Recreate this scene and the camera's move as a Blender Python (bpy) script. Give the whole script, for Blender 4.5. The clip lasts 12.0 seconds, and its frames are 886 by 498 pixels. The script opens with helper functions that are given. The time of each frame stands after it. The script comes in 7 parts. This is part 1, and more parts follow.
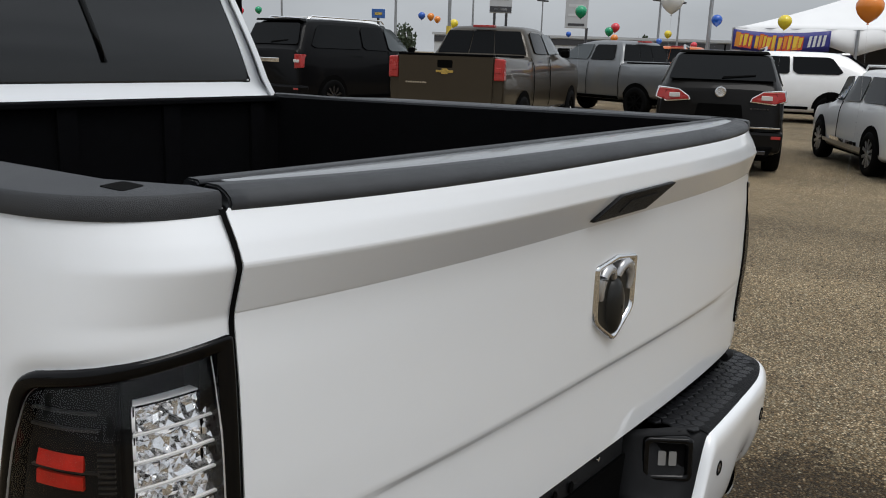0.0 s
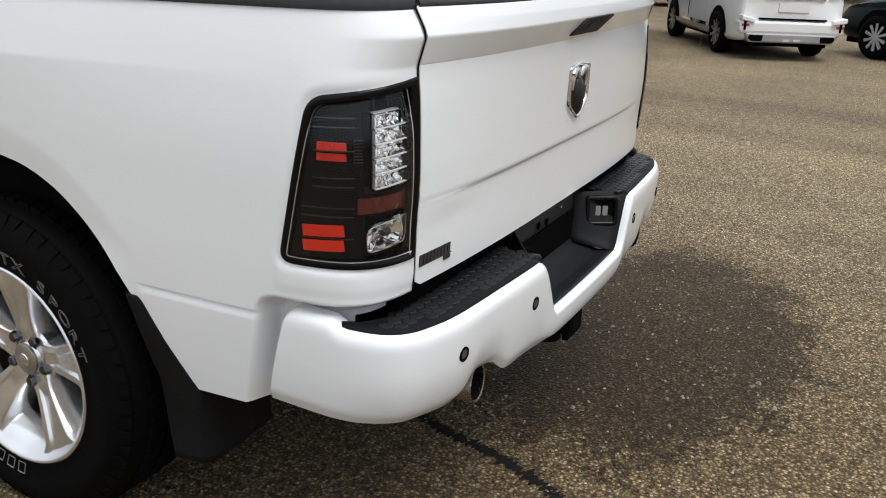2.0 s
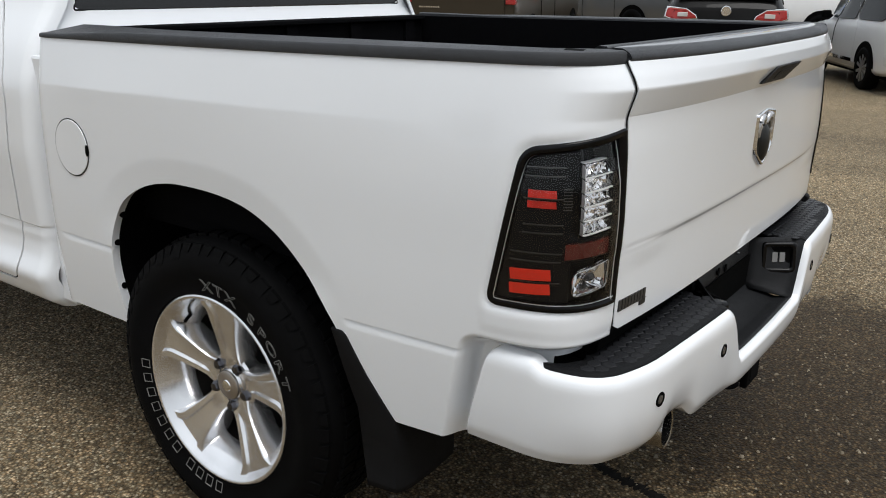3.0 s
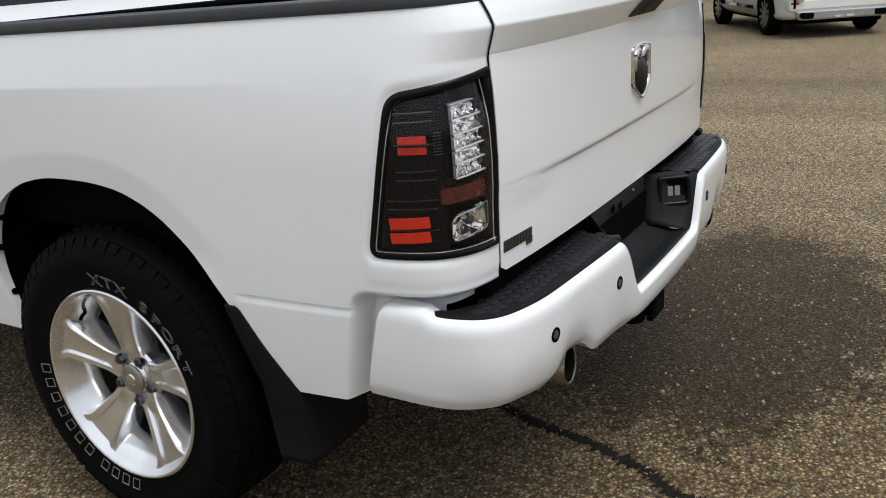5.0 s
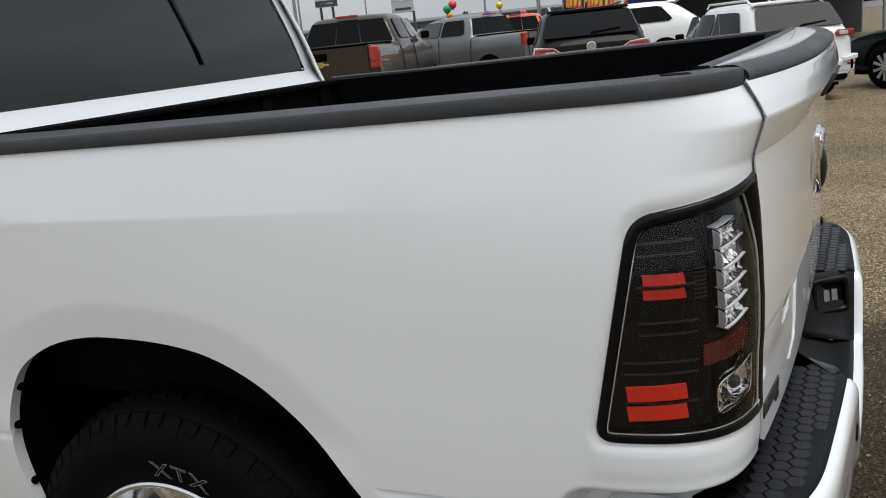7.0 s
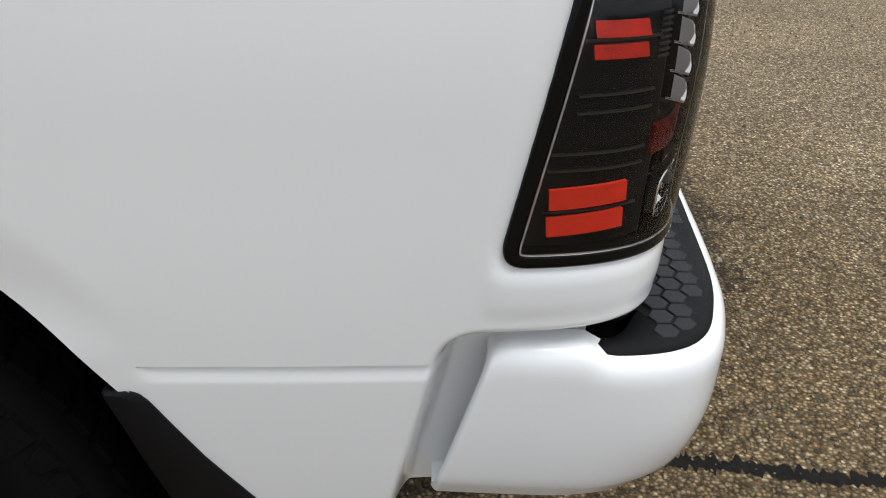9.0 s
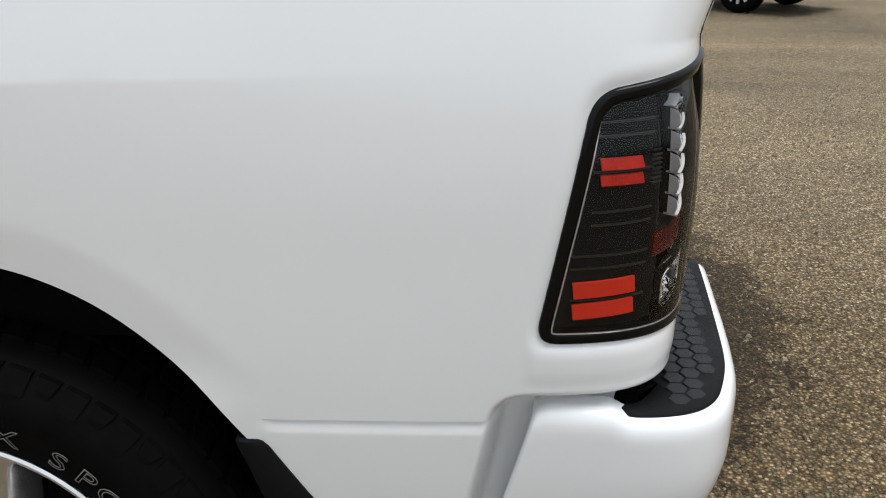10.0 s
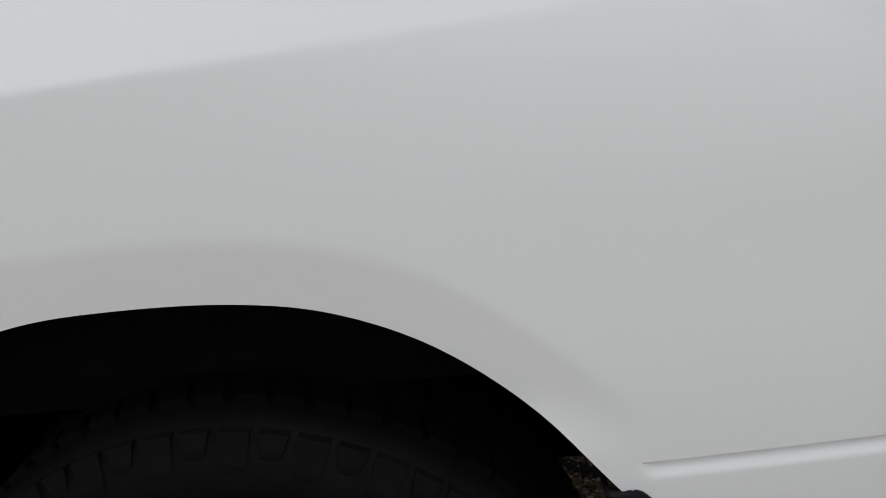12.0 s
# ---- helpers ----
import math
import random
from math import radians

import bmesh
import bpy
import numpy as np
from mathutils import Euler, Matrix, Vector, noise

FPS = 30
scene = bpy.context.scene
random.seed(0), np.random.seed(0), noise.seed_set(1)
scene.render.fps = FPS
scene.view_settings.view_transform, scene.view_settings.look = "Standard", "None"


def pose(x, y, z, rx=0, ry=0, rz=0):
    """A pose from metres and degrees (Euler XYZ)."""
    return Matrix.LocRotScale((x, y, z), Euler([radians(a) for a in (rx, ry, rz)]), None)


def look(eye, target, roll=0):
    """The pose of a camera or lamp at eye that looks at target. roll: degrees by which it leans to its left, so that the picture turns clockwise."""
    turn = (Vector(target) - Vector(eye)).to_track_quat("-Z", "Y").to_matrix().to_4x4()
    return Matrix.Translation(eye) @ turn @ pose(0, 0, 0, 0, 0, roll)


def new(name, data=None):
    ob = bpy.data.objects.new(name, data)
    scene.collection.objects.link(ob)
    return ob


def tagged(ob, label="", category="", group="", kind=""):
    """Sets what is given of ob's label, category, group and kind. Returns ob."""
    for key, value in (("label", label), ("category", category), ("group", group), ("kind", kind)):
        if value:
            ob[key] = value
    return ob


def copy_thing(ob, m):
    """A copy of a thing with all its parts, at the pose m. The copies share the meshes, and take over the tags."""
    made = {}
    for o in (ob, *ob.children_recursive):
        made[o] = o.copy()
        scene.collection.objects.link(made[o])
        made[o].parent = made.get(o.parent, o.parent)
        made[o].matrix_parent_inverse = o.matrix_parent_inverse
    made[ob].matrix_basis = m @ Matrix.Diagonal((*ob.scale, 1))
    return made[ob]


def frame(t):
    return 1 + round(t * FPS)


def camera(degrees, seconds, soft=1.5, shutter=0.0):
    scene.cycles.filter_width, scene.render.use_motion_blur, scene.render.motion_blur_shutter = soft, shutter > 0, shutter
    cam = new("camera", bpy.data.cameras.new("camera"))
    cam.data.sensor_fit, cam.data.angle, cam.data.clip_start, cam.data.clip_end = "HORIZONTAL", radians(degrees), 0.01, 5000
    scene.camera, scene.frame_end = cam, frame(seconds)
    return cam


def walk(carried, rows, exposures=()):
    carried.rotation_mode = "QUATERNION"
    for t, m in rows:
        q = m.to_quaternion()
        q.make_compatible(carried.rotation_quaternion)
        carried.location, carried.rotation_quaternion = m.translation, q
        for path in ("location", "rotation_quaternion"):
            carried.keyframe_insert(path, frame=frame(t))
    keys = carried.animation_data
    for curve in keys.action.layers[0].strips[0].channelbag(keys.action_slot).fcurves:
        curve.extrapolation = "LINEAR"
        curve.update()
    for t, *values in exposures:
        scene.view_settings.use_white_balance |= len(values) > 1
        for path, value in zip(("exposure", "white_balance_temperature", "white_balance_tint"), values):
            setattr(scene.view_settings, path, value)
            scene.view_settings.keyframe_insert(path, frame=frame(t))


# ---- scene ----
cam = camera(54.9, 12.0, soft=1.0)
PATH = [
    (0, (-1.297, -0.646, 1.492), (0.255, 0.531, 1.041), 1.9),
    (0.5, (-1.502, -0.786, 1.435), (0.043, 0.37, 0.911), 3.8),
    (1, (-1.807, -0.832, 1.408), (-0.157, 0.137, 0.829), 5.0),
    (1.5, (-2.052, -0.809, 1.438), (-0.387, 0.064, 0.753), 3.1),
    (2, (-2.162, -0.776, 1.448), (-0.493, 0.092, 0.768), 2.4),
    (2.5, (-2.24, -0.718, 1.464), (-0.59, 0.207, 0.814), 2.3),
    (3, (-2.301, -0.658, 1.479), (-0.755, 0.456, 0.871), 1.0),
    (3.2, (-2.335, -0.647, 1.477), (-0.833, 0.532, 0.881), 0.2),
    (4.8, (-2.258, -0.754, 1.41), (-0.694, 0.31, 0.762), -4.4),
    (5, (-2.236, -0.762, 1.406), (-0.626, 0.236, 0.765), -4.1),
    (5.5, (-2.063, -0.709, 1.402), (-0.433, 0.28, 0.797), -6.1),
    (6, (-1.958, -0.604, 1.392), (-0.338, 0.415, 0.809), -8.3),
    (6.5, (-2.019, -0.336, 1.416), (-0.348, 0.637, 0.909), -7.6),
    (6.7, (-2.036, -0.243, 1.438), (-0.332, 0.686, 0.955), -6.9),
    (8.3, (-1.681, 0.149, 1.324), (0.076, 0.74, 0.571), -0.4),
    (8.5, (-1.641, 0.188, 1.299), (0.139, 0.524, 0.45), 0.8),
    (9, (-1.674, 0.281, 1.278), (0.075, 0.25, 0.309), 2.7),
    (9.5, (-1.814, 0.254, 1.314), (0.005, 0.341, 0.487), 1.2),
    (10, (-1.926, 0.225, 1.375), (-0.078, 0.425, 0.635), -0.5),
    (10.5, (-1.953, 0.242, 1.375), (-0.103, 0.538, 0.675), -3.0),
    (11, (-1.958, 0.392, 1.356), (-0.089, 0.54, 0.659), -3.2),
    (11.5, (-1.914, 0.57, 1.347), (-0.032, 0.716, 0.685), -6.7),
    (12, (-1.714, 0.67, 1.266), (0.151, 0.871, 0.573), -8.1),
]
walk(cam, [(t, look(eye, target, roll)) for t, eye, target, roll in PATH], [(0.0, -0.15), (0.5, 0.02), (1.0, 0.16), (1.5, 0.38), (2.0, 0.30), (3.0, 0.12), (5.0, 0.16), (6.5, 0.0), (8.5, 0.17), (9.5, 0.34), (10.5, 0.14), (12.0, 0.08)])

# ---- world and light: a bright overcast day ----
world = bpy.data.worlds.new("overcast")
scene.world = world
world.use_nodes = True
wt = world.node_tree
wt.nodes.clear()
w_out = wt.nodes.new("ShaderNodeOutputWorld")
w_bg = wt.nodes.new("ShaderNodeBackground")
w_sky = wt.nodes.new("ShaderNodeTexSky")
w_sky.sky_type = "NISHITA"
w_sky.sun_disc = False
w_sky.sun_elevation = radians(67)
w_sky.sun_rotation = radians(202)
w_sky.air_density, w_sky.dust_density = 1.0, 3.0
w_coord = wt.nodes.new("ShaderNodeTexCoord")
w_map = wt.nodes.new("ShaderNodeMapping")
w_map.inputs["Scale"].default_value = (1.5, 1.5, 4.0)
w_noise = wt.nodes.new("ShaderNodeTexNoise")
w_noise.inputs["Scale"].default_value = 1.6
w_noise.inputs["Detail"].default_value = 5
w_ramp = wt.nodes.new("ShaderNodeValToRGB")
w_ramp.color_ramp.elements[0].position, w_ramp.color_ramp.elements[0].color = 0.3, (6.3, 6.7, 7.15, 1)
w_ramp.color_ramp.elements[1].position, w_ramp.color_ramp.elements[1].color = 0.7, (9.0, 9.55, 10.15, 1)
w_mix = wt.nodes.new("ShaderNodeMixRGB")
w_mix.inputs[0].default_value = 0.9
wt.links.new(w_coord.outputs["Generated"], w_map.inputs[0])
wt.links.new(w_map.outputs[0], w_noise.inputs["Vector"])
wt.links.new(w_noise.outputs["Fac"], w_ramp.inputs[0])
wt.links.new(w_sky.outputs[0], w_mix.inputs[1])
wt.links.new(w_ramp.outputs[0], w_mix.inputs[2])
# an overcast dome: about three times as bright overhead as at the horizon
w_sep = wt.nodes.new("ShaderNodeSeparateXYZ")
w_dome = wt.nodes.new("ShaderNodeMapRange")
w_dome.inputs[1].default_value, w_dome.inputs[2].default_value = 0.0, 1.0
w_dome.inputs[3].default_value, w_dome.inputs[4].default_value = 0.80, 1.70
w_mul = wt.nodes.new("ShaderNodeMixRGB")
w_mul.blend_type, w_mul.inputs[0].default_value = "MULTIPLY", 1.0
wt.links.new(w_coord.outputs["Generated"], w_sep.inputs[0])
wt.links.new(w_sep.outputs["Z"], w_dome.inputs[0])
wt.links.new(w_mix.outputs[0], w_mul.inputs[1])
wt.links.new(w_dome.outputs[0], w_mul.inputs[2])
wt.links.new(w_mul.outputs[0], w_bg.inputs[0])
w_bg.inputs[1].default_value = 0.082
wt.links.new(w_bg.outputs[0], w_out.inputs[0])

sun_data = bpy.data.lights.new("sun", "SUN")
sun_data.energy, sun_data.angle, sun_data.color = 1.75, radians(35), (1.0, 0.985, 0.96)
sun = new("sun", sun_data)
sun.matrix_world = look((-6, -15, 38), (0, 0, 0))
scene.view_settings.exposure = 0.0

# ---- materials ----
def material(name, color, rough=0.5, metal=0.0, coat=0.0, vary=0.0, scale=20.0, bump=0.0, bump_scale=200.0, spec=0.5):
    """A principled material with colour variation at two scales and fine relief."""
    m = bpy.data.materials.new(name)
    m.use_nodes = True
    nt = m.node_tree
    b = nt.nodes["Principled BSDF"]
    b.inputs["Base Color"].default_value = (*color, 1)
    b.inputs["Roughness"].default_value = rough
    b.inputs["Metallic"].default_value = metal
    b.inputs["Coat Weight"].default_value = coat
    b.inputs["Coat Roughness"].default_value = 0.03
    b.inputs["Specular IOR Level"].default_value = spec
    co = nt.nodes.new("ShaderNodeTexCoord")
    if vary:
        n1 = nt.nodes.new("ShaderNodeTexNoise")
        n1.inputs["Scale"].default_value, n1.inputs["Detail"].default_value = scale, 6
        n2 = nt.nodes.new("ShaderNodeTexNoise")
        n2.inputs["Scale"].default_value, n2.inputs["Detail"].default_value = scale * 0.12, 3
        add = nt.nodes.new("ShaderNodeMath")
        add.operation = "ADD"
        mr = nt.nodes.new("ShaderNodeMapRange")
        mr.inputs[1].default_value, mr.inputs[2].default_value = 0.6, 1.4
        mr.inputs[3].default_value, mr.inputs[4].default_value = 1 - vary, 1 + vary
        hsv = nt.nodes.new("ShaderNodeHueSaturation")
        hsv.inputs["Color"].default_value = (*color, 1)
        for n in (n1, n2):
            nt.links.new(co.outputs["Object"], n.inputs["Vector"])
        nt.links.new(n1.outputs["Fac"], add.inputs[0])
        nt.links.new(n2.outputs["Fac"], add.inputs[1])
        nt.links.new(add.outputs[0], mr.inputs[0])
        nt.links.new(mr.outputs[0], hsv.inputs["Value"])
        nt.links.new(hsv.outputs[0], b.inputs["Base Color"])
        mr2 = nt.nodes.new("ShaderNodeMapRange")
        mr2.inputs[1].default_value, mr2.inputs[2].default_value = 0.3, 0.7
        mr2.inputs[3].default_value, mr2.inputs[4].default_value = max(rough - 0.12 * min(1, vary * 4), 0.02), min(rough + 0.12 * min(1, vary * 4), 1)
        nt.links.new(n2.outputs["Fac"], mr2.inputs[0])
        nt.links.new(mr2.outputs[0], b.inputs["Roughness"])
    if bump:
        n3 = nt.nodes.new("ShaderNodeTexNoise")
        n3.inputs["Scale"].default_value, n3.inputs["Detail"].default_value = bump_scale, 4
        bp = nt.nodes.new("ShaderNodeBump")
        bp.inputs["Strength"].default_value, bp.inputs["Distance"].default_value = bump, 0.002
        nt.links.new(co.outputs["Object"], n3.inputs["Vector"])
        nt.links.new(n3.outputs["Fac"], bp.inputs["Height"])
        nt.links.new(bp.outputs[0], b.inputs["Normal"])
    return m


def clear_pane(name, tint=(1, 1, 1), ior=1.45):
    """A thin clear cover: see-through with mirror-like gloss."""
    m = bpy.data.materials.new(name)
    m.use_nodes = True
    nt = m.node_tree
    nt.nodes.clear()
    out, mix = nt.nodes.new("ShaderNodeOutputMaterial"), nt.nodes.new("ShaderNodeMixShader")
    tr, gl, fr = nt.nodes.new("ShaderNodeBsdfTransparent"), nt.nodes.new("ShaderNodeBsdfGlossy"), nt.nodes.new("ShaderNodeFresnel")
    tr.inputs[0].default_value = (*tint, 1)
    gl.inputs["Roughness"].default_value = 0.02
    fr.inputs["IOR"].default_value = ior
    nt.links.new(fr.outputs[0], mix.inputs[0])
    nt.links.new(tr.outputs[0], mix.inputs[1])
    nt.links.new(gl.outputs[0], mix.inputs[2])
    nt.links.new(mix.outputs[0], out.inputs[0])
    return m


PAINT = material("white_paint", (0.815, 0.832, 0.852), 0.28, 0, 1.0, 0.015, 3.0, 0.02, 900)
PLASTIC = material("black_textured_plastic", (0.006, 0.0064, 0.0075), 0.5, 0, 0, 0.25, 30, 0.5, 1100, 0.25)
PAD = material("grey_black_tread_plastic", (0.005, 0.0053, 0.006), 0.5, 0, 0, 0.25, 30, 0.4, 1100, 0.12)
# lighter copy of the pad plastic, with the studs' shading put into the colour
STUD = material("lightened_stud_plastic", (0.0125, 0.013, 0.015), 0.42, 0, 0, 0.25, 30, 0.4, 1100, 0.25)
CAP = material("weathered_grey_black_cap", (0.034, 0.036, 0.040), 0.5, 0, 0, 0.25, 30, 0.5, 1100, 0.4)
PLASTIC_GLOSS = material("black_gloss_plastic", (0.003, 0.003, 0.0032), 0.08, 0, 0, 0, 20, 0, 1, 0.2)
PLASTIC_SHINE = material("smooth_grey_plastic", (0.05, 0.052, 0.055), 0.10, 0, 0.6, 0.2, 8)
LINER = material("bed_liner", (0.0028, 0.0028, 0.0034), 0.85, 0, 0, 0.3, 40, 0.6, 700, 0.05)
RUBBER = material("tyre_rubber", (0.0028, 0.0028, 0.003), 0.75, 0, 0, 0.4, 25, 0.3, 600, 0.06)
FLAP = material("mud_flap_rubber", (0.006, 0.006, 0.0065), 0.65, 0, 0, 0.3, 14, 0.2, 500, 0.15)
LETTER = material("raised_white_letter", (0.17, 0.168, 0.16), 0.7, 0, 0, 0.25, 60)
ALLOY = material("polished_alloy", (0.78, 0.78, 0.79), 0.20, 0.90, 0.0, 0.03, 6)
CAR_RIM = material("car_rim", (0.42, 0.42, 0.43), 0.35, 0.8, 0, 0.1, 8)
ALLOY_DARK = material("dusty_alloy_barrel", (0.42, 0.39, 0.36), 0.4, 1.0, 0, 0.2, 14)
# alloy barrel made near black: the shade behind the spokes is in its colour
BARREL = material("shaded_barrel", (0.030, 0.026, 0.022), 0.6, 0.2, 0, 0.3, 14)
CELL = material("silvered_diode_tray", (0.97, 0.97, 0.975), 0.25, 0.0, 0.5)
CELL_MIRROR = material("silvered_facets", (0.93, 0.93, 0.94), 0.10, 0.92, 0.0)
INLAY = material("smooth_silver_strip", (0.30, 0.31, 0.32), 0.22, 0.5, 0.3, 0.1, 8)
RIM_GLINT = material("lens_rim_glint", (0.75, 0.75, 0.76), 0.15, 0.7)
CHROME = material("chrome", (0.86, 0.86, 0.87), 0.06, 1.0)
STEEL = material("exhaust_steel", (0.34, 0.33, 0.31), 0.2, 1.0, 0, 0.15, 20)
DARK_CHROME = material("dark_chrome", (0.10, 0.10, 0.11), 0.15, 0.9)
EMBLEM_DARK = material("smoked_chrome", (0.016, 0.0155, 0.014), 0.3, 0.0, 0, 0, 1, 0, 1, 0.3)
HORN = material("bright_emblem_silver", (0.55, 0.55, 0.56), 0.25, 0.7)
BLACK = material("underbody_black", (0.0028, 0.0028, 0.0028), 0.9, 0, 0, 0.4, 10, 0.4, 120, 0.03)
RED = material("red_reflector", (0.78, 0.038, 0.015), 0.45, 0, 0.0, 0.10, 90, 0.2, 700, 0.2)
# the reflector red made darker, with the recess shade put into its colour
RED_SHADED = material("shaded_red_reflector", (0.50, 0.016, 0.006), 0.35, 0, 0.0, 0.35, 90, 0.3, 500, 0.25)
DARK_RED = material("dark_red_lens", (0.09, 0.008, 0.007), 0.25, 0, 0.5, 0.2, 60)
HOUSING = material("lamp_housing", (0.006, 0.006, 0.0065), 0.45, 0, 0, 0, 40, 0, 1, 0.08)
RIB = material("lamp_rib", (0.012, 0.012, 0.013), 0.3)
LENS = clear_pane("clear_lens", (0.97, 0.97, 0.97), 1.42)
TINT = material("privacy_glass", (0.008, 0.009, 0.010), 0.03, 0, 0.3)
# near black for gaps and holes, with their shade put into the colour
GAP = material("shadow_gap_black", (0.004, 0.004, 0.004), 0.95, 0, 0, 0, 1, 0, 1, 0.05)
BADGE = material("badge_black", (0.02, 0.02, 0.02), 0.3)


# ---- mesh tools ----
def part(name, bm, mat, parent=None, label="", smooth=True, solid=0.0, bevel=0.0):
    """Links a bmesh as one mesh object under a thing or a part."""
    me = bpy.data.meshes.new(name)
    for f in bm.faces:
        f.smooth = smooth
    if smooth:
        for e in bm.edges:
            if len(e.link_faces) == 2 and e.calc_face_angle(0) > 0.75:
                e.smooth = False
    bm.to_mesh(me)
    bm.free()
    ob = new(name, me)
    for one in mat if isinstance(mat, (list, tuple)) else [mat]:
        me.materials.append(one)
    if parent is not None:
        ob.parent = parent
    if label:
        ob["label"] = label
    if solid:
        md = ob.modifiers.new("thickness", "SOLIDIFY")
        md.thickness, md.offset = abs(solid), -1 if solid > 0 else 1
        if mat is PAINT:
            md = ob.modifiers.new("crisp", "EDGE_SPLIT")
            md.split_angle = radians(40)
    if bevel:
        md = ob.modifiers.new("edges", "BEVEL")
        md.width, md.segments, md.limit_method, md.angle_limit = bevel, 2, "ANGLE", radians(40)
        md.harden_normals = False
    return ob


def thing(name, label, category, at=None, group="", kind=""):
    ob = new(name)
    ob.empty_display_size = 0.2
    if at is not None:
        ob.matrix_world = at
    return tagged(ob, label, category, group, kind)


def ended(bm, n):
    """Closes both ends of an open skin whose rings have n points."""
    vs = list(bm.verts)
    bm.faces.new(vs[:n])
    bm.faces.new(vs[-n:][::-1])
    return bm


def box(bm, x0, x1, y0, y1, z0, z1, m=None):
    vs = [bm.verts.new((x, y, z)) for x in (x0, x1) for y in (y0, y1) for z in (z0, z1)]
    for q in ((0, 1, 3, 2), (4, 6, 7, 5), (0, 4, 5, 1), (2, 3, 7, 6), (0, 2, 6, 4), (1, 5, 7, 3)):
        bm.faces.new([vs[i] for i in q])
    if m is not None:
        bmesh.ops.transform(bm, matrix=m, verts=vs)
    return vs


def box_bm(*a):
    bm = bmesh.new()
    box(bm, *a)
    return bm


def loft(rings, closed=True, caps=False):
    """A skin over rings of equal length."""
    bm = bmesh.new()
    vs = [[bm.verts.new(p) for p in r] for r in rings]
    n = len(rings[0])
    for a, b in zip(vs, vs[1:]):
        for i in range(n if closed else n - 1):
            j = (i + 1) % n
            bm.faces.new((a[i], a[j], b[j], b[i]))
    if caps:
        bm.faces.new(vs[0][::-1])
        bm.faces.new(vs[-1])
    return bm


def spin(profile, n=48, axis="x"):
    """A solid of revolution about the x axis: profile of (x, radius)."""
    return loft([[(x, r * math.cos(2 * math.pi * k / n), r * math.sin(2 * math.pi * k / n)) for x, r in profile] for k in range(n + 1)], closed=False)


def spun(profile, n=48):
    bm = spin(profile, n)
    bmesh.ops.remove_doubles(bm, verts=bm.verts, dist=1e-5)
    bmesh.ops.recalc_face_normals(bm, faces=bm.faces)
    return bm


def tube(path, radius, n=8, caps=True):
    """A round bar along a path."""
    pts = [Vector(p) for p in path]
    rings = []
    for i, p in enumerate(pts):
        d = (pts[min(i + 1, len(pts) - 1)] - pts[max(i - 1, 0)]).normalized()
        s = d.cross(Vector((0, 0, 1)) if abs(d.z) < 0.9 else Vector((1, 0, 0))).normalized()
        t = d.cross(s)
        r = radius[i] if isinstance(radius, (list, tuple)) else radius
        rings.append([p + r * (math.cos(2 * math.pi * k / n) * s + math.sin(2 * math.pi * k / n) * t) for k in range(n)])
    bm = loft(rings, True, caps)
    bmesh.ops.recalc_face_normals(bm, faces=bm.faces)
    return bm


def inside(poly, U, Z):
    """Signed distance to a polygon, positive within."""
    P = np.array(poly, float)
    Q = np.roll(P, -1, 0)
    best = np.full(U.shape, 1e9)
    odd = np.zeros(U.shape, bool)
    for (ax, ay), (bx, by) in zip(P, Q):
        ex, ey = bx - ax, by - ay
        t = np.clip(((U - ax) * ex + (Z - ay) * ey) / (ex * ex + ey * ey + 1e-15), 0, 1)
        best = np.minimum(best, np.hypot(U - ax - t * ex, Z - ay - t * ey))
        with np.errstate(divide="ignore", invalid="ignore"):
            cross = ((ay > Z) != (by > Z)) & (U < ex * (Z - ay) / (ey if ey else 1e-15) + ax)
        odd ^= cross
    return np.where(odd, best, -best)


def rounded(poly, radii, seg=6):
    """A polygon with its corners rounded."""
    out = []
    n = len(poly)
    for i in range(n):
        p = Vector(poly[i])
        r = radii[i] if isinstance(radii, (list, tuple)) else radii
        a, b = (Vector(poly[i - 1]) - p), (Vector(poly[(i + 1) % n]) - p)
        la, lb = a.length, b.length
        if r <= 0:
            out.append(tuple(p))
            continue
        ang = a.angle(b)
        d = min(r / math.tan(ang / 2), la * 0.49, lb * 0.49)
        p0, p1 = p + a * (d / la), p + b * (d / lb)
        for k in range(seg + 1):
            t = k / seg
            out.append(tuple((1 - t) ** 2 * p0 + 2 * t * (1 - t) * p + t * t * p1))
    return out


def dense(poly, step=0.01):
    """The outline with points added along its long edges."""
    out = []
    for a, b in zip(poly, poly[1:] + poly[:1]):
        n = max(1, int(math.hypot(b[0] - a[0], b[1] - a[1]) / step))
        out += [(a[0] + (b[0] - a[0]) * k / n, a[1] + (b[1] - a[1]) * k / n) for k in range(n)]
    return out


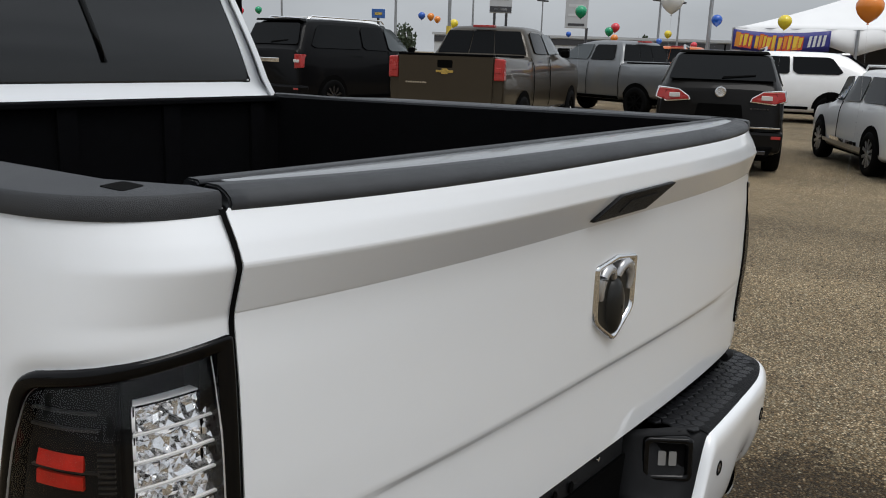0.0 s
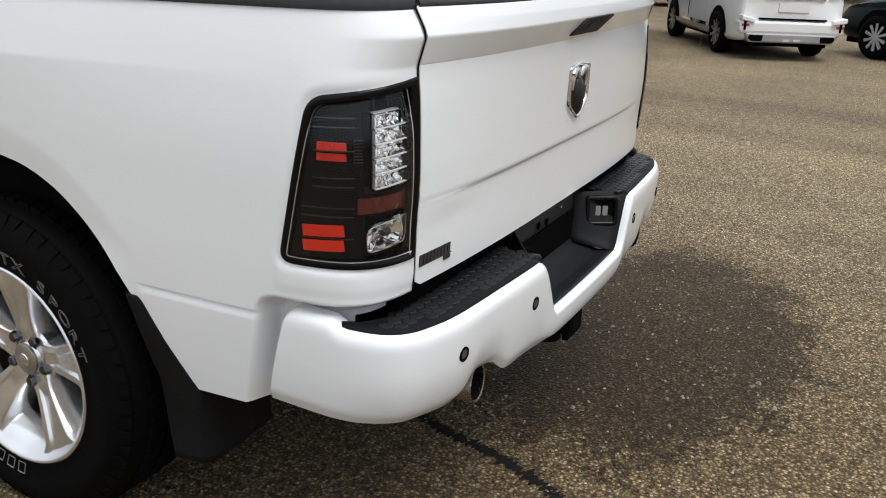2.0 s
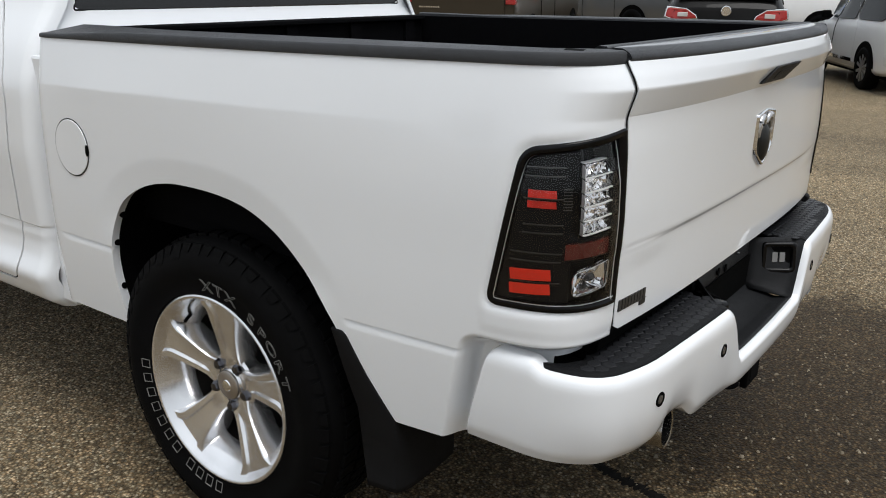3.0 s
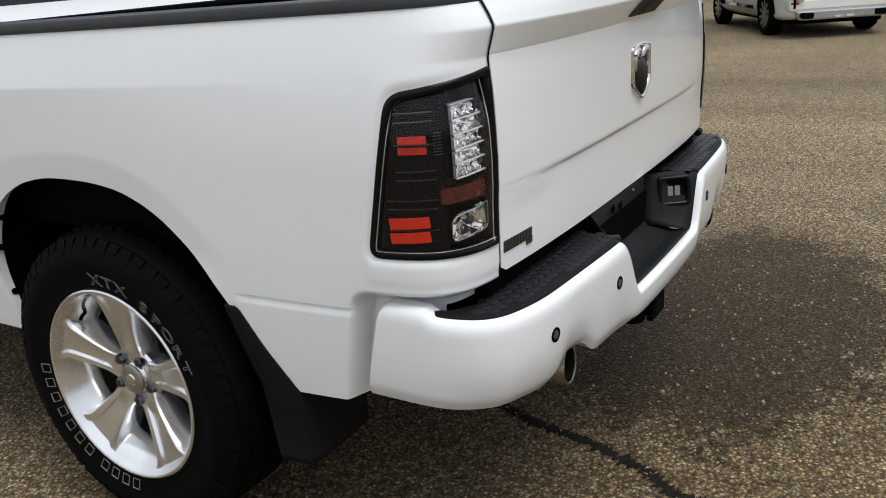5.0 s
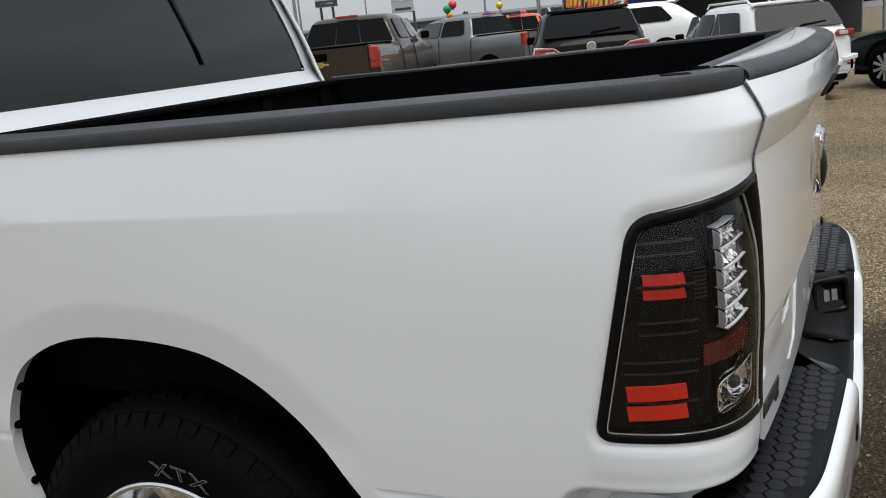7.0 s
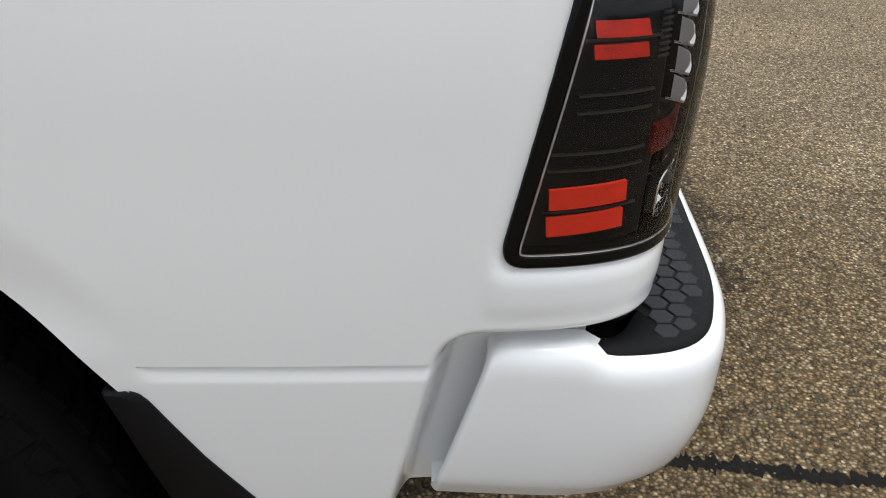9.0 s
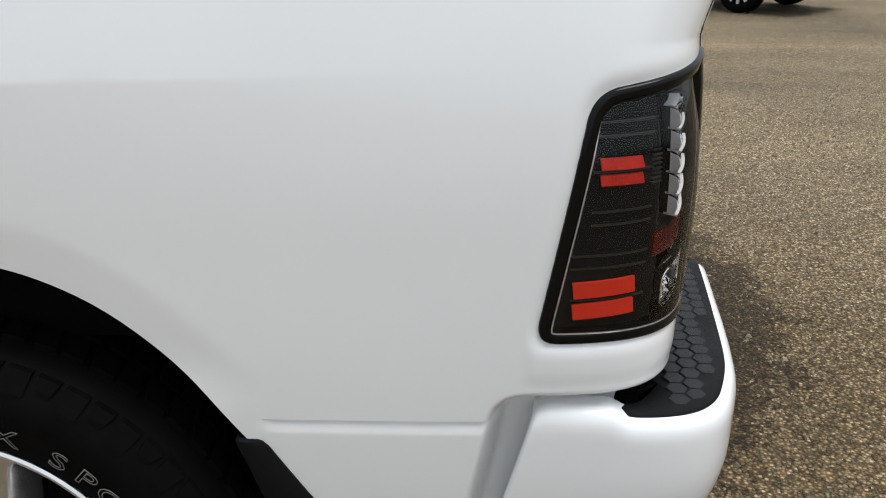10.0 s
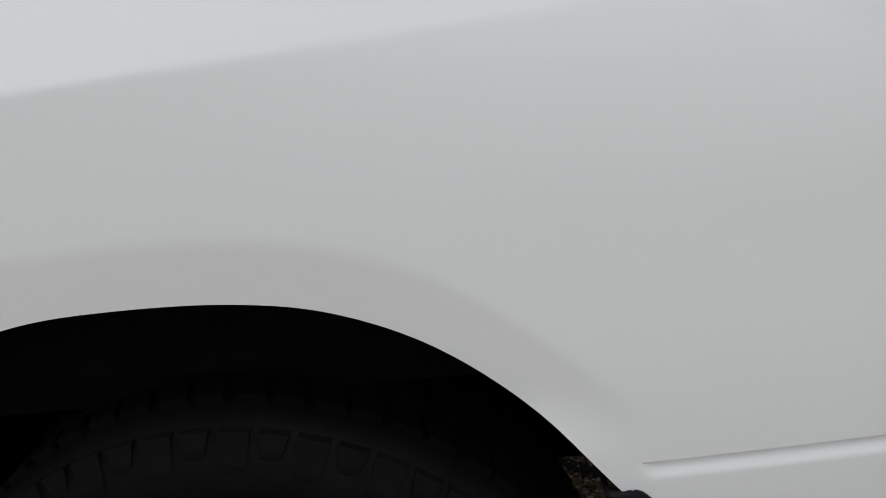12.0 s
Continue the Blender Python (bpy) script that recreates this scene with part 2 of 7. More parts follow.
def sheet(f, us, zs, keeps=(), flip=False):
    """A surface f(u, z) over a grid, cut cleanly where any of the keeps is below nought."""
    U, Z = np.meshgrid(np.array(us, float), np.array(zs, float), indexing="ij")
    vals = [k(U, Z) for k in keeps]
    bm = bmesh.new()
    made = {}

    def vert(u, z):
        key = (round(u, 5), round(z, 5))
        if key not in made:
            made[key] = bm.verts.new(f(u, z))
        return made[key]

    for i in range(len(us) - 1):
        for j in range(len(zs) - 1):
            cs = ((i, j), (i + 1, j), (i + 1, j + 1), (i, j + 1))
            poly = [(U[c], Z[c], *(v[c] for v in vals)) for c in cs]
            for k in range(len(vals)):
                if all(p[2 + k] >= 0 for p in poly):
                    continue
                cut = []
                for a, b in zip(poly, poly[1:] + poly[:1]):
                    if a[2 + k] >= 0:
                        cut.append(a)
                    if (a[2 + k] >= 0) != (b[2 + k] >= 0):
                        t = a[2 + k] / (a[2 + k] - b[2 + k])
                        cut.append(tuple(x + t * (y - x) for x, y in zip(a, b)))
                poly = cut
                if len(poly) < 3:
                    break
            if len(poly) < 3:
                continue
            vs = []
            for p in poly:
                v = vert(p[0], p[1])
                if v not in vs:
                    vs.append(v)
            if len(vs) < 3:
                continue
            try:
                bm.faces.new(vs[::-1] if flip else vs)
            except ValueError:
                pass
    return bm


def plate(poly, f, depth, flip=False):
    """A flat piece with outline poly in (u, v), laid by f(u, v, lift): its face at lift depth, its foot at nought."""
    bm = bmesh.new()
    top = [bm.verts.new(f(u, v, depth)) for u, v in poly]
    low = [bm.verts.new(f(u, v, 0)) for u, v in poly]
    bm.faces.new(top[::-1] if flip else top)
    n = len(poly)
    for i in range(n):
        j = (i + 1) % n
        q = (low[i], low[j], top[j], top[i])
        bm.faces.new(q[::-1] if flip else q)
    return bm


def merge(*bms):
    out = bmesh.new()
    for b in bms:
        me = bpy.data.meshes.new("tmp")
        b.to_mesh(me)
        b.free()
        out.from_mesh(me)
        bpy.data.meshes.remove(me)
    return out


def moved(bm, m):
    bmesh.ops.transform(bm, matrix=m, verts=bm.verts)
    return bm


def smoothstep(t):
    t = min(max(t, 0.0), 1.0)
    return t * t * (3 - 2 * t)


def lerp_table(table, x):
    """A value from rows of (x, value) in rising order, gliding between them."""
    if x <= table[0][0]:
        return table[0][1]
    for (a, va), (b, vb) in zip(table, table[1:]):
        if x <= b:
            return va + (vb - va) * (x - a) / (b - a)
    return table[-1][1]


def mirror_x(bm):
    for v in bm.verts:
        v.co.x = -v.co.x
    bmesh.ops.reverse_faces(bm, faces=bm.faces)
    return bm

# ---- ground ----
def ground_material():
    m = bpy.data.materials.new("worn_chip_seal")
    m.use_nodes = True
    nt = m.node_tree
    b = nt.nodes["Principled BSDF"]
    b.inputs["Specular IOR Level"].default_value = 0.15
    b.inputs["Sheen Weight"].default_value, b.inputs["Sheen Roughness"].default_value = 0.06, 0.4
    b.inputs["Sheen Tint"].default_value = (1.0, 0.92, 0.78, 1)
    L = nt.links.new

    def node(kind, **kw):
        n = nt.nodes.new(kind)
        for k, v in kw.items():
            n.inputs[k.replace("_", " ")].default_value = v
        return n

    co = node("ShaderNodeTexCoord")
    vor = node("ShaderNodeTexVoronoi", Scale=96.0)
    big = node("ShaderNodeTexNoise", Scale=0.35, Detail=5.0)
    mid = node("ShaderNodeTexNoise", Scale=3.0, Detail=6.0)
    for n in (vor, big, mid):
        L(co.outputs["Object"], n.inputs["Vector"])
    sep = node("ShaderNodeSeparateColor")
    L(vor.outputs["Color"], sep.inputs[0])
    stones = node("ShaderNodeValToRGB")
    cr = stones.color_ramp
    cr.elements[0].position, cr.elements[0].color = 0.0, (0.105, 0.090, 0.068, 1)
    cr.elements[1].position, cr.elements[1].color = 1.0, (0.64, 0.59, 0.49, 1)
    for p, c in ((0.35, (0.225, 0.193, 0.142, 1)), (0.7, (0.33, 0.285, 0.212, 1)), (0.9, (0.45, 0.395, 0.305, 1))):
        e = cr.elements.new(p)
        e.color = c
    L(sep.outputs[0], stones.inputs[0])
    # some stones reddish brown, some grey
    hue = node("ShaderNodeMixRGB")
    hue.inputs[1].default_value, hue.inputs[2].default_value = (1.12, 0.96, 0.80, 1), (0.94, 0.98, 0.98, 1)
    L(sep.outputs[1], hue.inputs[0])
    tinted = node("ShaderNodeMixRGB")
    tinted.blend_type = "MULTIPLY"
    tinted.inputs[0].default_value = 1.0
    L(stones.outputs[0], tinted.inputs[1])
    L(hue.outputs[0], tinted.inputs[2])
    tar = node("ShaderNodeValToRGB")
    tar.color_ramp.elements[0].position, tar.color_ramp.elements[0].color = 0.26, (1, 1, 1, 1)
    tar.color_ramp.elements[1].position, tar.color_ramp.elements[1].color = 0.56, (0.38, 0.36, 0.325, 1)
    L(vor.outputs["Distance"], tar.inputs[0])
    tar.color_ramp.interpolation = "EASE"
    mul = node("ShaderNodeMixRGB")
    mul.blend_type = "MULTIPLY"
    mul.inputs[0].default_value = 1.0
    L(tinted.outputs[0], mul.inputs[1])
    L(tar.outputs[0], mul.inputs[2])
    # broad tone: sandy and darker damp patches
    tone = node("ShaderNodeValToRGB")
    tone.color_ramp.elements[0].position, tone.color_ramp.elements[0].color = 0.32, (0.86, 0.84, 0.81, 1)
    tone.color_ramp.elements[1].position, tone.color_ramp.elements[1].color = 0.68, (1.36, 1.31, 1.20, 1)
    L(big.outputs["Fac"], tone.inputs[0])
    # long worn tracks across the lot
    trk_map = node("ShaderNodeMapping")
    trk_map.inputs["Scale"].default_value = (1.1, 0.13, 1.0)
    trk_map.inputs["Rotation"].default_value = (0, 0, 0.12)
    L(co.outputs["Object"], trk_map.inputs[0])
    trk = node("ShaderNodeTexNoise", Scale=1.0, Detail=5.0)
    L(trk_map.outputs[0], trk.inputs["Vector"])
    trk_r = node("ShaderNodeMapRange")
    trk_r.inputs[1].default_value, trk_r.inputs[2].default_value = 0.35, 0.65
    trk_r.inputs[3].default_value, trk_r.inputs[4].default_value = 0.78, 1.12
    L(trk.outputs["Fac"], trk_r.inputs[0])
    mul_t = node("ShaderNodeMixRGB")
    mul_t.blend_type = "MULTIPLY"
    mul_t.inputs[0].default_value = 1.0
    L(mul.outputs[0], mul_t.inputs[1])
    L(trk_r.outputs[0], mul_t.inputs[2])
    mul2 = node("ShaderNodeMixRGB")
    mul2.blend_type = "MULTIPLY"
    mul2.inputs[0].default_value = 1.0
    L(mul_t.outputs[0], mul2.inputs[1])
    L(tone.outputs[0], mul2.inputs[2])
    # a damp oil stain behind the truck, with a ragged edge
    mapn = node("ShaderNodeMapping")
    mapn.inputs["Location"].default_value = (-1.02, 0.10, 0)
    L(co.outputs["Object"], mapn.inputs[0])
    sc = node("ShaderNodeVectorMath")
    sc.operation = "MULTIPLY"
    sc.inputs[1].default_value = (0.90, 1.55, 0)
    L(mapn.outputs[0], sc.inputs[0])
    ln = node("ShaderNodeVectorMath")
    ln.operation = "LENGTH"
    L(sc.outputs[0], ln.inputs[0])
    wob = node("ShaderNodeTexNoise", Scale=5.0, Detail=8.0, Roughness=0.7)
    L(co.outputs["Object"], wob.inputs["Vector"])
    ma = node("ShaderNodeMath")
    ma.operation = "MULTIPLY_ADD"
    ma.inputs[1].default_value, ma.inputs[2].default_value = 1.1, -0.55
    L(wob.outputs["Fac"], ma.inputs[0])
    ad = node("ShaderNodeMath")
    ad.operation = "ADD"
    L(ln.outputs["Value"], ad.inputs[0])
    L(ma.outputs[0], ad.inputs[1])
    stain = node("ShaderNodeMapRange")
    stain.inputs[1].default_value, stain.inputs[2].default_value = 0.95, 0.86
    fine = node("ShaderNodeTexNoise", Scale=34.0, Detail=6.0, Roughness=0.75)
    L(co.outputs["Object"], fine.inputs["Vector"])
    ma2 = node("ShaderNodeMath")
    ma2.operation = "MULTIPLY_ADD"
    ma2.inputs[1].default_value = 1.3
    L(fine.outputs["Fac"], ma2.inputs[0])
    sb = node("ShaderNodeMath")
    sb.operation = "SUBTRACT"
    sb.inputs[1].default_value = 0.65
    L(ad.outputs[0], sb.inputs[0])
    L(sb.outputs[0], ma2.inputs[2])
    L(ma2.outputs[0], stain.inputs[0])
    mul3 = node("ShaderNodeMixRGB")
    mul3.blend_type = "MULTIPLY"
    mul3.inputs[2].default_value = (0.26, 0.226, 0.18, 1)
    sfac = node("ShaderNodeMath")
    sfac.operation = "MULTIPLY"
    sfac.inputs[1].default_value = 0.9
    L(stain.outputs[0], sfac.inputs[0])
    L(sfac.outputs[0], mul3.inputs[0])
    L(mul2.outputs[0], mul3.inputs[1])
    # damp tone and shade round the truck's rear, both put into the colour
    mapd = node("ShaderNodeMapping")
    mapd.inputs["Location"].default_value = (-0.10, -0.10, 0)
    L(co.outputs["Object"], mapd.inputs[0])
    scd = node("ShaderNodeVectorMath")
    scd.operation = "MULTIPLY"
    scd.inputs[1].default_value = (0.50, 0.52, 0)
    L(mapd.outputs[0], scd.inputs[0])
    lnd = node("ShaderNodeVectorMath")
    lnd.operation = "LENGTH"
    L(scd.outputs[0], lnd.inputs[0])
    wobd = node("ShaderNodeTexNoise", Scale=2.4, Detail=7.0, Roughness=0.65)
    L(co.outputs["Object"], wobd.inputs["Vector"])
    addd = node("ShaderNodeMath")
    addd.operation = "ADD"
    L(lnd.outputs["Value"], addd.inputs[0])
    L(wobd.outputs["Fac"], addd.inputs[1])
    damp_shade = node("ShaderNodeMapRange")
    damp_shade.inputs[1].default_value, damp_shade.inputs[2].default_value = 1.75, 1.15
    damp_shade.inputs[3].default_value, damp_shade.inputs[4].default_value = 0.0, 0.9
    L(addd.outputs[0], damp_shade.inputs[0])
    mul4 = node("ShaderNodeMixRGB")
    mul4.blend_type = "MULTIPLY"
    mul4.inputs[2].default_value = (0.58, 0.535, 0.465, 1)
    L(damp_shade.outputs[0], mul4.inputs[0])
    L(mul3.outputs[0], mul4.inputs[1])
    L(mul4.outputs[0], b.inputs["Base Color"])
    rg = node("ShaderNodeMapRange")
    rg.inputs[3].default_value, rg.inputs[4].default_value = 0.88, 0.72
    L(stain.outputs[0], rg.inputs[0])
    L(rg.outputs[0], b.inputs["Roughness"])
    bp = node("ShaderNodeBump", Strength=0.9, Distance=0.006)
    inv = node("ShaderNodeMath")
    inv.operation = "SUBTRACT"
    inv.inputs[0].default_value = 1.0
    L(vor.outputs["Distance"], inv.inputs[1])
    L(inv.outputs[0], bp.inputs["Height"])
    bp2 = node("ShaderNodeBump", Strength=0.35, Distance=0.02)
    L(mid.outputs["Fac"], bp2.inputs["Height"])
    L(bp.outputs[0], bp2.inputs["Normal"])
    L(bp2.outputs[0], b.inputs["Normal"])
    return m


GROUND = ground_material()
bm = bmesh.new()
edges = [-1500, -400, -120, -40, -12, -4, 0, 4, 8, 12, 40, 120, 400, 1500]
gv = {(i, j): bm.verts.new((x, y, 0)) for i, x in enumerate(edges) for j, y in enumerate(edges)}
for i in range(len(edges) - 1):
    for j in range(len(edges) - 1):
        bm.faces.new((gv[i, j], gv[i + 1, j], gv[i + 1, j + 1], gv[i, j + 1]))
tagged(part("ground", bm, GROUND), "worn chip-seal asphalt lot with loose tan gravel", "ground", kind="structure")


# ---- the white pickup truck ----
truck = thing("pickup_truck", "white crew-cab pickup truck with black bed caps, parked on gravel", "pickup truck")

# Plan of the bed side, from the cab to the tailgate gap.
PLAN = [(-0.988, 1.80), (-0.988, 1.40), (-0.988, 1.05), (-0.984, 0.80), (-0.974, 0.60), (-0.963, 0.42), (-0.951, 0.27), (-0.945, 0.20),
        (-0.937, 0.145), (-0.924, 0.100), (-0.905, 0.066), (-0.880, 0.042), (-0.850, 0.026), (-0.815, 0.016), (-0.776, 0.010)]


def catmull(pts, n):
    out = []
    for i in range(len(pts) - 1):
        p0, p1, p2, p3 = (Vector(pts[max(min(k, len(pts) - 1), 0)]) for k in (i - 1, i, i + 1, i + 2))
        for k in range(n):
            t = k / n
            out.append(0.5 * (2 * p1 + (p2 - p0) * t + (2 * p0 - 5 * p1 + 4 * p2 - p3) * t * t + (3 * p1 - p0 - 3 * p2 + p3) * t ** 3))
    out.append(Vector(pts[-1]))
    return out


PLAN_PTS = catmull(PLAN, 14)
PLAN_S = [0.0]
for a, b in zip(PLAN_PTS, PLAN_PTS[1:]):
    PLAN_S.append(PLAN_S[-1] + (b - a).length)
PLAN_N = []
for i in range(len(PLAN_PTS)):
    d = (PLAN_PTS[min(i + 1, len(PLAN_PTS) - 1)] - PLAN_PTS[max(i - 1, 0)]).normalized()
    PLAN_N.append(Vector((d.y, -d.x)))
PX, PY = np.array([p.x for p in PLAN_PTS]), np.array([p.y for p in PLAN_PTS])
NX, NY, PS = np.array([n.x for n in PLAN_N]), np.array([n.y for n in PLAN_N]), np.array(PLAN_S)
U_END = PS[-1]


def u_at_y(y):
    return float(np.interp(-y, -PY, PS))


def u_at_x(x):
    k = int(np.argmax(PY < 0.21))
    return float(np.interp(x, PX[k:], PS[k:]))


# The wheel arch, as (y, z).
WHEEL_Y, WHEEL_Z = 1.035, 0.412
ARCH = [(0.20, 0.30), (0.445, 0.500), (0.530, 0.604), (0.604, 0.706), (0.677, 0.806), (0.766, 0.889), (0.860, 0.938), (0.955, 0.959), (1.07, 0.965),
        (1.18, 0.959), (1.29, 0.929), (1.385, 0.868), (1.440, 0.767), (1.452, 0.644), (1.420, 0.480), (1.42, 0.30)]
ARCH_U = [(u_at_y(y), z) for y, z in [(p.x, p.y) for p in catmull(ARCH[1:-1], 5)]]
ARCH_POLY = [(ARCH_U[0][0] + 0.25, 0.2)] + ARCH_U + [(ARCH_U[-1][0], 0.2)]
# The hollow behind the rear wheel opening into which the bumper's end is set.
U_REC = u_at_y(0.262)
RECESS = rounded([(u_at_y(0.335), 0.40), (U_REC, 0.772), (U_END + 0.3, 0.776), (U_END + 0.3, 0.40)], [0, 0.05, 0, 0])
CREASE_Z = 0.7345


ARCH_SPAN = (min(p[0] for p in ARCH_U), max(p[0] for p in ARCH_U))


def edge_distance(line, u, z):
    """The distance from a point to an open line."""
    best = 9.0
    for (ax, ay), (bx, by) in zip(line, line[1:]):
        ex, ey = bx - ax, by - ay
        t = ((u - ax) * ex + (z - ay) * ey) / (ex * ex + ey * ey)
        t = 0.0 if t < 0 else 1.0 if t > 1 else t
        best = min(best, math.hypot(u - ax - t * ex, z - ay - t * ey))
    return best


def rail_z(y):
    return 1.341 - 0.0185 * y


def bed_tuck(z, y):
    """How far the flank leans in: a shoulder crease towards the cab, softening towards the lamp."""
    k = 0.85 * smoothstep((y - 0.10) / 1.3) * (1 - 0.6 * smoothstep((y - 1.45) / 0.30))
    hard, soft = -0.20 * max(0.0, z - 1.185 + 0.022 * (y - 1.0)), -0.34 * max(0.0, z - 1.0) ** 2
    return hard * k + soft * (1 - k) - 0.15 * max(0.0, 0.90 - z) ** 2


# Tail lamp outline in (u, z).
LAMP = dense(rounded([(u_at_y(0.2135), 0.8535), (u_at_y(0.1525), 1.176), (u_at_x(-0.778), 1.209), (u_at_x(-0.778), 0.854)], [0.026, 0.050, 0.006, 0.010], 8))
LAMP_LOOP = LAMP + LAMP[:1]


def bed_offset(u, z, y):
    d = bed_tuck(z, y)
    # rounded fore edge towards the cab
    if y > 1.715:
        d -= 0.035 * ((y - 1.715) / 0.063) ** 2
    # the skin rolls in towards the lamp and swells a little beneath it
    if u > U_REC - 0.02 and 0.78 < z < 1.25:
        e = edge_distance(LAMP_LOOP, u, z)
        if e < 0.022:
            d -= 0.0055 * (1 - e / 0.022) ** 2
        if z < 0.87:
            d += 0.0018 * smoothstep((0.232 - y) / 0.022) * smoothstep((z - 0.79) / 0.02) * smoothstep((0.858 - z) / 0.02)
    # a creased band round the wheel opening, turned in a little
    if ARCH_SPAN[0] - 0.08 < u < ARCH_SPAN[1] + 0.08 and z < 1.05:
        e = edge_distance(ARCH_U, u, z)
        d -= 0.0060 * max(0.0, 1 - e / 0.066) * smoothstep((z - 0.74) / 0.10)
    # body line behind and before the wheel
    run = smoothstep((0.575 - y) / 0.012) if y < 0.8 else smoothstep((y - 1.44) / 0.02) * smoothstep((1.70 - y) / 0.05)
    if run > 0 and u < U_REC + 0.02:
        t = CREASE_Z - z
        if 0 <= t < 0.022:
            d -= run * 0.0065 * (1 - t / 0.022) ** 1.3
    # hollow for the bumper's end
    if u > U_REC - 0.09 and z < 0.79:
        dep = float(inside(RECESS, np.array([u]), np.array([z]))[0])
        d -= 0.055 * smoothstep((dep + 0.008) / 0.036)
    return d


GATE_EDGE = [(0.770, 0.0095), (0.785, 0.0092), (0.82, 0.0090), (0.90, 0.0085), (0.950, 0.0070), (0.974, 0.0050), (1.03, 0.004), (1.10, 0.0060), (1.16, 0.0090),
             (1.20, 0.0130), (1.222, 0.0146), (1.2298, 0.0146), (1.2315, 0.0136), (1.279, 0.0002), (1.282, 0.0000), (1.285, 0.0006), (1.303, 0.0090), (1.323, 0.021), (1.345, 0.034)]


def bed_point(u, z, lift=0.0):
    """A point on the skin of the bed's side."""
    x, y = float(np.interp(u, PS, PX)), float(np.interp(u, PS, PY))
    nx, ny = float(np.interp(u, PS, NX)), float(np.interp(u, PS, NY))
    n = Vector((nx, ny)).normalized()
    d = bed_offset(u, z, y)
    # the corner runs flush into the tailgate's edge
    flush = smoothstep((u - (U_END - 0.26)) / 0.26) * smoothstep((z - 0.79) / 0.03)
    back_y = flush * (lerp_table(GATE_EDGE, z) - 0.010 - n.y * d)
    d += lift
    return Vector((x + n.x * d, y + n.y * d + back_y, z))


def grown(poly, d):
    """The outline drawn in (minus) or out by d."""
    P = [Vector(p) for p in poly]
    area = sum(a.x * b.y - b.x * a.y for a, b in zip(P, P[1:] + P[:1]))
    s = 1 if area > 0 else -1
    out = []
    for i, p in enumerate(P):
        e = P[(i + 1) % len(P)] - P[i - 1]
        e.normalize()
        out.append((p.x + s * e.y * d, p.y - s * e.x * d))
    return out


us = sorted(set(np.round(np.concatenate([np.linspace(0, u_at_y(1.70), 14), np.linspace(u_at_y(1.70), u_at_y(0.30), 162), np.linspace(u_at_y(0.36), u_at_y(0.20), 44), np.linspace(u_at_y(0.20), U_END, 56)]), 5)))
zs = sorted(set(np.round(np.concatenate([np.linspace(0.48, 0.70, 45), np.linspace(0.70, 0.79, 31), np.linspace(0.79, 1.10, 40), np.linspace(1.10, 1.36, 66), [CREASE_Z + 0.0004, CREASE_Z - 0.0004, CREASE_Z - 0.0014]]), 5)))
lamp_hole = grown(LAMP, -0.012)
bm = sheet(bed_point, us, zs, [
    lambda U, Z: U - u_at_y(1.778),
    lambda U, Z: -inside(ARCH_POLY, U, Z),
    lambda U, Z: -inside(lamp_hole, U, Z),
    lambda U, Z: (1.341 - 0.0185 * np.interp(U, PS, PY)) - Z,
    lambda U, Z: Z - 0.500 - 0.02 * np.clip((U - u_at_y(0.5)), 0, 1),
    lambda U, Z: np.maximum(Z - 0.735, u_at_x(-0.895) - U),
])
side_mesh = bm.copy()
part("bed_side", bm, PAINT, truck, solid=0.006)
part("bed_side", mirror_x(side_mesh), PAINT, truck, solid=0.006)

# turned-in lip of the wheel opening
lip = []
for u, z in ARCH_U:
    p = bed_point(u, z + 0.0005)
    wide = 0.014 + 0.010 * smoothstep((p.y - 1.30) / 0.10)
    lip.append([p + Vector((0.0055, 0, 0.002)), p + Vector((0.5 * wide, 0, 0.003)), p + Vector((wide, 0, 0.004))])
bm = loft(lip, closed=False)
lip_part = part("arch_lip", bm, PAINT, truck)
for z in (0.825, 0.745, 0.625):
    k = min((i for i in range(len(ARCH_U)) if ARCH_U[i][0] < u_at_y(1.2)), key=lambda i: abs(ARCH_U[i][1] - z))
    p = bed_point(*ARCH_U[k]) + Vector((0.018, -0.002, 0))
    part("clip", moved(spun([(-0.004, 0), (-0.004, 0.009), (0.004, 0.009), (0.004, 0)], 12), Matrix.Translation(p) @ pose(0, 0, 0, 0, 0, 90)), BLACK, lip_part, "black plastic push clip")

# fuel door: a round flap with a finger notch
FUEL_U, FUEL_Z, FUEL_R = u_at_y(1.585), 1.003, 0.079
ring = [(FUEL_U + FUEL_R * math.cos(a), FUEL_Z + FUEL_R * math.sin(a)) for a in np.linspace(0, 2 * math.pi, 48, endpoint=False)]
ring2 = [(FUEL_U + (FUEL_R + 0.0035) * math.cos(a), FUEL_Z + (FUEL_R + 0.0035) * math.sin(a)) for a in np.linspace(0, 2 * math.pi, 48, endpoint=False)]
fuel = part("fuel_door", plate(ring, lambda u, v, h: bed_point(u, v, h), 0.0035), PAINT, truck, smooth=False, bevel=0.0015)
bm = loft([[bed_point(u, v, 0.0012) for u, v in ring], [bed_point(u, v, 0.0012) for u, v in ring2]])
part("seam", bm, GAP, fuel)
# the notch is a dark plate in place of its shade
notch = [(FUEL_U + FUEL_R - 0.003 + 0.006 * math.cos(a), FUEL_Z + 0.016 * math.sin(a)) for a in np.linspace(0, 2 * math.pi, 20, endpoint=False)]
part("finger_notch", plate(notch, lambda u, v, h: bed_point(u, v, h), 0.0045), BLACK, fuel, "dark finger notch")

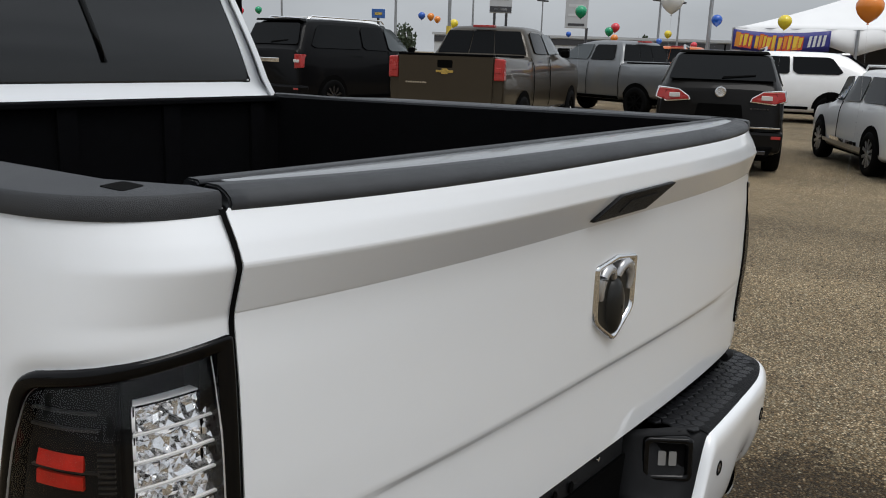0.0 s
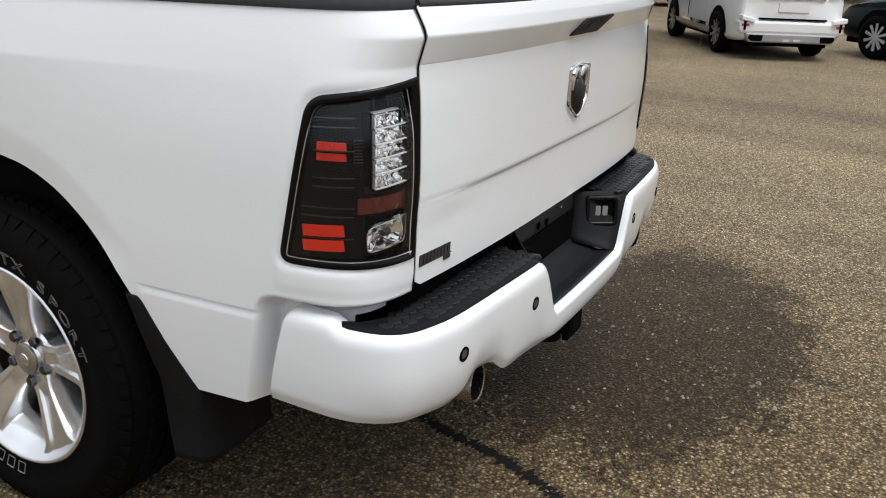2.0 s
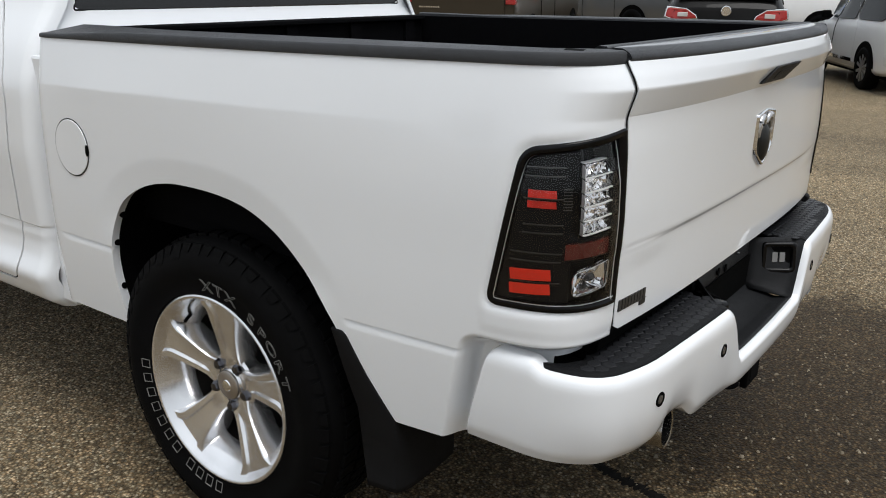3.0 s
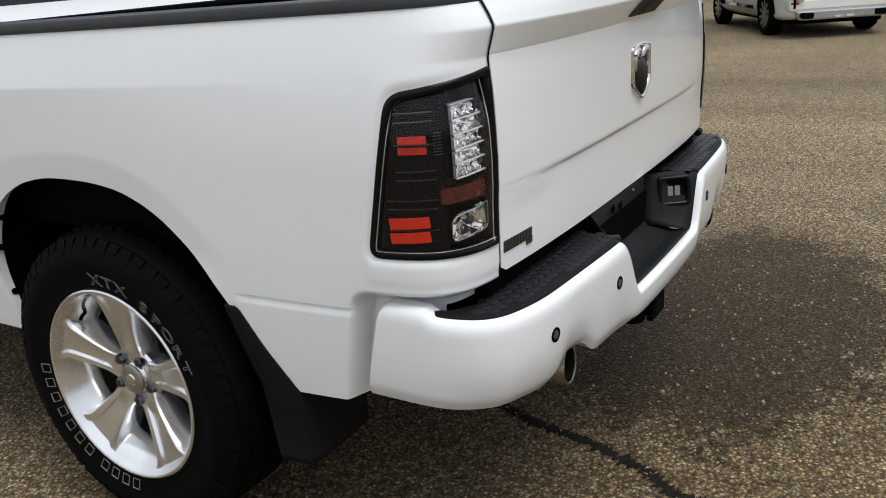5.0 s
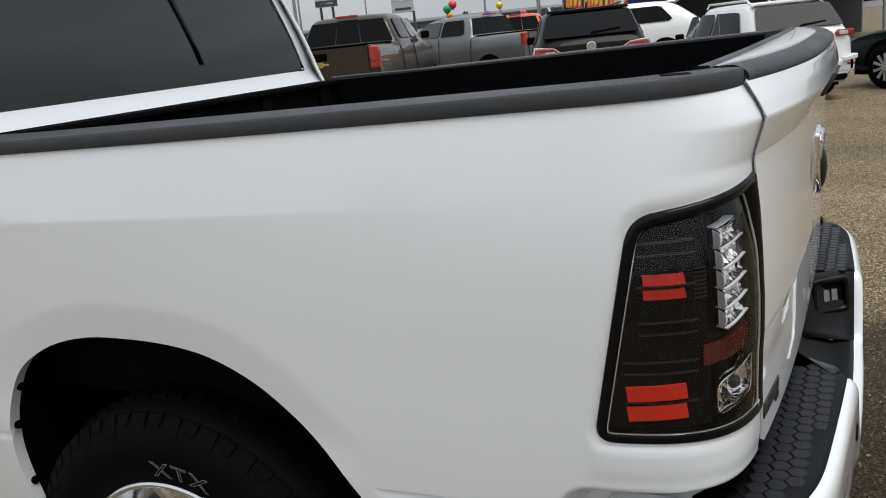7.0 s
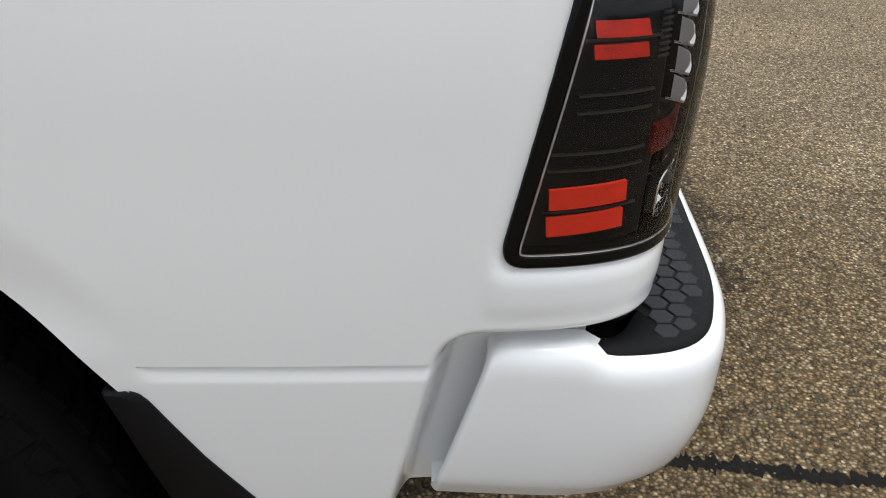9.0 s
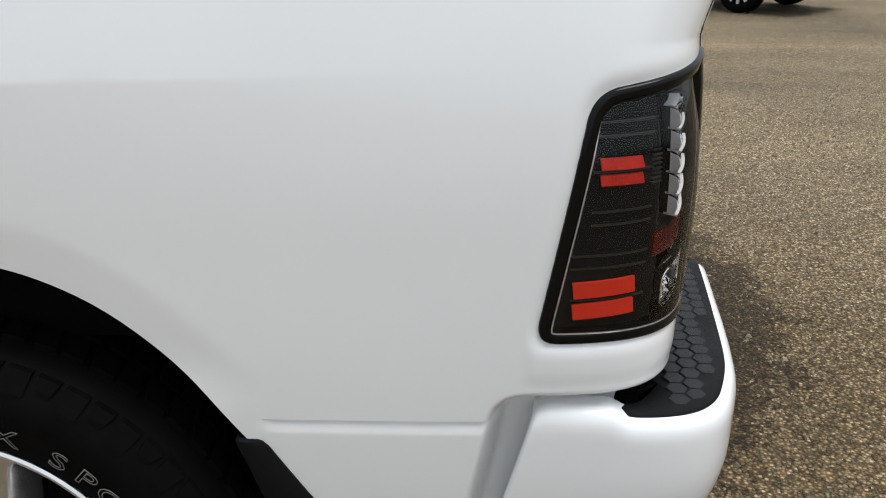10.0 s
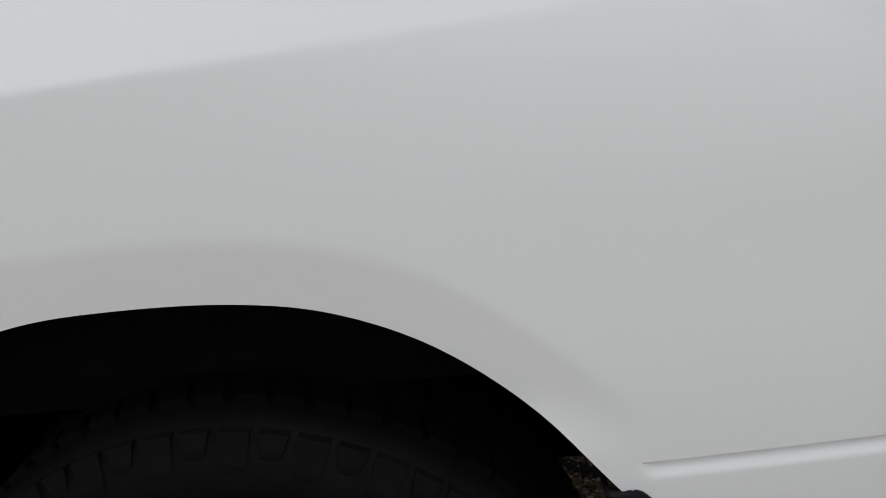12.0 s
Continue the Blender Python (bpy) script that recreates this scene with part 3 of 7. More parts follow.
# ---- tail lamps ----
def lamp_point(u, z, lift=0.0):
    """A point of the lamp: the skin without the rolled edge round the opening."""
    y = float(np.interp(u, PS, PY))
    e = edge_distance(LAMP_LOOP, u, z)
    roll = 0.0055 * (1 - e / 0.022) ** 2 if e < 0.022 else 0.0
    swell = 0.0018 * smoothstep((0.232 - y) / 0.022) * smoothstep((z - 0.79) / 0.02) * smoothstep((0.858 - z) / 0.02) if z < 0.87 else 0.0
    return bed_point(u, z, lift + roll - swell)


def lean_back(z):
    """How far the cover of the lamp leans in towards its top."""
    return 0.085 * (z - 1.105 + math.sqrt((z - 1.105) ** 2 + 0.0004))


def tail_lamp(flipx):
    fix = mirror_x if flipx else (lambda b: b)
    lamp = part("tail_light", fix(loft([[lamp_point(u, v, h) for u, v in grown(LAMP, g)] for g, h in
                ((0.001, -0.02), (0.0005, -0.0015), (-0.0018, 0.0008), (-0.0060, 0.0014), (-0.0125, 0.0010), (-0.0150, -0.0006), (-0.0160, -0.004), (-0.0165, -0.030))])), PLASTIC_GLOSS, truck, "black tail lamp with red and clear cells")
    bmesh_us = np.linspace(min(p[0] for p in LAMP), max(p[0] for p in LAMP), 40)
    bmesh_zs = np.linspace(0.83, 1.215, 34)
    inner = grown(LAMP, -0.014)
    cover = grown(LAMP, -0.0135)

    # dark inner housing, stepping back behind the clear cells
    def back(u, z):
        deep = smoothstep((u - u_at_x(-0.893)) / 0.006) * smoothstep((z - 1.000) / 0.006) + smoothstep((u - u_at_x(-0.889)) / 0.006) * smoothstep((0.955 - z) / 0.006)
        return lamp_point(u, z, -0.0185 - lean_back(z) - 0.018 * min(deep, 1.0) - 0.020 * smoothstep((u - u_at_x(-0.870)) / 0.05) * smoothstep((z - 1.000) / 0.006))
    part("housing", fix(sheet(back, np.linspace(bmesh_us[0], bmesh_us[-1], 90), np.linspace(0.83, 1.215, 80), [lambda U, Z: inside(inner, U, Z)])), HOUSING, lamp)
    # clear cover with a small rounded step at its rim
    loop = cover + cover[:1]

    def dome(u, z):
        e = max(edge_distance(loop, u, z), 0.0)
        side = 0.15 + 0.85 * smoothstep((U_END - u) / 0.06)
        return lamp_point(u, z, -0.0008 + 0.003 * min(e / 0.03, 1.0) * max(0.0, 1 - ((z - 1.0) / 0.22) ** 2) - lean_back(z) + 0.0042 * side * math.sqrt(max(0.0, 1 - (1 - min(e, 0.006) / 0.006) ** 2)))
    lens = part("lens", fix(sheet(dome, np.linspace(bmesh_us[0], bmesh_us[-1], 84), np.linspace(0.83, 1.215, 104), [lambda U, Z: inside(cover, U, Z)])), LENS, lamp, "clear outer lens")
    lens.visible_shadow = False
    # bright metal line added round the cover in place of its rim highlight
    rim_glint = [lamp_point(u, v, 0.0012 - lean_back(v)) for u, v in grown(LAMP, -0.0158)]
    part("rim_glint", fix(tube(rim_glint + rim_glint[:1], 0.0011, 6, False)), RIM_GLINT, lamp, "thin bright line added for the lens rim's highlight")

    def bar(name, ua, ub, za, zb, lift, depth, mat, skew=0.0, label="", rise=0.0, lean=0.0):
        n = 8
        rings = []
        for k in range(n + 1):
            u = ua + (ub - ua) * k / n
            up = rise * k / n
            rings.append([lamp_point(u - skew * (z - za), z + up, h) for z, h in ((za, lift - depth), (za, lift), (zb, lift - lean), (zb, lift - lean - depth))])
        bm = loft(rings, True, True)
        return part(name, fix(bm), mat, lamp, label, smooth=False)
    sk = 0.12
    for z0, z1 in ((0.8825, 0.9035), (0.9115, 0.9335)):
        bar("red_reflector", u_at_y(0.164), u_at_y(0.082), z0, z1, -0.012, 0.004, RED, sk, "bright red reflector", 0.0045)
    for z0, z1, ln in ((1.0605, 1.0735, 0.002), (1.0800, 1.0940, 0.005)):
        bar("red_reflector", u_at_y(0.136), u_at_y(0.080), z0, z1, -0.0135, 0.004, RED_SHADED, sk, "red reflector, darkened for its recess shade", 0.0005, ln)
    for z in (1.137, 1.120, 1.026, 1.009, 0.968, 0.951, 1.0768, 0.9075):
        bar("rib", u_at_y(0.168 if z < 1 else 0.145), u_at_y(0.066), z - 0.0012, z + 0.0012, -0.0160, 0.004, RIB, sk, "", 0.002)
    for k in range(8):
        z = 1.058 + 0.0058 * k
        bar("flute", u_at_x(-0.906), u_at_x(-0.893), z - 0.001, z + 0.001, -0.0165, 0.003, RIB)
    bar("brake_lens", u_at_y(0.061), u_at_x(-0.800), 0.9595, 0.9905, -0.0125, 0.005, DARK_RED, 0.0, "dark red brake lens", 0.004)
    # five rows of clear diode cells, three bright dishes to a row
    u0, u1, cz, ch = u_at_x(-0.8765), u_at_x(-0.786), 1.0085, 0.0278

    def cellp(k, s, t, h):
        z = cz + ch * (k + t) + 0.003 * s
        p, first = lamp_point(u0 + (u1 - u0) * s, z, h), lamp_point(u0, z, h)
        # the tray stays nearly square to the truck while the cover bows out
        p.y += 0.42 * (first.y - p.y)
        return p
    for k in range(5):
        shelf = [[cellp(k, q, t, h) for t, h in ((0.0, -0.022), (0.0, -0.003 - lean_back(cz + ch * k)), (0.085, -0.0025 - lean_back(cz + ch * k)), (0.085, -0.022))] for q in np.linspace(0, 1, 9)]
        cell = part("diode_cell", fix(loft(shelf, True, True)), CELL, lamp, "bright clear diode row", smooth=False)
        end = [[cellp(k, q, t, -0.016 - 0.6 * lean_back(cz + ch * k) + 0.012 * math.sqrt(max(0.0, 1 - (2 * (t - 0.04) / 0.96 - 1) ** 2)) ** 0.6 if f else -0.028) for t in np.linspace(0.04, 1.0, 9)] for q, f in ((0.0, 0), (0.0, 1), (0.022, 1), (0.022, 0))]
        part("cell_wall", fix(loft(end, False)), HOUSING, cell, smooth=False)
        low_ = -0.017 - 0.6 * lean_back(cz + ch * k)
        lobe_ = [[cellp(k, q, t, low_ + e_ * (0.0135 * math.sqrt(max(0.0, 1 - (2 * (t - 0.06) / 0.88 - 1) ** 2)) ** 0.6)) for t in np.linspace(0.06, 0.94, 11)] for q, e_ in ((-0.012, 0.0), (-0.012, 1.0), (0.030, 1.0))]
        part("cell_rim", fix(loft(lobe_, False)), CELL, cell, "bright rounded rim", smooth=False)
        facet = random.Random(40 + k)
        grid = []
        for i in range(17):
            line_ = []
            for j in range(6):
                q, t = i / 16, 0.09 + 0.91 * j / 5
                inner_ = 0 < i < 16 and 0 < j < 5
                bowl = (1 - abs(2 * t - 1.09) ** 2) * (0.45 + 0.55 * abs(math.sin(2 * math.pi * (q + 0.1)))) if 0 < j < 5 else 0.0
                line_.append(cellp(k, q + (facet.uniform(-0.022, 0.022) if inner_ else 0.0), t + (facet.uniform(-0.07, 0.07) if inner_ else 0.0), -0.007 - 0.6 * lean_back(cz + ch * k) - 0.011 * bowl + (facet.uniform(-0.0035, 0.0035) if inner_ else 0.0)))
            grid.append(line_)
        tray = loft(grid, False)
        bmesh.ops.triangulate(tray, faces=tray.faces)
        part("reflector", fix(tray), CELL_MIRROR, cell, "faceted silver reflector", smooth=False)
    top = [[cellp(4, q, t, h) for t, h in ((1.0, -0.028), (1.0, -0.014), (1.06, -0.0135), (1.06, -0.028))] for q in np.linspace(0, 1, 9)]
    part("cell_rim", fix(loft(top, True, True)), CELL, lamp, smooth=False)
    # reversing lamp: a faceted bowl in a bright ring
    rv = rounded([(u_at_x(-0.888), 0.882), (u_at_x(-0.888), 0.934), (u_at_x(-0.800), 0.951), (u_at_x(-0.800), 0.894)], [0.014, 0.022, 0.004, 0.016], 5)
    cu, cw = sum(p[0] for p in rv) / len(rv), sum(p[1] for p in rv) / len(rv)
    rv = dense(rv)
    rings = []
    for g, h in ((0.0, -0.007), (-0.0010, -0.005), (-0.0020, -0.006), (-0.0026, -0.018)):
        rings.append([lamp_point(u, v, h) for u, v in grown(rv, g)])
    rev = part("reverse_lamp", fix(loft(rings)), CHROME, lamp, "clear reversing lamp")
    rnd = random.Random(7)
    rings = []
    for g in (0.0, 0.3, 0.6, 0.85, 1.0):
        rings.append([lamp_point(cu + (u - cu) * (0.95 - 0.9 * g), cw + (v - cw) * (0.95 - 0.9 * g), -0.014 - 0.018 * g + rnd.uniform(-0.0045, 0.0045)) for u, v in rv[::2]])
    part("bowl", fix(loft(rings)), CHROME, rev, smooth=False)
    part("bulb", fix(moved(spun([(-0.012, 0), (-0.010, 0.006), (0, 0.009), (0.008, 0.008), (0.01, 0)], 12), Matrix.Translation(lamp_point(cu - 0.004, cw + 0.004, -0.012)))), PLASTIC_SHINE, rev, "dark bulb")
    return lamp


tail_lamp(False)
tail_lamp(True)

# ---- tailgate ----
GATE_HALF = 0.7717
GATE_MID = [(0.770, -0.0165), (0.785, -0.0170), (0.82, -0.0178), (0.90, -0.0185), (0.948, -0.0190), (0.955, -0.0195), (0.966, -0.0270), (0.973, -0.0280), (1.03, -0.029), (1.10, -0.0300), (1.16, -0.0315),
            (1.20, -0.0320), (1.222, -0.0325), (1.2298, -0.0327), (1.2315, -0.0338), (1.279, -0.0615), (1.282, -0.0628), (1.285, -0.0630), (1.31, -0.060), (1.33, -0.054), (1.345, -0.046)]


def gate_point(x, z, lift=0.0):
    bow = 1 - abs(x / 0.79) ** 3.2
    e = lerp_table(GATE_EDGE, z)
    y = e + (lerp_table(GATE_MID, z) - e) * bow
    # the lower body line fades out towards the ends
    fade = smoothstep((abs(x) - 0.50) / 0.22)
    if 0.90 < z < 0.974:
        y += fade * bow * (-0.008 * smoothstep((0.966 - z) / 0.012) * smoothstep((z - 0.90) / 0.05))
    return Vector((x, y - lift, z))


gx = list(np.linspace(-GATE_HALF, GATE_HALF, 90))
gz = sorted(set(np.round(np.concatenate([np.linspace(0.788, 0.94, 16), np.linspace(0.94, 0.98, 22), np.linspace(0.98, 1.19, 20), np.linspace(1.19, 1.345, 50), np.linspace(1.2290, 1.2325, 9), np.linspace(1.276, 1.288, 11)]), 5)))


def gate_corner(U, Z):
    return inside(rounded([(-GATE_HALF, 0.788), (-GATE_HALF, 1.338), (GATE_HALF, 1.338), (GATE_HALF, 0.788)], 0.006, 3), U, Z)


gate = part("tailgate", sheet(gate_point, gx, gz, [gate_corner]), PAINT, truck, "closed white tailgate", solid=0.012)

# black strips set in the side gaps, their shade put in as colour
for sx in (-1, 1):
    part("gap_shade_strip", loft([[Vector((sx * a, gate_point(sx * 0.7717, z).y + 0.0022, z)) for a in (0.7700, 0.7780)] for z in np.linspace(0.785, 1.335, 40)], closed=False), GAP, gate)

# jambs behind the gaps and the floor beneath the gate, blackened for their shade
jamb = merge(box_bm(-0.80, -0.735, 0.034, 0.06, 0.76, 1.325), box_bm(0.735, 0.80, 0.034, 0.06, 0.76, 1.325), box_bm(-0.78, 0.78, 0.035, 0.09, 0.70, 0.80))
part("tailgate_jamb", jamb, BLACK, truck, smooth=False)

# gate cap: a soft black lip with a smooth inlay on top
def cap_ring(x):
    bow = 1 - abs(x / 0.79) ** 3.2
    y0 = 0.030 - 0.078 * bow
    prof = [(0.001, 1.332), (-0.0035, 1.333), (-0.005, 1.339), (-0.002, 1.346), (0.006, 1.352), (0.016, 1.356), (0.034, 1.356), (0.037, 1.353)]
    return [Vector((x, y0 + a, z)) for a, z in prof]


xs = np.linspace(-0.766, 0.766, 60)
cap = part("tailgate_cap", ended(loft([cap_ring(x) for x in xs], closed=False), 8), CAP, gate, "black textured plastic cap", solid=-0.003)


def inlay_ring(x):
    bow = 1 - abs(x / 0.79) ** 3.2
    y0 = 0.030 - 0.078 * bow
    back_y = 0.098 - 0.012 * bow
    return [Vector((x, y, z)) for y, z in ((y0 + 0.034, 1.3535), (y0 + 0.038, 1.3550), (y0 + 0.052, 1.3560), (back_y - 0.030, 1.3560), (back_y - 0.026, 1.3550))]


part("cap_inlay", loft([inlay_ring(x) for x in xs[1:-1]], closed=False), INLAY, gate, "smooth shiny grey top strip", solid=-0.003)


def rear_edge_ring(x):
    bow = 1 - abs(x / 0.79) ** 3.2
    back_y = 0.098 - 0.012 * bow
    return [Vector((x, back_y + a, z)) for a, z in ((-0.029, 1.3535), (-0.026, 1.3575), (-0.010, 1.3580), (-0.002, 1.354), (0.0, 1.346), (0.0, 1.30))]


part("cap_rear_edge", ended(loft([rear_edge_ring(x) for x in xs], closed=False), 6), CAP, gate, "black plastic rear edge", solid=-0.003)
part("inner_panel", box_bm(-0.765, 0.765, 0.060, 0.085, 0.84, 1.345), LINER, gate, smooth=False)

# handle: a slanted black pocket with a pull
hp = rounded([(-0.128, 1.240), (-0.072, 1.281), (0.140, 1.283), (0.070, 1.239)], [0.004, 0.012, 0.004, 0.014], 4)
handle = part("handle", plate(hp, lambda u, v, h: gate_point(u, v, h - 0.004), 0.012), PLASTIC, gate, "black plastic tailgate handle", smooth=False, bevel=0.002)
hp2 = rounded([(-0.055, 1.247), (-0.03, 1.268), (0.085, 1.270), (0.048, 1.246)], 0.006, 4)
part("pull", plate(hp2, lambda u, v, h: gate_point(u, v, h + 0.004), 0.006), PLASTIC, handle, smooth=False, bevel=0.0015)

# rubber stop under the gate's end
for sx in (1,):
    part("bump_stop", moved(spun([(-0.016, 0.0), (-0.016, 0.011), (-0.012, 0.014), (0.012, 0.014), (0.016, 0.011), (0.016, 0.0)], 16), Matrix.Translation((sx * 0.748, 0.006, 0.776))), FLAP, gate, "black rubber stop")

# emblem: a chrome shield with plain bright lobes
def shield(s):
    pts = rounded([(-0.074, 1.158), (0.0, 1.168), (0.074, 1.158), (0.072, 1.060), (0.0, 1.014), (-0.072, 1.060)], [0.008, 0.05, 0.008, 0.03, 0.02, 0.03], 5)
    return [(u * s, 1.09 + (v - 1.09) * s) for u, v in pts]


def gate_flat(u, v, h):
    return Vector((u, gate_point(0, 1.09).y + 0.004 - h + (1.09 - v) * -0.012, v))


emblem = part("emblem", loft([[gate_flat(u, v, h) for u, v in shield(s)] for s, h in ((1.0, -0.006), (1.0, 0.008), (0.97, 0.012), (0.90, 0.012), (0.86, 0.006))]), CHROME, gate, "chrome shield emblem")
part("field", plate(shield(0.87), gate_flat, 0.0065), EMBLEM_DARK, emblem, "dark recessed field", smooth=False)


def lobe(cx, cz, rx, rz, tilt, h):
    rings = []
    for t in (1.0, 0.92, 0.7, 0.4, 0.08):
        ring = []
        for a in np.linspace(0, 2 * math.pi, 24, endpoint=False):
            px, pz = rx * t * math.cos(a), rz * t * math.sin(a)
            c, s = math.cos(tilt), math.sin(tilt)
            ring.append(gate_flat(cx + c * px - s * pz, cz + s * px + c * pz, 0.006 + h * math.sqrt(1 - t * t)))
        rings.append(ring)
    return loft(rings)


for sx in (-1, 1):
    curl = catmull([(0.008, 1.128), (0.018, 1.143), (0.036, 1.147), (0.050, 1.136), (0.055, 1.116), (0.051, 1.098)], 4)
    fat = [0.0035 + 0.0080 * math.sin(math.pi * min(1.0, 0.12 + 0.8 * i / (len(curl) - 1))) for i in range(len(curl))]
    part("horn", tube([gate_flat(sx * p.x, p.y, 0.007) for p in curl], fat, 10), HORN, emblem, "bright curled horn")
part("wedge", lobe(0.0, 1.078, 0.027, 0.052, 0.0, 0.017), EMBLEM_DARK, emblem)

# dealer badge: a row of plain black bars
rnd = random.Random(3)
badge = part("badge", plate([(-0.762, 0.827), (-0.762, 0.8285), (-0.642, 0.8285), (-0.642, 0.827)], gate_point, 0.002), BADGE, gate, "small black dealer badge", smooth=False)
for k in range(9):
    x = -0.762 + k * 0.0128
    zlow = 0.8295
    part("bar", plate([(x, zlow), (x + 0.002, zlow + 0.022), (x + 0.0115, zlow + 0.022), (x + 0.0095, zlow)], gate_point, 0.003), BADGE, badge, smooth=False)
part("bar", plate([(-0.672, 0.817), (-0.672, 0.826), (-0.648, 0.826), (-0.648, 0.817)], gate_point, 0.003), BADGE, badge, smooth=False)

# ---- bed caps and liner ----
def rail_ring(u, flipx):
    p = bed_point(u, rail_z(float(np.interp(u, PS, PY))) - 0.003, 0.002)
    y = p.y
    z = rail_z(y)
    outer = Vector((p.x, p.y))
    t = max(0.0, (u - u_at_y(0.17)) / (U_END - u_at_y(0.17)))
    inner = Vector((-0.806 + 0.022 * t, max(y, 0.17) - 0.095 * t))
    d = inner - outer
    w = d.length
    d.normalize()
    # towards the cab the outer face thins to an edge and the top slopes up inwards
    k = smoothstep((y - 1.30) / 0.42)
    lo, hi = 0.0125 - 0.0125 * k, 0.0140 + 0.005 * k
    prof = [(0.003, -0.013), (-0.0035, -0.012), (-0.0045, -0.010), (-0.0045, lo - 0.0045), (-0.0015, lo - 0.0005), (0.003, lo), (0.006, lo + 0.0003), (0.014, lo + 0.0006), (w - 0.012, hi), (w - 0.006, hi - 0.0005), (w, hi - 0.004), (w + 0.001, -0.012)]
    out = []
    for a, h in prof:
        q = outer + d * a
        out.append(Vector((-q.x if flipx else q.x, q.y, z + h)))
    return out


for flipx in (False, True):
    rings = [rail_ring(u, flipx) for u in np.concatenate([np.linspace(u_at_y(1.735), u_at_y(0.2), 50), np.linspace(u_at_y(0.2), U_END - 0.004, 26)[1:]])]
    bm = loft(rings, closed=False)
    bm.faces.new(list(bm.verts)[-12:])
    bm.faces.new(list(bm.verts)[:12])
    bmesh.ops.recalc_face_normals(bm, faces=bm.faces)
    rail = part("bed_rail_cap", bm, CAP, truck, "black textured plastic rail cap")
    s = 1 if flipx else -1
    pz = rail_z(0.105) + 0.0140
    # dark plate on the cap stands in for the shaded hole
    hole = rounded([(s * 0.847, 0.079), (s * 0.812, 0.091), (s * 0.812, 0.132), (s * 0.846, 0.120)], 0.005, 3)
    part("stake_pocket", plate(hole if s < 0 else hole[::-1], lambda u, v, h: Vector((u, v, pz - 0.004 + h)), 0.0046, True), GAP, rail, "stake pocket, a dark plate for its open hole", smooth=False)

liner = part("bed_liner", box_bm(-0.87, 0.87, 0.08, 1.75, 0.80, 0.86), LINER, truck, "black drop-in bed liner", smooth=False)
for s in (-1, 1):
    wall_ = loft([[Vector((s * x, y, z)) for x, z in ((0.803, 0.84), (0.803, rail_z(y) + 0.004), (0.885, rail_z(y) + 0.004), (0.885, 0.84))] for y in (0.115, 1.715)], True, True)
    bmesh.ops.recalc_face_normals(wall_, faces=wall_.faces)
    part("side_wall", wall_, LINER, liner, smooth=False)
part("front_wall", box_bm(-0.87, 0.87, 1.715, 1.745, 0.84, 1.318), LINER, liner, smooth=False)
for k in range(14):
    x = -0.78 + k * 0.12
    part("floor_rib", box_bm(x - 0.022, x + 0.022, 0.10, 1.70, 0.858, 0.872), LINER, liner, smooth=False)
for s in (-1, 1):
    vs = [(0.60, 0.86), (0.68, 1.03), (0.80, 1.10), (1.27, 1.10), (1.39, 1.03), (1.47, 0.86)]
    bm = loft([[Vector((s * x, y, z)) for y, z in vs] for x in (0.865, 0.64)], True, True)
    bmesh.ops.recalc_face_normals(bm, faces=bm.faces)
    part("wheel_box", bm, LINER, liner, smooth=False)
for k in range(5):
    part("wall_rib", box_bm(-0.7 + k * 0.35 - 0.03, -0.7 + k * 0.35 + 0.03, 1.700, 1.718, 0.88, 1.30), LINER, liner, smooth=False)
part("front_bed_cap", box_bm(-0.795, 0.795, 1.69, 1.765, 1.300, 1.317), LINER, truck, smooth=False, bevel=0.004)

for sx in (-1, 1):
    part("bed_front_panel", box_bm(min(sx * 0.90, sx * 0.94), max(sx * 0.90, sx * 0.94), 1.745, 1.86, 0.47, 1.24), PAINT, truck, smooth=False, bevel=0.01)

# ---- rear bumper ----
BUMP = [(-0.938, 0.215), (-0.939, 0.180), (-0.939, 0.10), (-0.932, 0.03), (-0.912, -0.022), (-0.875, -0.058), (-0.82, -0.080), (-0.742, -0.097), (-0.60, -0.108), (-0.41, -0.119), (-0.2, -0.126), (0.0, -0.128)]
BUMP = BUMP + [(-x, y) for x, y in BUMP[-2::-1]]
BP = catmull(BUMP, 10)
BS = [0.0]
for a, b in zip(BP, BP[1:]):
    BS.append(BS[-1] + (b - a).length)
BS = np.array(BS)
BX, BY = np.array([p.x for p in BP]), np.array([p.y for p in BP])
B_END = BS[-1]


def bump_s(x, left=True):
    """Arc place of a cross position on the rear face."""
    k0, k1 = int(np.argmin(np.abs(BY - 0.02)[: len(BY) // 2])), len(BY) - 1 - int(np.argmin(np.abs(BY[::-1] - 0.02)[: len(BY) // 2]))
    return float(np.interp(x, BX[k0:k1], BS[k0:k1]))


S_L, S_R = bump_s(-0.36), bump_s(0.36)
N_L, N_R = bump_s(-0.262), bump_s(0.262)
S_PAD = float(np.interp(-0.095, -BY[:40], BS[:40]))


def bump_top(s):
    """Height of the painted top edge."""
    t = min(s, B_END - s)
    side = 0.750 - 0.016 * smoothstep((t - S_PAD + 0.015) / 0.035)
    if t < 0.03:
        side = 0.750 - 0.022 * (1 - math.sqrt(max(0, 1 - (1 - t / 0.03) ** 2)))
    x = float(np.interp(s, BS, BX))
    dip = smoothstep((0.362 - abs(x)) / 0.10)
    return side - dip * 0.158


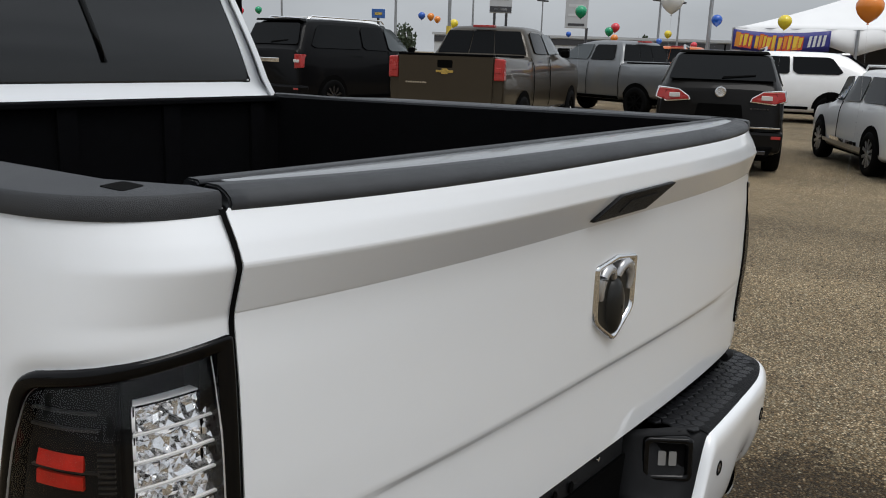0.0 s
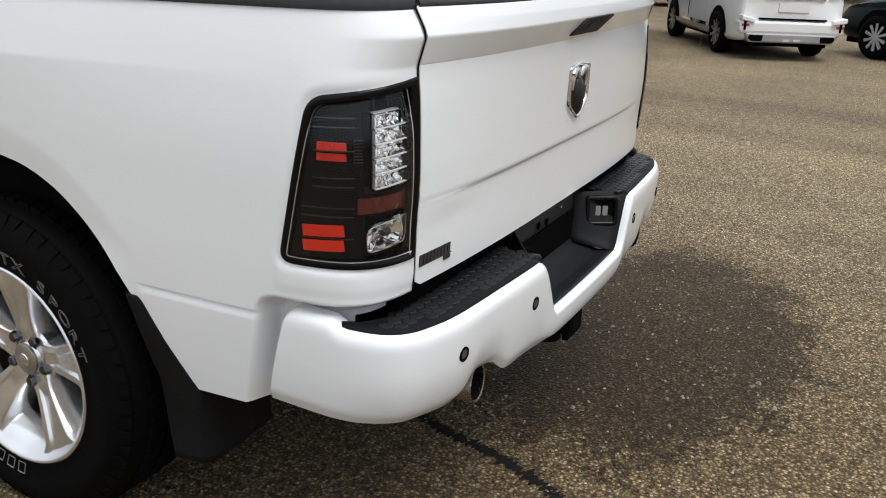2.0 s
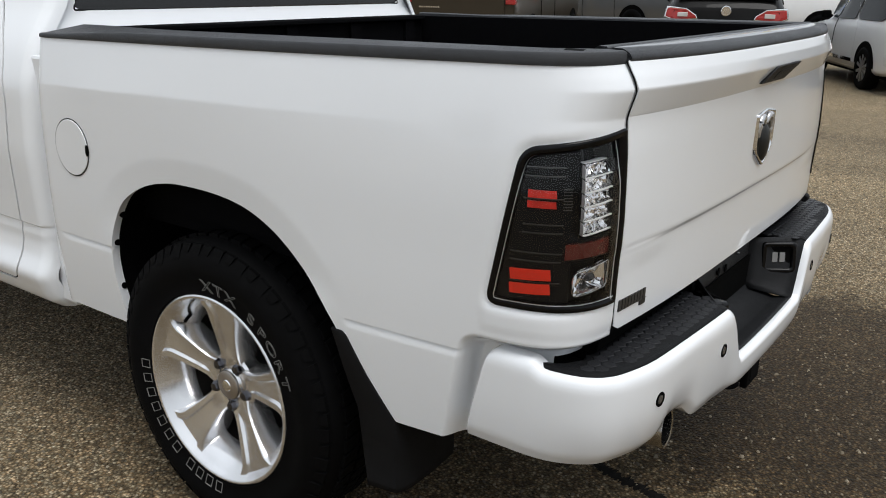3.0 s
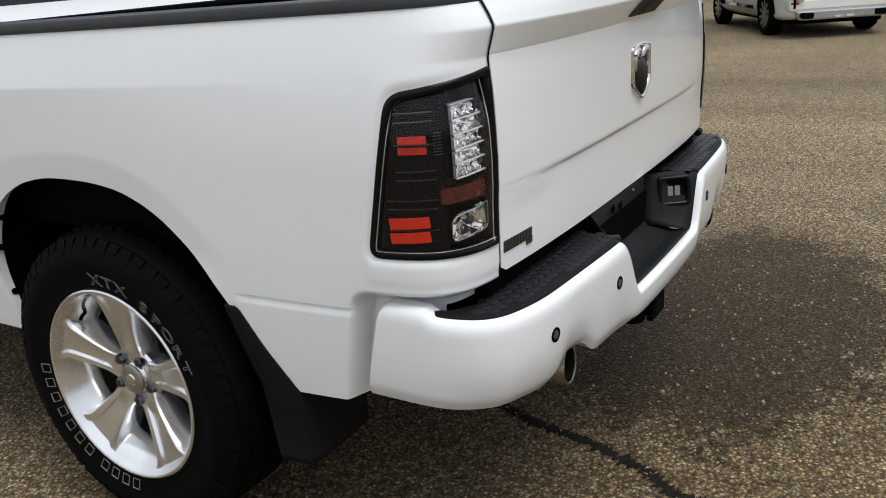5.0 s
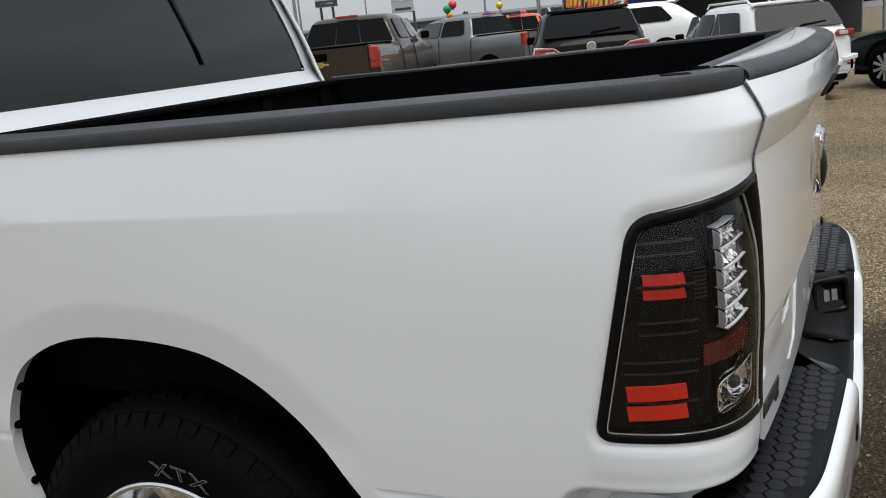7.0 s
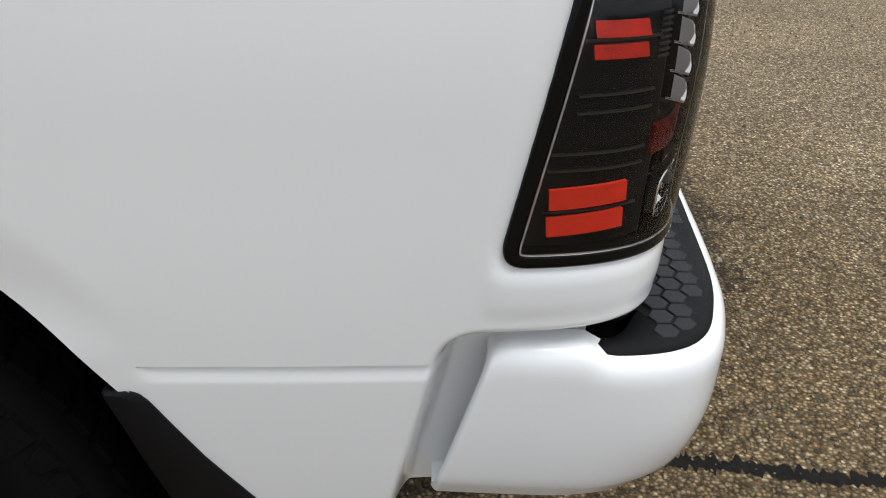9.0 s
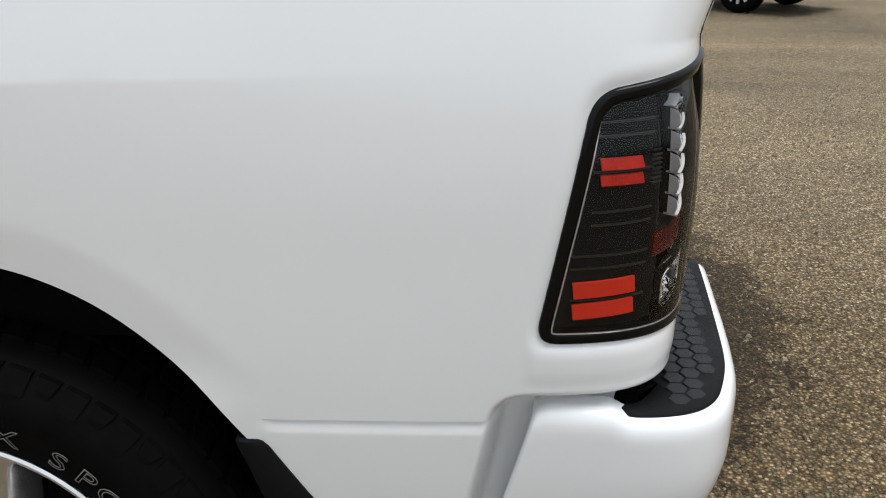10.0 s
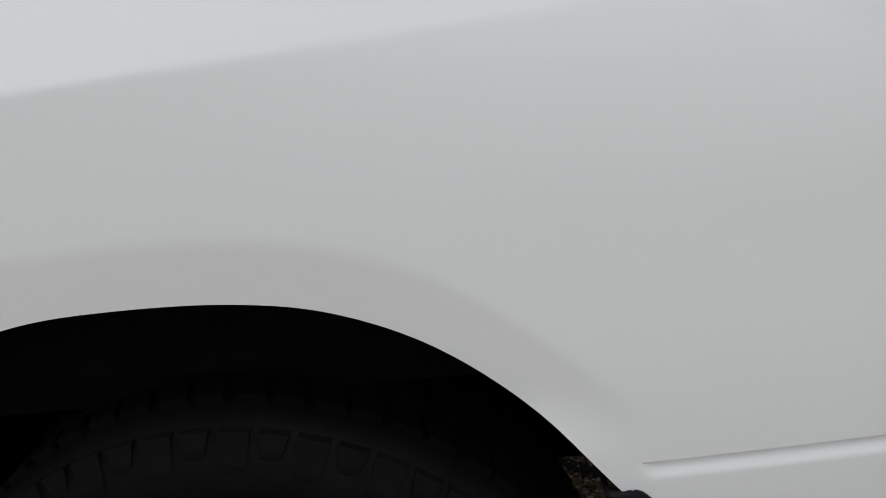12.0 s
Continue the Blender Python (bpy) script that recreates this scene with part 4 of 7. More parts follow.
def bump_low(s):
    t = min(s, B_END - s)
    x = abs(float(np.interp(s, BS, BX)))
    z = 0.527 - 0.012 * smoothstep((t - 0.3) / 0.2)
    if t > 0.45:
        notch = math.exp(-((x - 0.615) / 0.075) ** 4)
        z += 0.045 * notch
        z -= 0.020 * smoothstep((0.45 - x) / 0.25)
    return z


def bumper_point(s, w, lift=0.0):
    """w: 0 at the lower edge, 1 at the upper, beyond: the rolled edges."""
    x, y = float(np.interp(s, BS, BX)), float(np.interp(s, BS, BY))
    e = 0.004
    dx = float(np.interp(s + e, BS, BX) - np.interp(s - e, BS, BX))
    dy = float(np.interp(s + e, BS, BY) - np.interp(s - e, BS, BY))
    n = Vector((dy, -dx)).normalized()
    z0, z1 = bump_low(s), bump_top(s)
    h = z1 - z0
    ww = min(max(w, 0), 1)
    z = z0 + h * ww
    t = min(s, B_END - s)
    d = lerp_table([(0.0, 0.0), (0.5, 0.0), (0.88, -0.0005), (0.93, -0.003), (0.97, -0.008), (1.0, -0.016)], ww)
    corner = smoothstep((t - 0.10) / 0.15) * (1 - smoothstep((t - 0.42) / 0.3))
    d -= (0.012 + 0.022 * corner) * max(0.0, 1 - ww / 0.62) ** 2.0 + 0.008 * max(0.0, 1 - ww / 0.12)
    # the fore edge leans
    t = min(s, B_END - s)
    lean = (0.055 * (1 - ww)) * smoothstep((0.16 - t) / 0.16)
    if t < 0.008:
        d -= 0.010 * (1 - t / 0.008) ** 2
    if w < 0:
        d -= 0.05 * -w
        z += 0.004 * -w
    if w > 1:
        d -= 0.03 * (w - 1)
        z += 0.001 * (w - 1)
    d += lift
    return Vector((x + n.x * d, y + n.y * d + lean, z))


ss = np.concatenate([np.concatenate([np.linspace(0, 0.008, 6), np.linspace(0.012, 0.05, 7)]), np.linspace(0.05, B_END - 0.05, 190)[1:-1], np.concatenate([np.linspace(B_END - 0.05, B_END - 0.012, 7), np.linspace(B_END - 0.008, B_END, 6)])])
ws = [-1, -0.5, 0, 0.04, 0.08, 0.12, 0.18, 0.25, 0.35, 0.5, 0.65, 0.8, 0.85, 0.9, 0.94, 0.97, 1.0, 1.3, 2.0]
bumper = part("rear_bumper", sheet(bumper_point, ss, ws), PAINT, truck, "white painted rear bumper", solid=0.004)

# parking sensors: round black rings with a dull middle
for x in (-0.742, -0.412, 0.392, 0.738):
    s = bump_s(x)
    c = bumper_point(s, 0.62)
    n = (bumper_point(s, 0.62, 0.01) - c).normalized()
    m = Matrix.Translation(c) @ n.to_track_quat("X", "Z").to_matrix().to_4x4()
    sensor = part("parking_sensor", moved(spun([(-0.004, 0.0), (-0.004, 0.0165), (0.001, 0.0165), (0.002, 0.0145), (0.0005, 0.011), (0.0005, 0.010), (-0.001, 0.010)], 24), m), BLACK, bumper, "round black parking sensor")
    part("sensor_face", moved(spun([(0.0, 0.0), (0.0015, 0.006), (0.001, 0.0095), (-0.002, 0.0098)], 20), m), PLASTIC_SHINE, sensor)

# step pads with raised six-sided studs
PAD_IN = 0.058
PAD_Z = 0.731


def pad_outer(s):
    return bumper_point(s, 1.0, -0.004)


def step_pad(flipx):
    fix = mirror_x if flipx else (lambda b: b)
    rings = []
    for s in np.concatenate([np.linspace(S_PAD - 0.02, 0.40, 26), np.linspace(0.40, S_L + 0.004, 22)[1:]]):
        o = pad_outer(s)
        zed = min(bump_top(s), PAD_Z + 0.004)
        k = smoothstep((s - S_PAD + 0.02) / 0.05)
        inner = Vector((max(o.x + 0.03, min(o.x + 0.06 + 0.03 * k, -0.30)) if s < 0.34 else o.x, PAD_IN if s >= 0.34 else PAD_IN + (o.y - PAD_IN) * 0.0, 0))
        if s < 0.34:
            span = 0.034 + 0.106 * smoothstep((0.075 - o.y) / 0.075)
            inner = Vector((min(-0.79, o.x + span), max(PAD_IN if o.y < 0.0 else 0.02, min(o.y + 0.004, 0.09)), 0))
        up = Vector((0, 0, 1))
        d = Vector((inner.x - o.x, inner.y - o.y, 0))
        a, b = Vector((o.x, o.y, zed - 0.014)), Vector((o.x, o.y, zed))
        c = b + d.normalized() * 0.012 + up * 0.007
        e = Vector((inner.x, inner.y, PAD_Z - 0.016))
        rings.append([a, b + up * 0.002, c, Vector((c.x + (e.x - c.x) * 0.78, c.y + (e.y - c.y) * 0.78, PAD_Z + 0.0065)), e, Vector((e.x, e.y, PAD_Z - 0.05))])
    pad = part("step_pad", fix(loft(rings, closed=False)), PAD, bumper, "black plastic step pad with six-sided studs", solid=-0.002)
    r = 0.0172
    rim_ = [pad_outer(q) for q in np.linspace(S_PAD - 0.02, S_L + 0.03, 160)]
    rx_, ry_ = np.array([p.x for p in rim_]), np.array([p.y for p in rim_])
    gx, gy = np.gradient(rx_), np.gradient(ry_)
    nx_, ny_ = gy / np.hypot(gx, gy), -gx / np.hypot(gx, gy)

    def depth(x, y):
        """How far a place lies within the rim, and the way out."""
        i = int(np.argmin(np.hypot(rx_ - x, ry_ - y)))
        return (rx_[i] - x) * nx_[i] + (ry_[i] - y) * ny_[i], nx_[i], ny_[i]
    shared = None
    for row in range(7):
        y = -0.094 + row * 0.0260
        for col in range(24):
            x = -0.935 + (col + 0.5 * (row % 2)) * 0.0300
            deep = depth(x, y)[0]
            if x > -0.335 or y > 0.016 or deep < 0.019:
                continue
            whole = deep > r * 1.07 + 0.012
            if whole and shared is not None:
                me = shared
            else:
                rings6 = []
                for q, h in ((1.07, -0.001), (1.06, 0.0006), (0.93, 0.0006), (0.90, 0.0026), (0.84, 0.0034)):
                    ring = []
                    for a in np.linspace(0, 2 * math.pi, 6, endpoint=False) + math.pi / 6:
                        px, py = r * math.cos(a), r * math.sin(a)
                        inn, ox, oy = depth(x + px, y + py)
                        if inn < 0.012:
                            px, py = px - ox * (0.012 - inn), py - oy * (0.012 - inn)
                        ring.append(Vector((px * q, py * q, h)))
                    rings6.append(ring)
                bm = loft(rings6)
                bm.faces.new(list(bm.verts)[-6:])
                # flat black skirt round each stud carries the groove's shade as colour
                for i, f in enumerate(bm.faces):
                    f.material_index = 1 if i < 12 else 0
                if flipx:
                    bm = mirror_x(bm)
                me = bpy.data.meshes.new("stud")
                bm.to_mesh(me)
                bm.free()
                me.materials.append(STUD)
                me.materials.append(GAP)
                if whole:
                    shared = me
            ob = new("stud", me)
            ob.parent = pad
            ob.location = (-x if flipx else x, y, PAD_Z + 0.0070)
    return pad


step_pad(False)
step_pad(True)

# plate pocket between the pads: back plate, sloping floor, cheeks with lamps
def pocket(u, w):
    """u across, w from the painted lip in to the back and up."""
    x = u
    s = bump_s(x)
    lip = bumper_point(s, 1.0, -0.006)
    pts = [lip + Vector((0, 0.0, 0.002)), Vector((x, lip.y + 0.05, lip.z - 0.006)), Vector((x * 0.96, 0.012, 0.590)), Vector((x * 0.94, 0.026, 0.612)), Vector((x * 0.94, 0.032, 0.775))]
    k = min(int(w), 3)
    return pts[k].lerp(pts[k + 1], w - k)


floor_bm = sheet(pocket, np.linspace(-0.262, 0.262, 20), [0, 0.25, 0.5, 0.75, 1, 1.5, 2, 2.5, 3, 3.5, 4])
part("plate_pocket", floor_bm, PLASTIC, bumper, "black plate pocket, no plate fitted", solid=-0.003)
for sx in (-1, 1):
    rows = []
    for t in np.linspace(0, 1, 8):
        x = sx * (0.258 + 0.108 * t)
        lip = bumper_point(bump_s(x), 1.0, -0.006)
        top = Vector((sx * (0.245 + 0.115 * t), lip.y + 0.03, lip.z + 0.006))
        back = Vector((sx * (0.205 + 0.02 * t), 0.030, 0.600 + 0.15 * t))
        rows.append([lip, top, top.lerp(back, 0.33), top.lerp(back, 0.66), back])
    cheek_bm = loft(rows, closed=False)
    if sx > 0:
        bmesh.ops.reverse_faces(cheek_bm, faces=cheek_bm.faces)
    cheek = part("pocket_cheek", cheek_bm, PLASTIC, bumper, solid=-0.003)
    o = Vector((sx * 0.284, -0.045, 0.688))
    m = Matrix.Translation(o) @ Vector((-sx * 0.80, -0.58, 0.12)).to_track_quat("Z", "Y").to_matrix().to_4x4()
    fl = lambda u, v, h: m @ Vector((u, v, h))
    frame_o = rounded([(-0.052, -0.046), (-0.052, 0.046), (0.052, 0.046), (0.052, -0.046)], 0.012, 4)
    rings = [[fl(u * q, v * q, h) for u, v in frame_o] for q, h in ((1.0, -0.02), (1.0, 0.006), (0.94, 0.009), (0.76, 0.009), (0.70, -0.004))]
    bm = loft(rings)
    lampbox = part("plate_lamp", bm, PLASTIC_GLOSS, bumper, "square black plate lamp")
    part("recess", plate([(u * 0.72, v * 0.72) for u, v in frame_o], lambda u, v, h: fl(u, v, h - 0.012), 0.01), GAP, lampbox, smooth=False)
    for k in (-1, 1):
        part("diode", plate(rounded([(k * 0.011 - 0.008, -0.014), (k * 0.011 - 0.008, 0.016), (k * 0.011 + 0.008, 0.016), (k * 0.011 + 0.008, -0.014)], 0.003, 3), lambda u, v, h: fl(u, v, h), 0.004), INLAY, lampbox, "bright lamp diode", smooth=False)
# back plate slots and screw
for x, z in ((-0.10, 0.645), (-0.04, 0.665), (0.0, 0.715), (-0.06, 0.72)):
    part("slot", plate([(x + 0.007 * math.cos(a), z + 0.012 * math.sin(a)) for a in np.linspace(0, 2 * math.pi, 14, endpoint=False)], lambda u, v, h: Vector((u, 0.024 - h, v)), 0.003), STEEL if z < 0.7 else GAP, bumper, smooth=False)
part("screw", moved(spun([(0.0, 0.0), (0.0, 0.006), (-0.004, 0.005), (-0.005, 0.0)], 12), Matrix.Translation((0.10, 0.022, 0.735)) @ pose(0, 0, 0, 0, 0, 90)), CHROME, bumper, "small bright screw")

# closing behind and beneath the bumper
part("bumper_beam", merge(box_bm(-0.84, 0.84, 0.02, 0.10, 0.56, 0.70), box_bm(-0.86, -0.80, 0.06, 0.40, 0.60, 0.72), box_bm(0.80, 0.86, 0.06, 0.40, 0.60, 0.72)), BLACK, truck, smooth=False)

# tow hitch under the bumper
bm = merge(box_bm(-0.042, 0.042, -0.085, 0.25, 0.405, 0.470), box_bm(-0.055, 0.055, -0.09, -0.070, 0.396, 0.479), box_bm(-0.3, 0.3, 0.06, 0.13, 0.42, 0.49))
hitch = part("tow_hitch", bm, BLACK, truck, "black square tow hitch receiver", smooth=False, bevel=0.004)
# black plate in place of the shade inside the tube
part("hitch_mouth", box_bm(-0.030, 0.030, -0.0915, -0.08, 0.412, 0.462), GAP, hitch, smooth=False)
for sx in (-1, 1):
    r = [[Vector((sx * 0.085 + (0.03 + 0.012 * math.cos(b)) * math.cos(a), -0.035 + (0.03 + 0.012 * math.cos(b)) * math.sin(a), 0.415 + 0.008 * math.sin(b))) for b in np.linspace(0, 2 * math.pi, 8, endpoint=False)] for a in np.linspace(0, 2 * math.pi, 17)]
    one = loft(r)
    part("chain_loop", one, BLACK, hitch)

# exhaust tips: rolled steel ends angled out below the bumper
for sx in (-1, 1):
    m = Matrix.Translation((sx * 0.624, 0.018, 0.516)) @ pose(0, 0, 0, 0, 0, -90 - sx * 5) @ pose(0, 0, 0, 0, -3, 0)
    prof = [(-0.35, 0.034), (-0.10, 0.034), (-0.09, 0.044), (0.085, 0.046), (0.093, 0.0445), (0.091, 0.040), (0.0, 0.038), (-0.08, 0.037)]
    tip = part("exhaust_tip", moved(spun(prof, 32), m), STEEL, truck, "round polished exhaust tip")
    part("bore", moved(spun([(0.05, 0.0), (0.05, 0.0385), (0.086, 0.0400)], 24), m), GAP, tip)

# ---- wheels ----


def tyre_mesh():
    prof = []
    R = 0.414
    pts = [(0.02, 0.262), (0.004, 0.266), (-0.006, 0.274), (-0.004, 0.290), (0.006 - 0.016, 0.315), (-0.014, 0.335), (-0.014, 0.352), (-0.008, 0.372), (0.002, 0.388), (0.012, 0.400), (0.03, 0.409), (0.07, R), (0.14, R + 0.001), (0.21, R), (0.25, 0.409), (0.268, 0.40), (0.29, 0.36), (0.29, 0.31), (0.27, 0.265)]
    return spun(pts, 96)


def tread_blocks():
    bm = bmesh.new()
    n = 60
    for k in range(n):
        a = 2 * math.pi * k / n
        rot = Matrix.Rotation(a, 4, "X")
        for x0, x1, dz, tw in ((0.006, 0.045, 0.395, 0.30), (0.055, 0.10, 0.4085, 0.55), (0.11, 0.155, 0.4085, 0.45), (0.165, 0.21, 0.4085, 0.55), (0.22, 0.262, 0.398, 0.35)):
            w = 0.0165
            vs = box(bm, x0, x1, -w, w, dz - 0.004, dz + 0.0125 if x0 > 0.01 and x1 < 0.26 else dz + 0.009)
            for v in vs:
                v.co.y += (v.co.x - (x0 + x1) / 2) * tw * (1 if k % 2 else 0.6) * 0.6
                if x0 < 0.01 and v.co.x < 0.02:
                    v.co.z -= 0.012
            bmesh.ops.transform(bm, matrix=rot, verts=vs)
        # shoulder lug running down the sidewall
        long = k % 2
        low, w0, w1 = (0.366, 0.0175, 0.0150) if long else (0.380, 0.0165, 0.0115)
        xl = lerp_table([(0.352, -0.0140), (0.372, -0.0080), (0.388, 0.002)], low)
        vs = [bm.verts.new(v) for v in ((xl - 0.0008, -w1 + 0.004, low), (xl - 0.0008, w1 - 0.002, low + 0.003), (xl + 0.0012, w1, low + 0.009), (xl + 0.0012, -w1, low + 0.008), (0.0068, -w0, 0.405), (0.0068, w0, 0.405), (0.018, w0, 0.404), (0.018, -w0, 0.404), (xl + 0.006, -w1, low), (xl + 0.006, w1, low))]
        a0, a1, b1, b0, c0, c1, d1, d0, e0, e1 = vs
        for q in ((a0, a1, b1, b0), (b0, b1, c1, c0), (c0, c1, d1, d0), (e1, a1, a0, e0), (e0, a0, b0, c0, d0), (d1, c1, b1, a1, e1)):
            bm.faces.new(q)
        bmesh.ops.transform(bm, matrix=rot, verts=vs)
    return bm


def spoke_mesh():
    """One broad spoke: two polished ridges beside a flat valley, crisp shoulders and steep walls."""
    lines = []
    for t in np.linspace(0, 1, 18):
        r = 0.050 + (0.257 - 0.050) * t
        half = 0.030 + 0.006 * t + 0.030 * t ** 2.0 + 0.034 * smoothstep((t - 0.76) / 0.24) ** 1.5 + 0.010 * (1 - smoothstep(t / 0.22))
        x = 0.050 - 0.003 * math.sin(math.pi * t) - 0.044 * t ** 1.2
        wall = 0.022 + 0.010 * t
        side = 0.007 + 0.012 * t ** 3
        dip = 0.0005 + 0.0105 * smoothstep((t - 0.10) / 0.22) * (1 - 0.35 * t)
        top = 0.40 + 0.10 * t
        row = [(-half - side, wall + 0.045), (-half - side * 0.5, wall * 0.5), (-half, 0.004), (-half * 0.93, 0.0), (-half * (top + 0.12), 0.0012), (-half * top, dip), (0.0, dip + 0.0012), (half * top, dip), (half * (top + 0.12), 0.0012), (half * 0.93, 0.0), (half, 0.004), (half + side * 0.5, wall * 0.5), (half + side, wall + 0.045)]
        lines.append([Vector((x + h, y, min(r, math.sqrt(0.2570 ** 2 - y * y)))) for y, h in row])
    bm = merge(*[loft([row[a:b + 1] for row in lines], closed=False) for a, b in ((0, 2), (2, 3), (3, 4), (4, 5), (5, 7), (7, 8), (8, 9), (9, 10), (10, 12))])
    # turned so that every face looks outwards
    for f in bm.faces:
        f.normal_update()
        if f.normal.x > 0:
            f.normal_flip()
    return bm


def arc_text(word, radius, mid, parent, size, step):
    """Outlined raised letters on the sidewall, round the wheel."""
    n = len(word)
    for i, ch in enumerate(word):
        if ch == " ":
            continue
        a = mid + (i - (n - 1) / 2) * radians(step)
        cu = bpy.data.curves.new("letter", "FONT")
        cu.body, cu.size, cu.align_x, cu.align_y = ch, size * 1.12, "CENTER", "CENTER"
        cu.fill_mode = "NONE"
        cu.bevel_depth = 0.0007
        cu.bevel_resolution = 1
        cu.resolution_u = 3
        tmp = new("letter_tmp", cu)
        dg = bpy.context.evaluated_depsgraph_get()
        me = bpy.data.meshes.new_from_object(tmp.evaluated_get(dg))
        bpy.data.objects.remove(tmp)
        # text plane (x right, y up) to the wheel's outer face
        for v in me.vertices:
            v.co.x *= 1.30
        m = Matrix.Rotation(a, 4, "X") @ Matrix.Translation((-0.0090, 0, radius)) @ Matrix(((0, -0.22, -1, 0), (-1, 0, 0, 0), (0, 1, 0, 0), (0, 0, 0, 1)))
        me.transform(m)
        me.materials.clear()
        me.materials.append(LETTER)
        ob = new("raised_letter", me)
        ob.parent = parent


def outline_block(radius, mid, parent, size):
    """A plain outlined bar of a letter's size."""
    m = Matrix.Rotation(mid, 4, "X") @ Matrix.Translation((-0.0090, 0, radius)) @ Matrix(((0, -0.22, -1, 0), (-1, 0, 0, 0), (0, 1, 0, 0), (0, 0, 0, 1)))
    w, h, t = size * 0.36, size * 0.40, 0.0015
    bm = bmesh.new()
    for x0, x1, y0, y1 in ((-w, w, -h, -h + t), (-w, w, h - t, h), (-w, -w + t, -h, h), (w - t, w, -h, h)):
        box(bm, x0, x1, y0, y1, -0.001, 0.001)
    part("raised_bar", moved(bm, m), LETTER, parent, smooth=False)


def wheel(at, lettered):
    w = new("wheel")
    w.parent = truck
    w.matrix_local = at
    w["label"] = "polished five-spoke alloy wheel with all-terrain tyre"
    tyre = part("tyre", tyre_mesh(), RUBBER, w, "black all-terrain tyre with outlined lettering")
    part("tread", tread_blocks(), RUBBER, w, smooth=False)
    rim = part("rim", spun([(0.092, 0.209), (0.080, 0.211), (0.056, 0.217), (0.032, 0.230), (0.013, 0.245), (0.003, 0.2530), (-0.004, 0.2575), (-0.007, 0.2605), (-0.008, 0.265), (-0.005, 0.269), (0.01, 0.270), (0.02, 0.262)], 96), ALLOY, w, "polished alloy rim")
    part("barrel", spun([(0.20, 0.10), (0.19, 0.226), (0.100, 0.2225), (0.091, 0.2085)], 48), BARREL, w)
    part("brake_disc", spun([(0.11, 0.0), (0.105, 0.09), (0.115, 0.17), (0.135, 0.17)], 48), BLACK, w)
    for k in range(5):
        sp = part("spoke", spoke_mesh(), ALLOY, w)
        sp.matrix_local = Matrix.Rotation(2 * math.pi * (k + 0.055) / 5, 4, "X")
    part("hub", spun([(0.10, 0.084), (0.062, 0.086), (0.055, 0.080), (0.053, 0.046), (0.049, 0.044), (0.045, 0.040), (0.045, 0.0)], 48), ALLOY, w)
    capp = part("hub_cap", spun([(0.049, 0.041), (0.040, 0.041), (0.037, 0.036), (0.0355, 0.0)], 40), ALLOY_DARK, w, "round hub cap with plain emblem")
    part("hub_emblem", spun([(0.036, 0.017), (0.0335, 0.015), (0.0325, 0.0)], 20), CHROME, capp)
    for k in range(5):
        a = 2 * math.pi * (k + 0.555) / 5
        m = Matrix.Translation((0.055, 0.0635 * math.sin(a), 0.0635 * math.cos(a)))
        part("lug_nut", moved(spun([(0.0, 0.0155), (-0.012, 0.0145), (-0.017, 0.012), (-0.018, 0.0)], 6), m), DARK_CHROME, w, "dark chrome lug nut", smooth=False)
    m = Matrix.Rotation(radians(-40), 4, "X")
    part("valve_stem", moved(tube([(0.045, 0, 0.222), (0.030, 0, 0.216), (0.018, 0, 0.208)], 0.005), m), BLACK, w)
    if lettered:
        arc_text("XTX", 0.298, radians(9), tyre, 0.042, 8.6)
        arc_text("SPORT", 0.298, radians(51), tyre, 0.042, 8.8)
        for k in range(4):
            outline_block(0.294, radians(181 + k * 8.0), tyre, 0.036)
        for k in range(7):
            outline_block(0.294, radians(218 + k * 8.6), tyre, 0.036)
    return w


wheel(pose(-0.981, WHEEL_Y, WHEEL_Z), True)
right_rear = pose(0.981, WHEEL_Y, WHEEL_Z, 0, 0, 180)
w2 = wheel(right_rear, False)
for x, rz in ((-0.972, 0), (0.972, 180)):
    copy_thing(w2, pose(x, WHEEL_Y + 3.57, WHEEL_Z, 0, 0, rz))

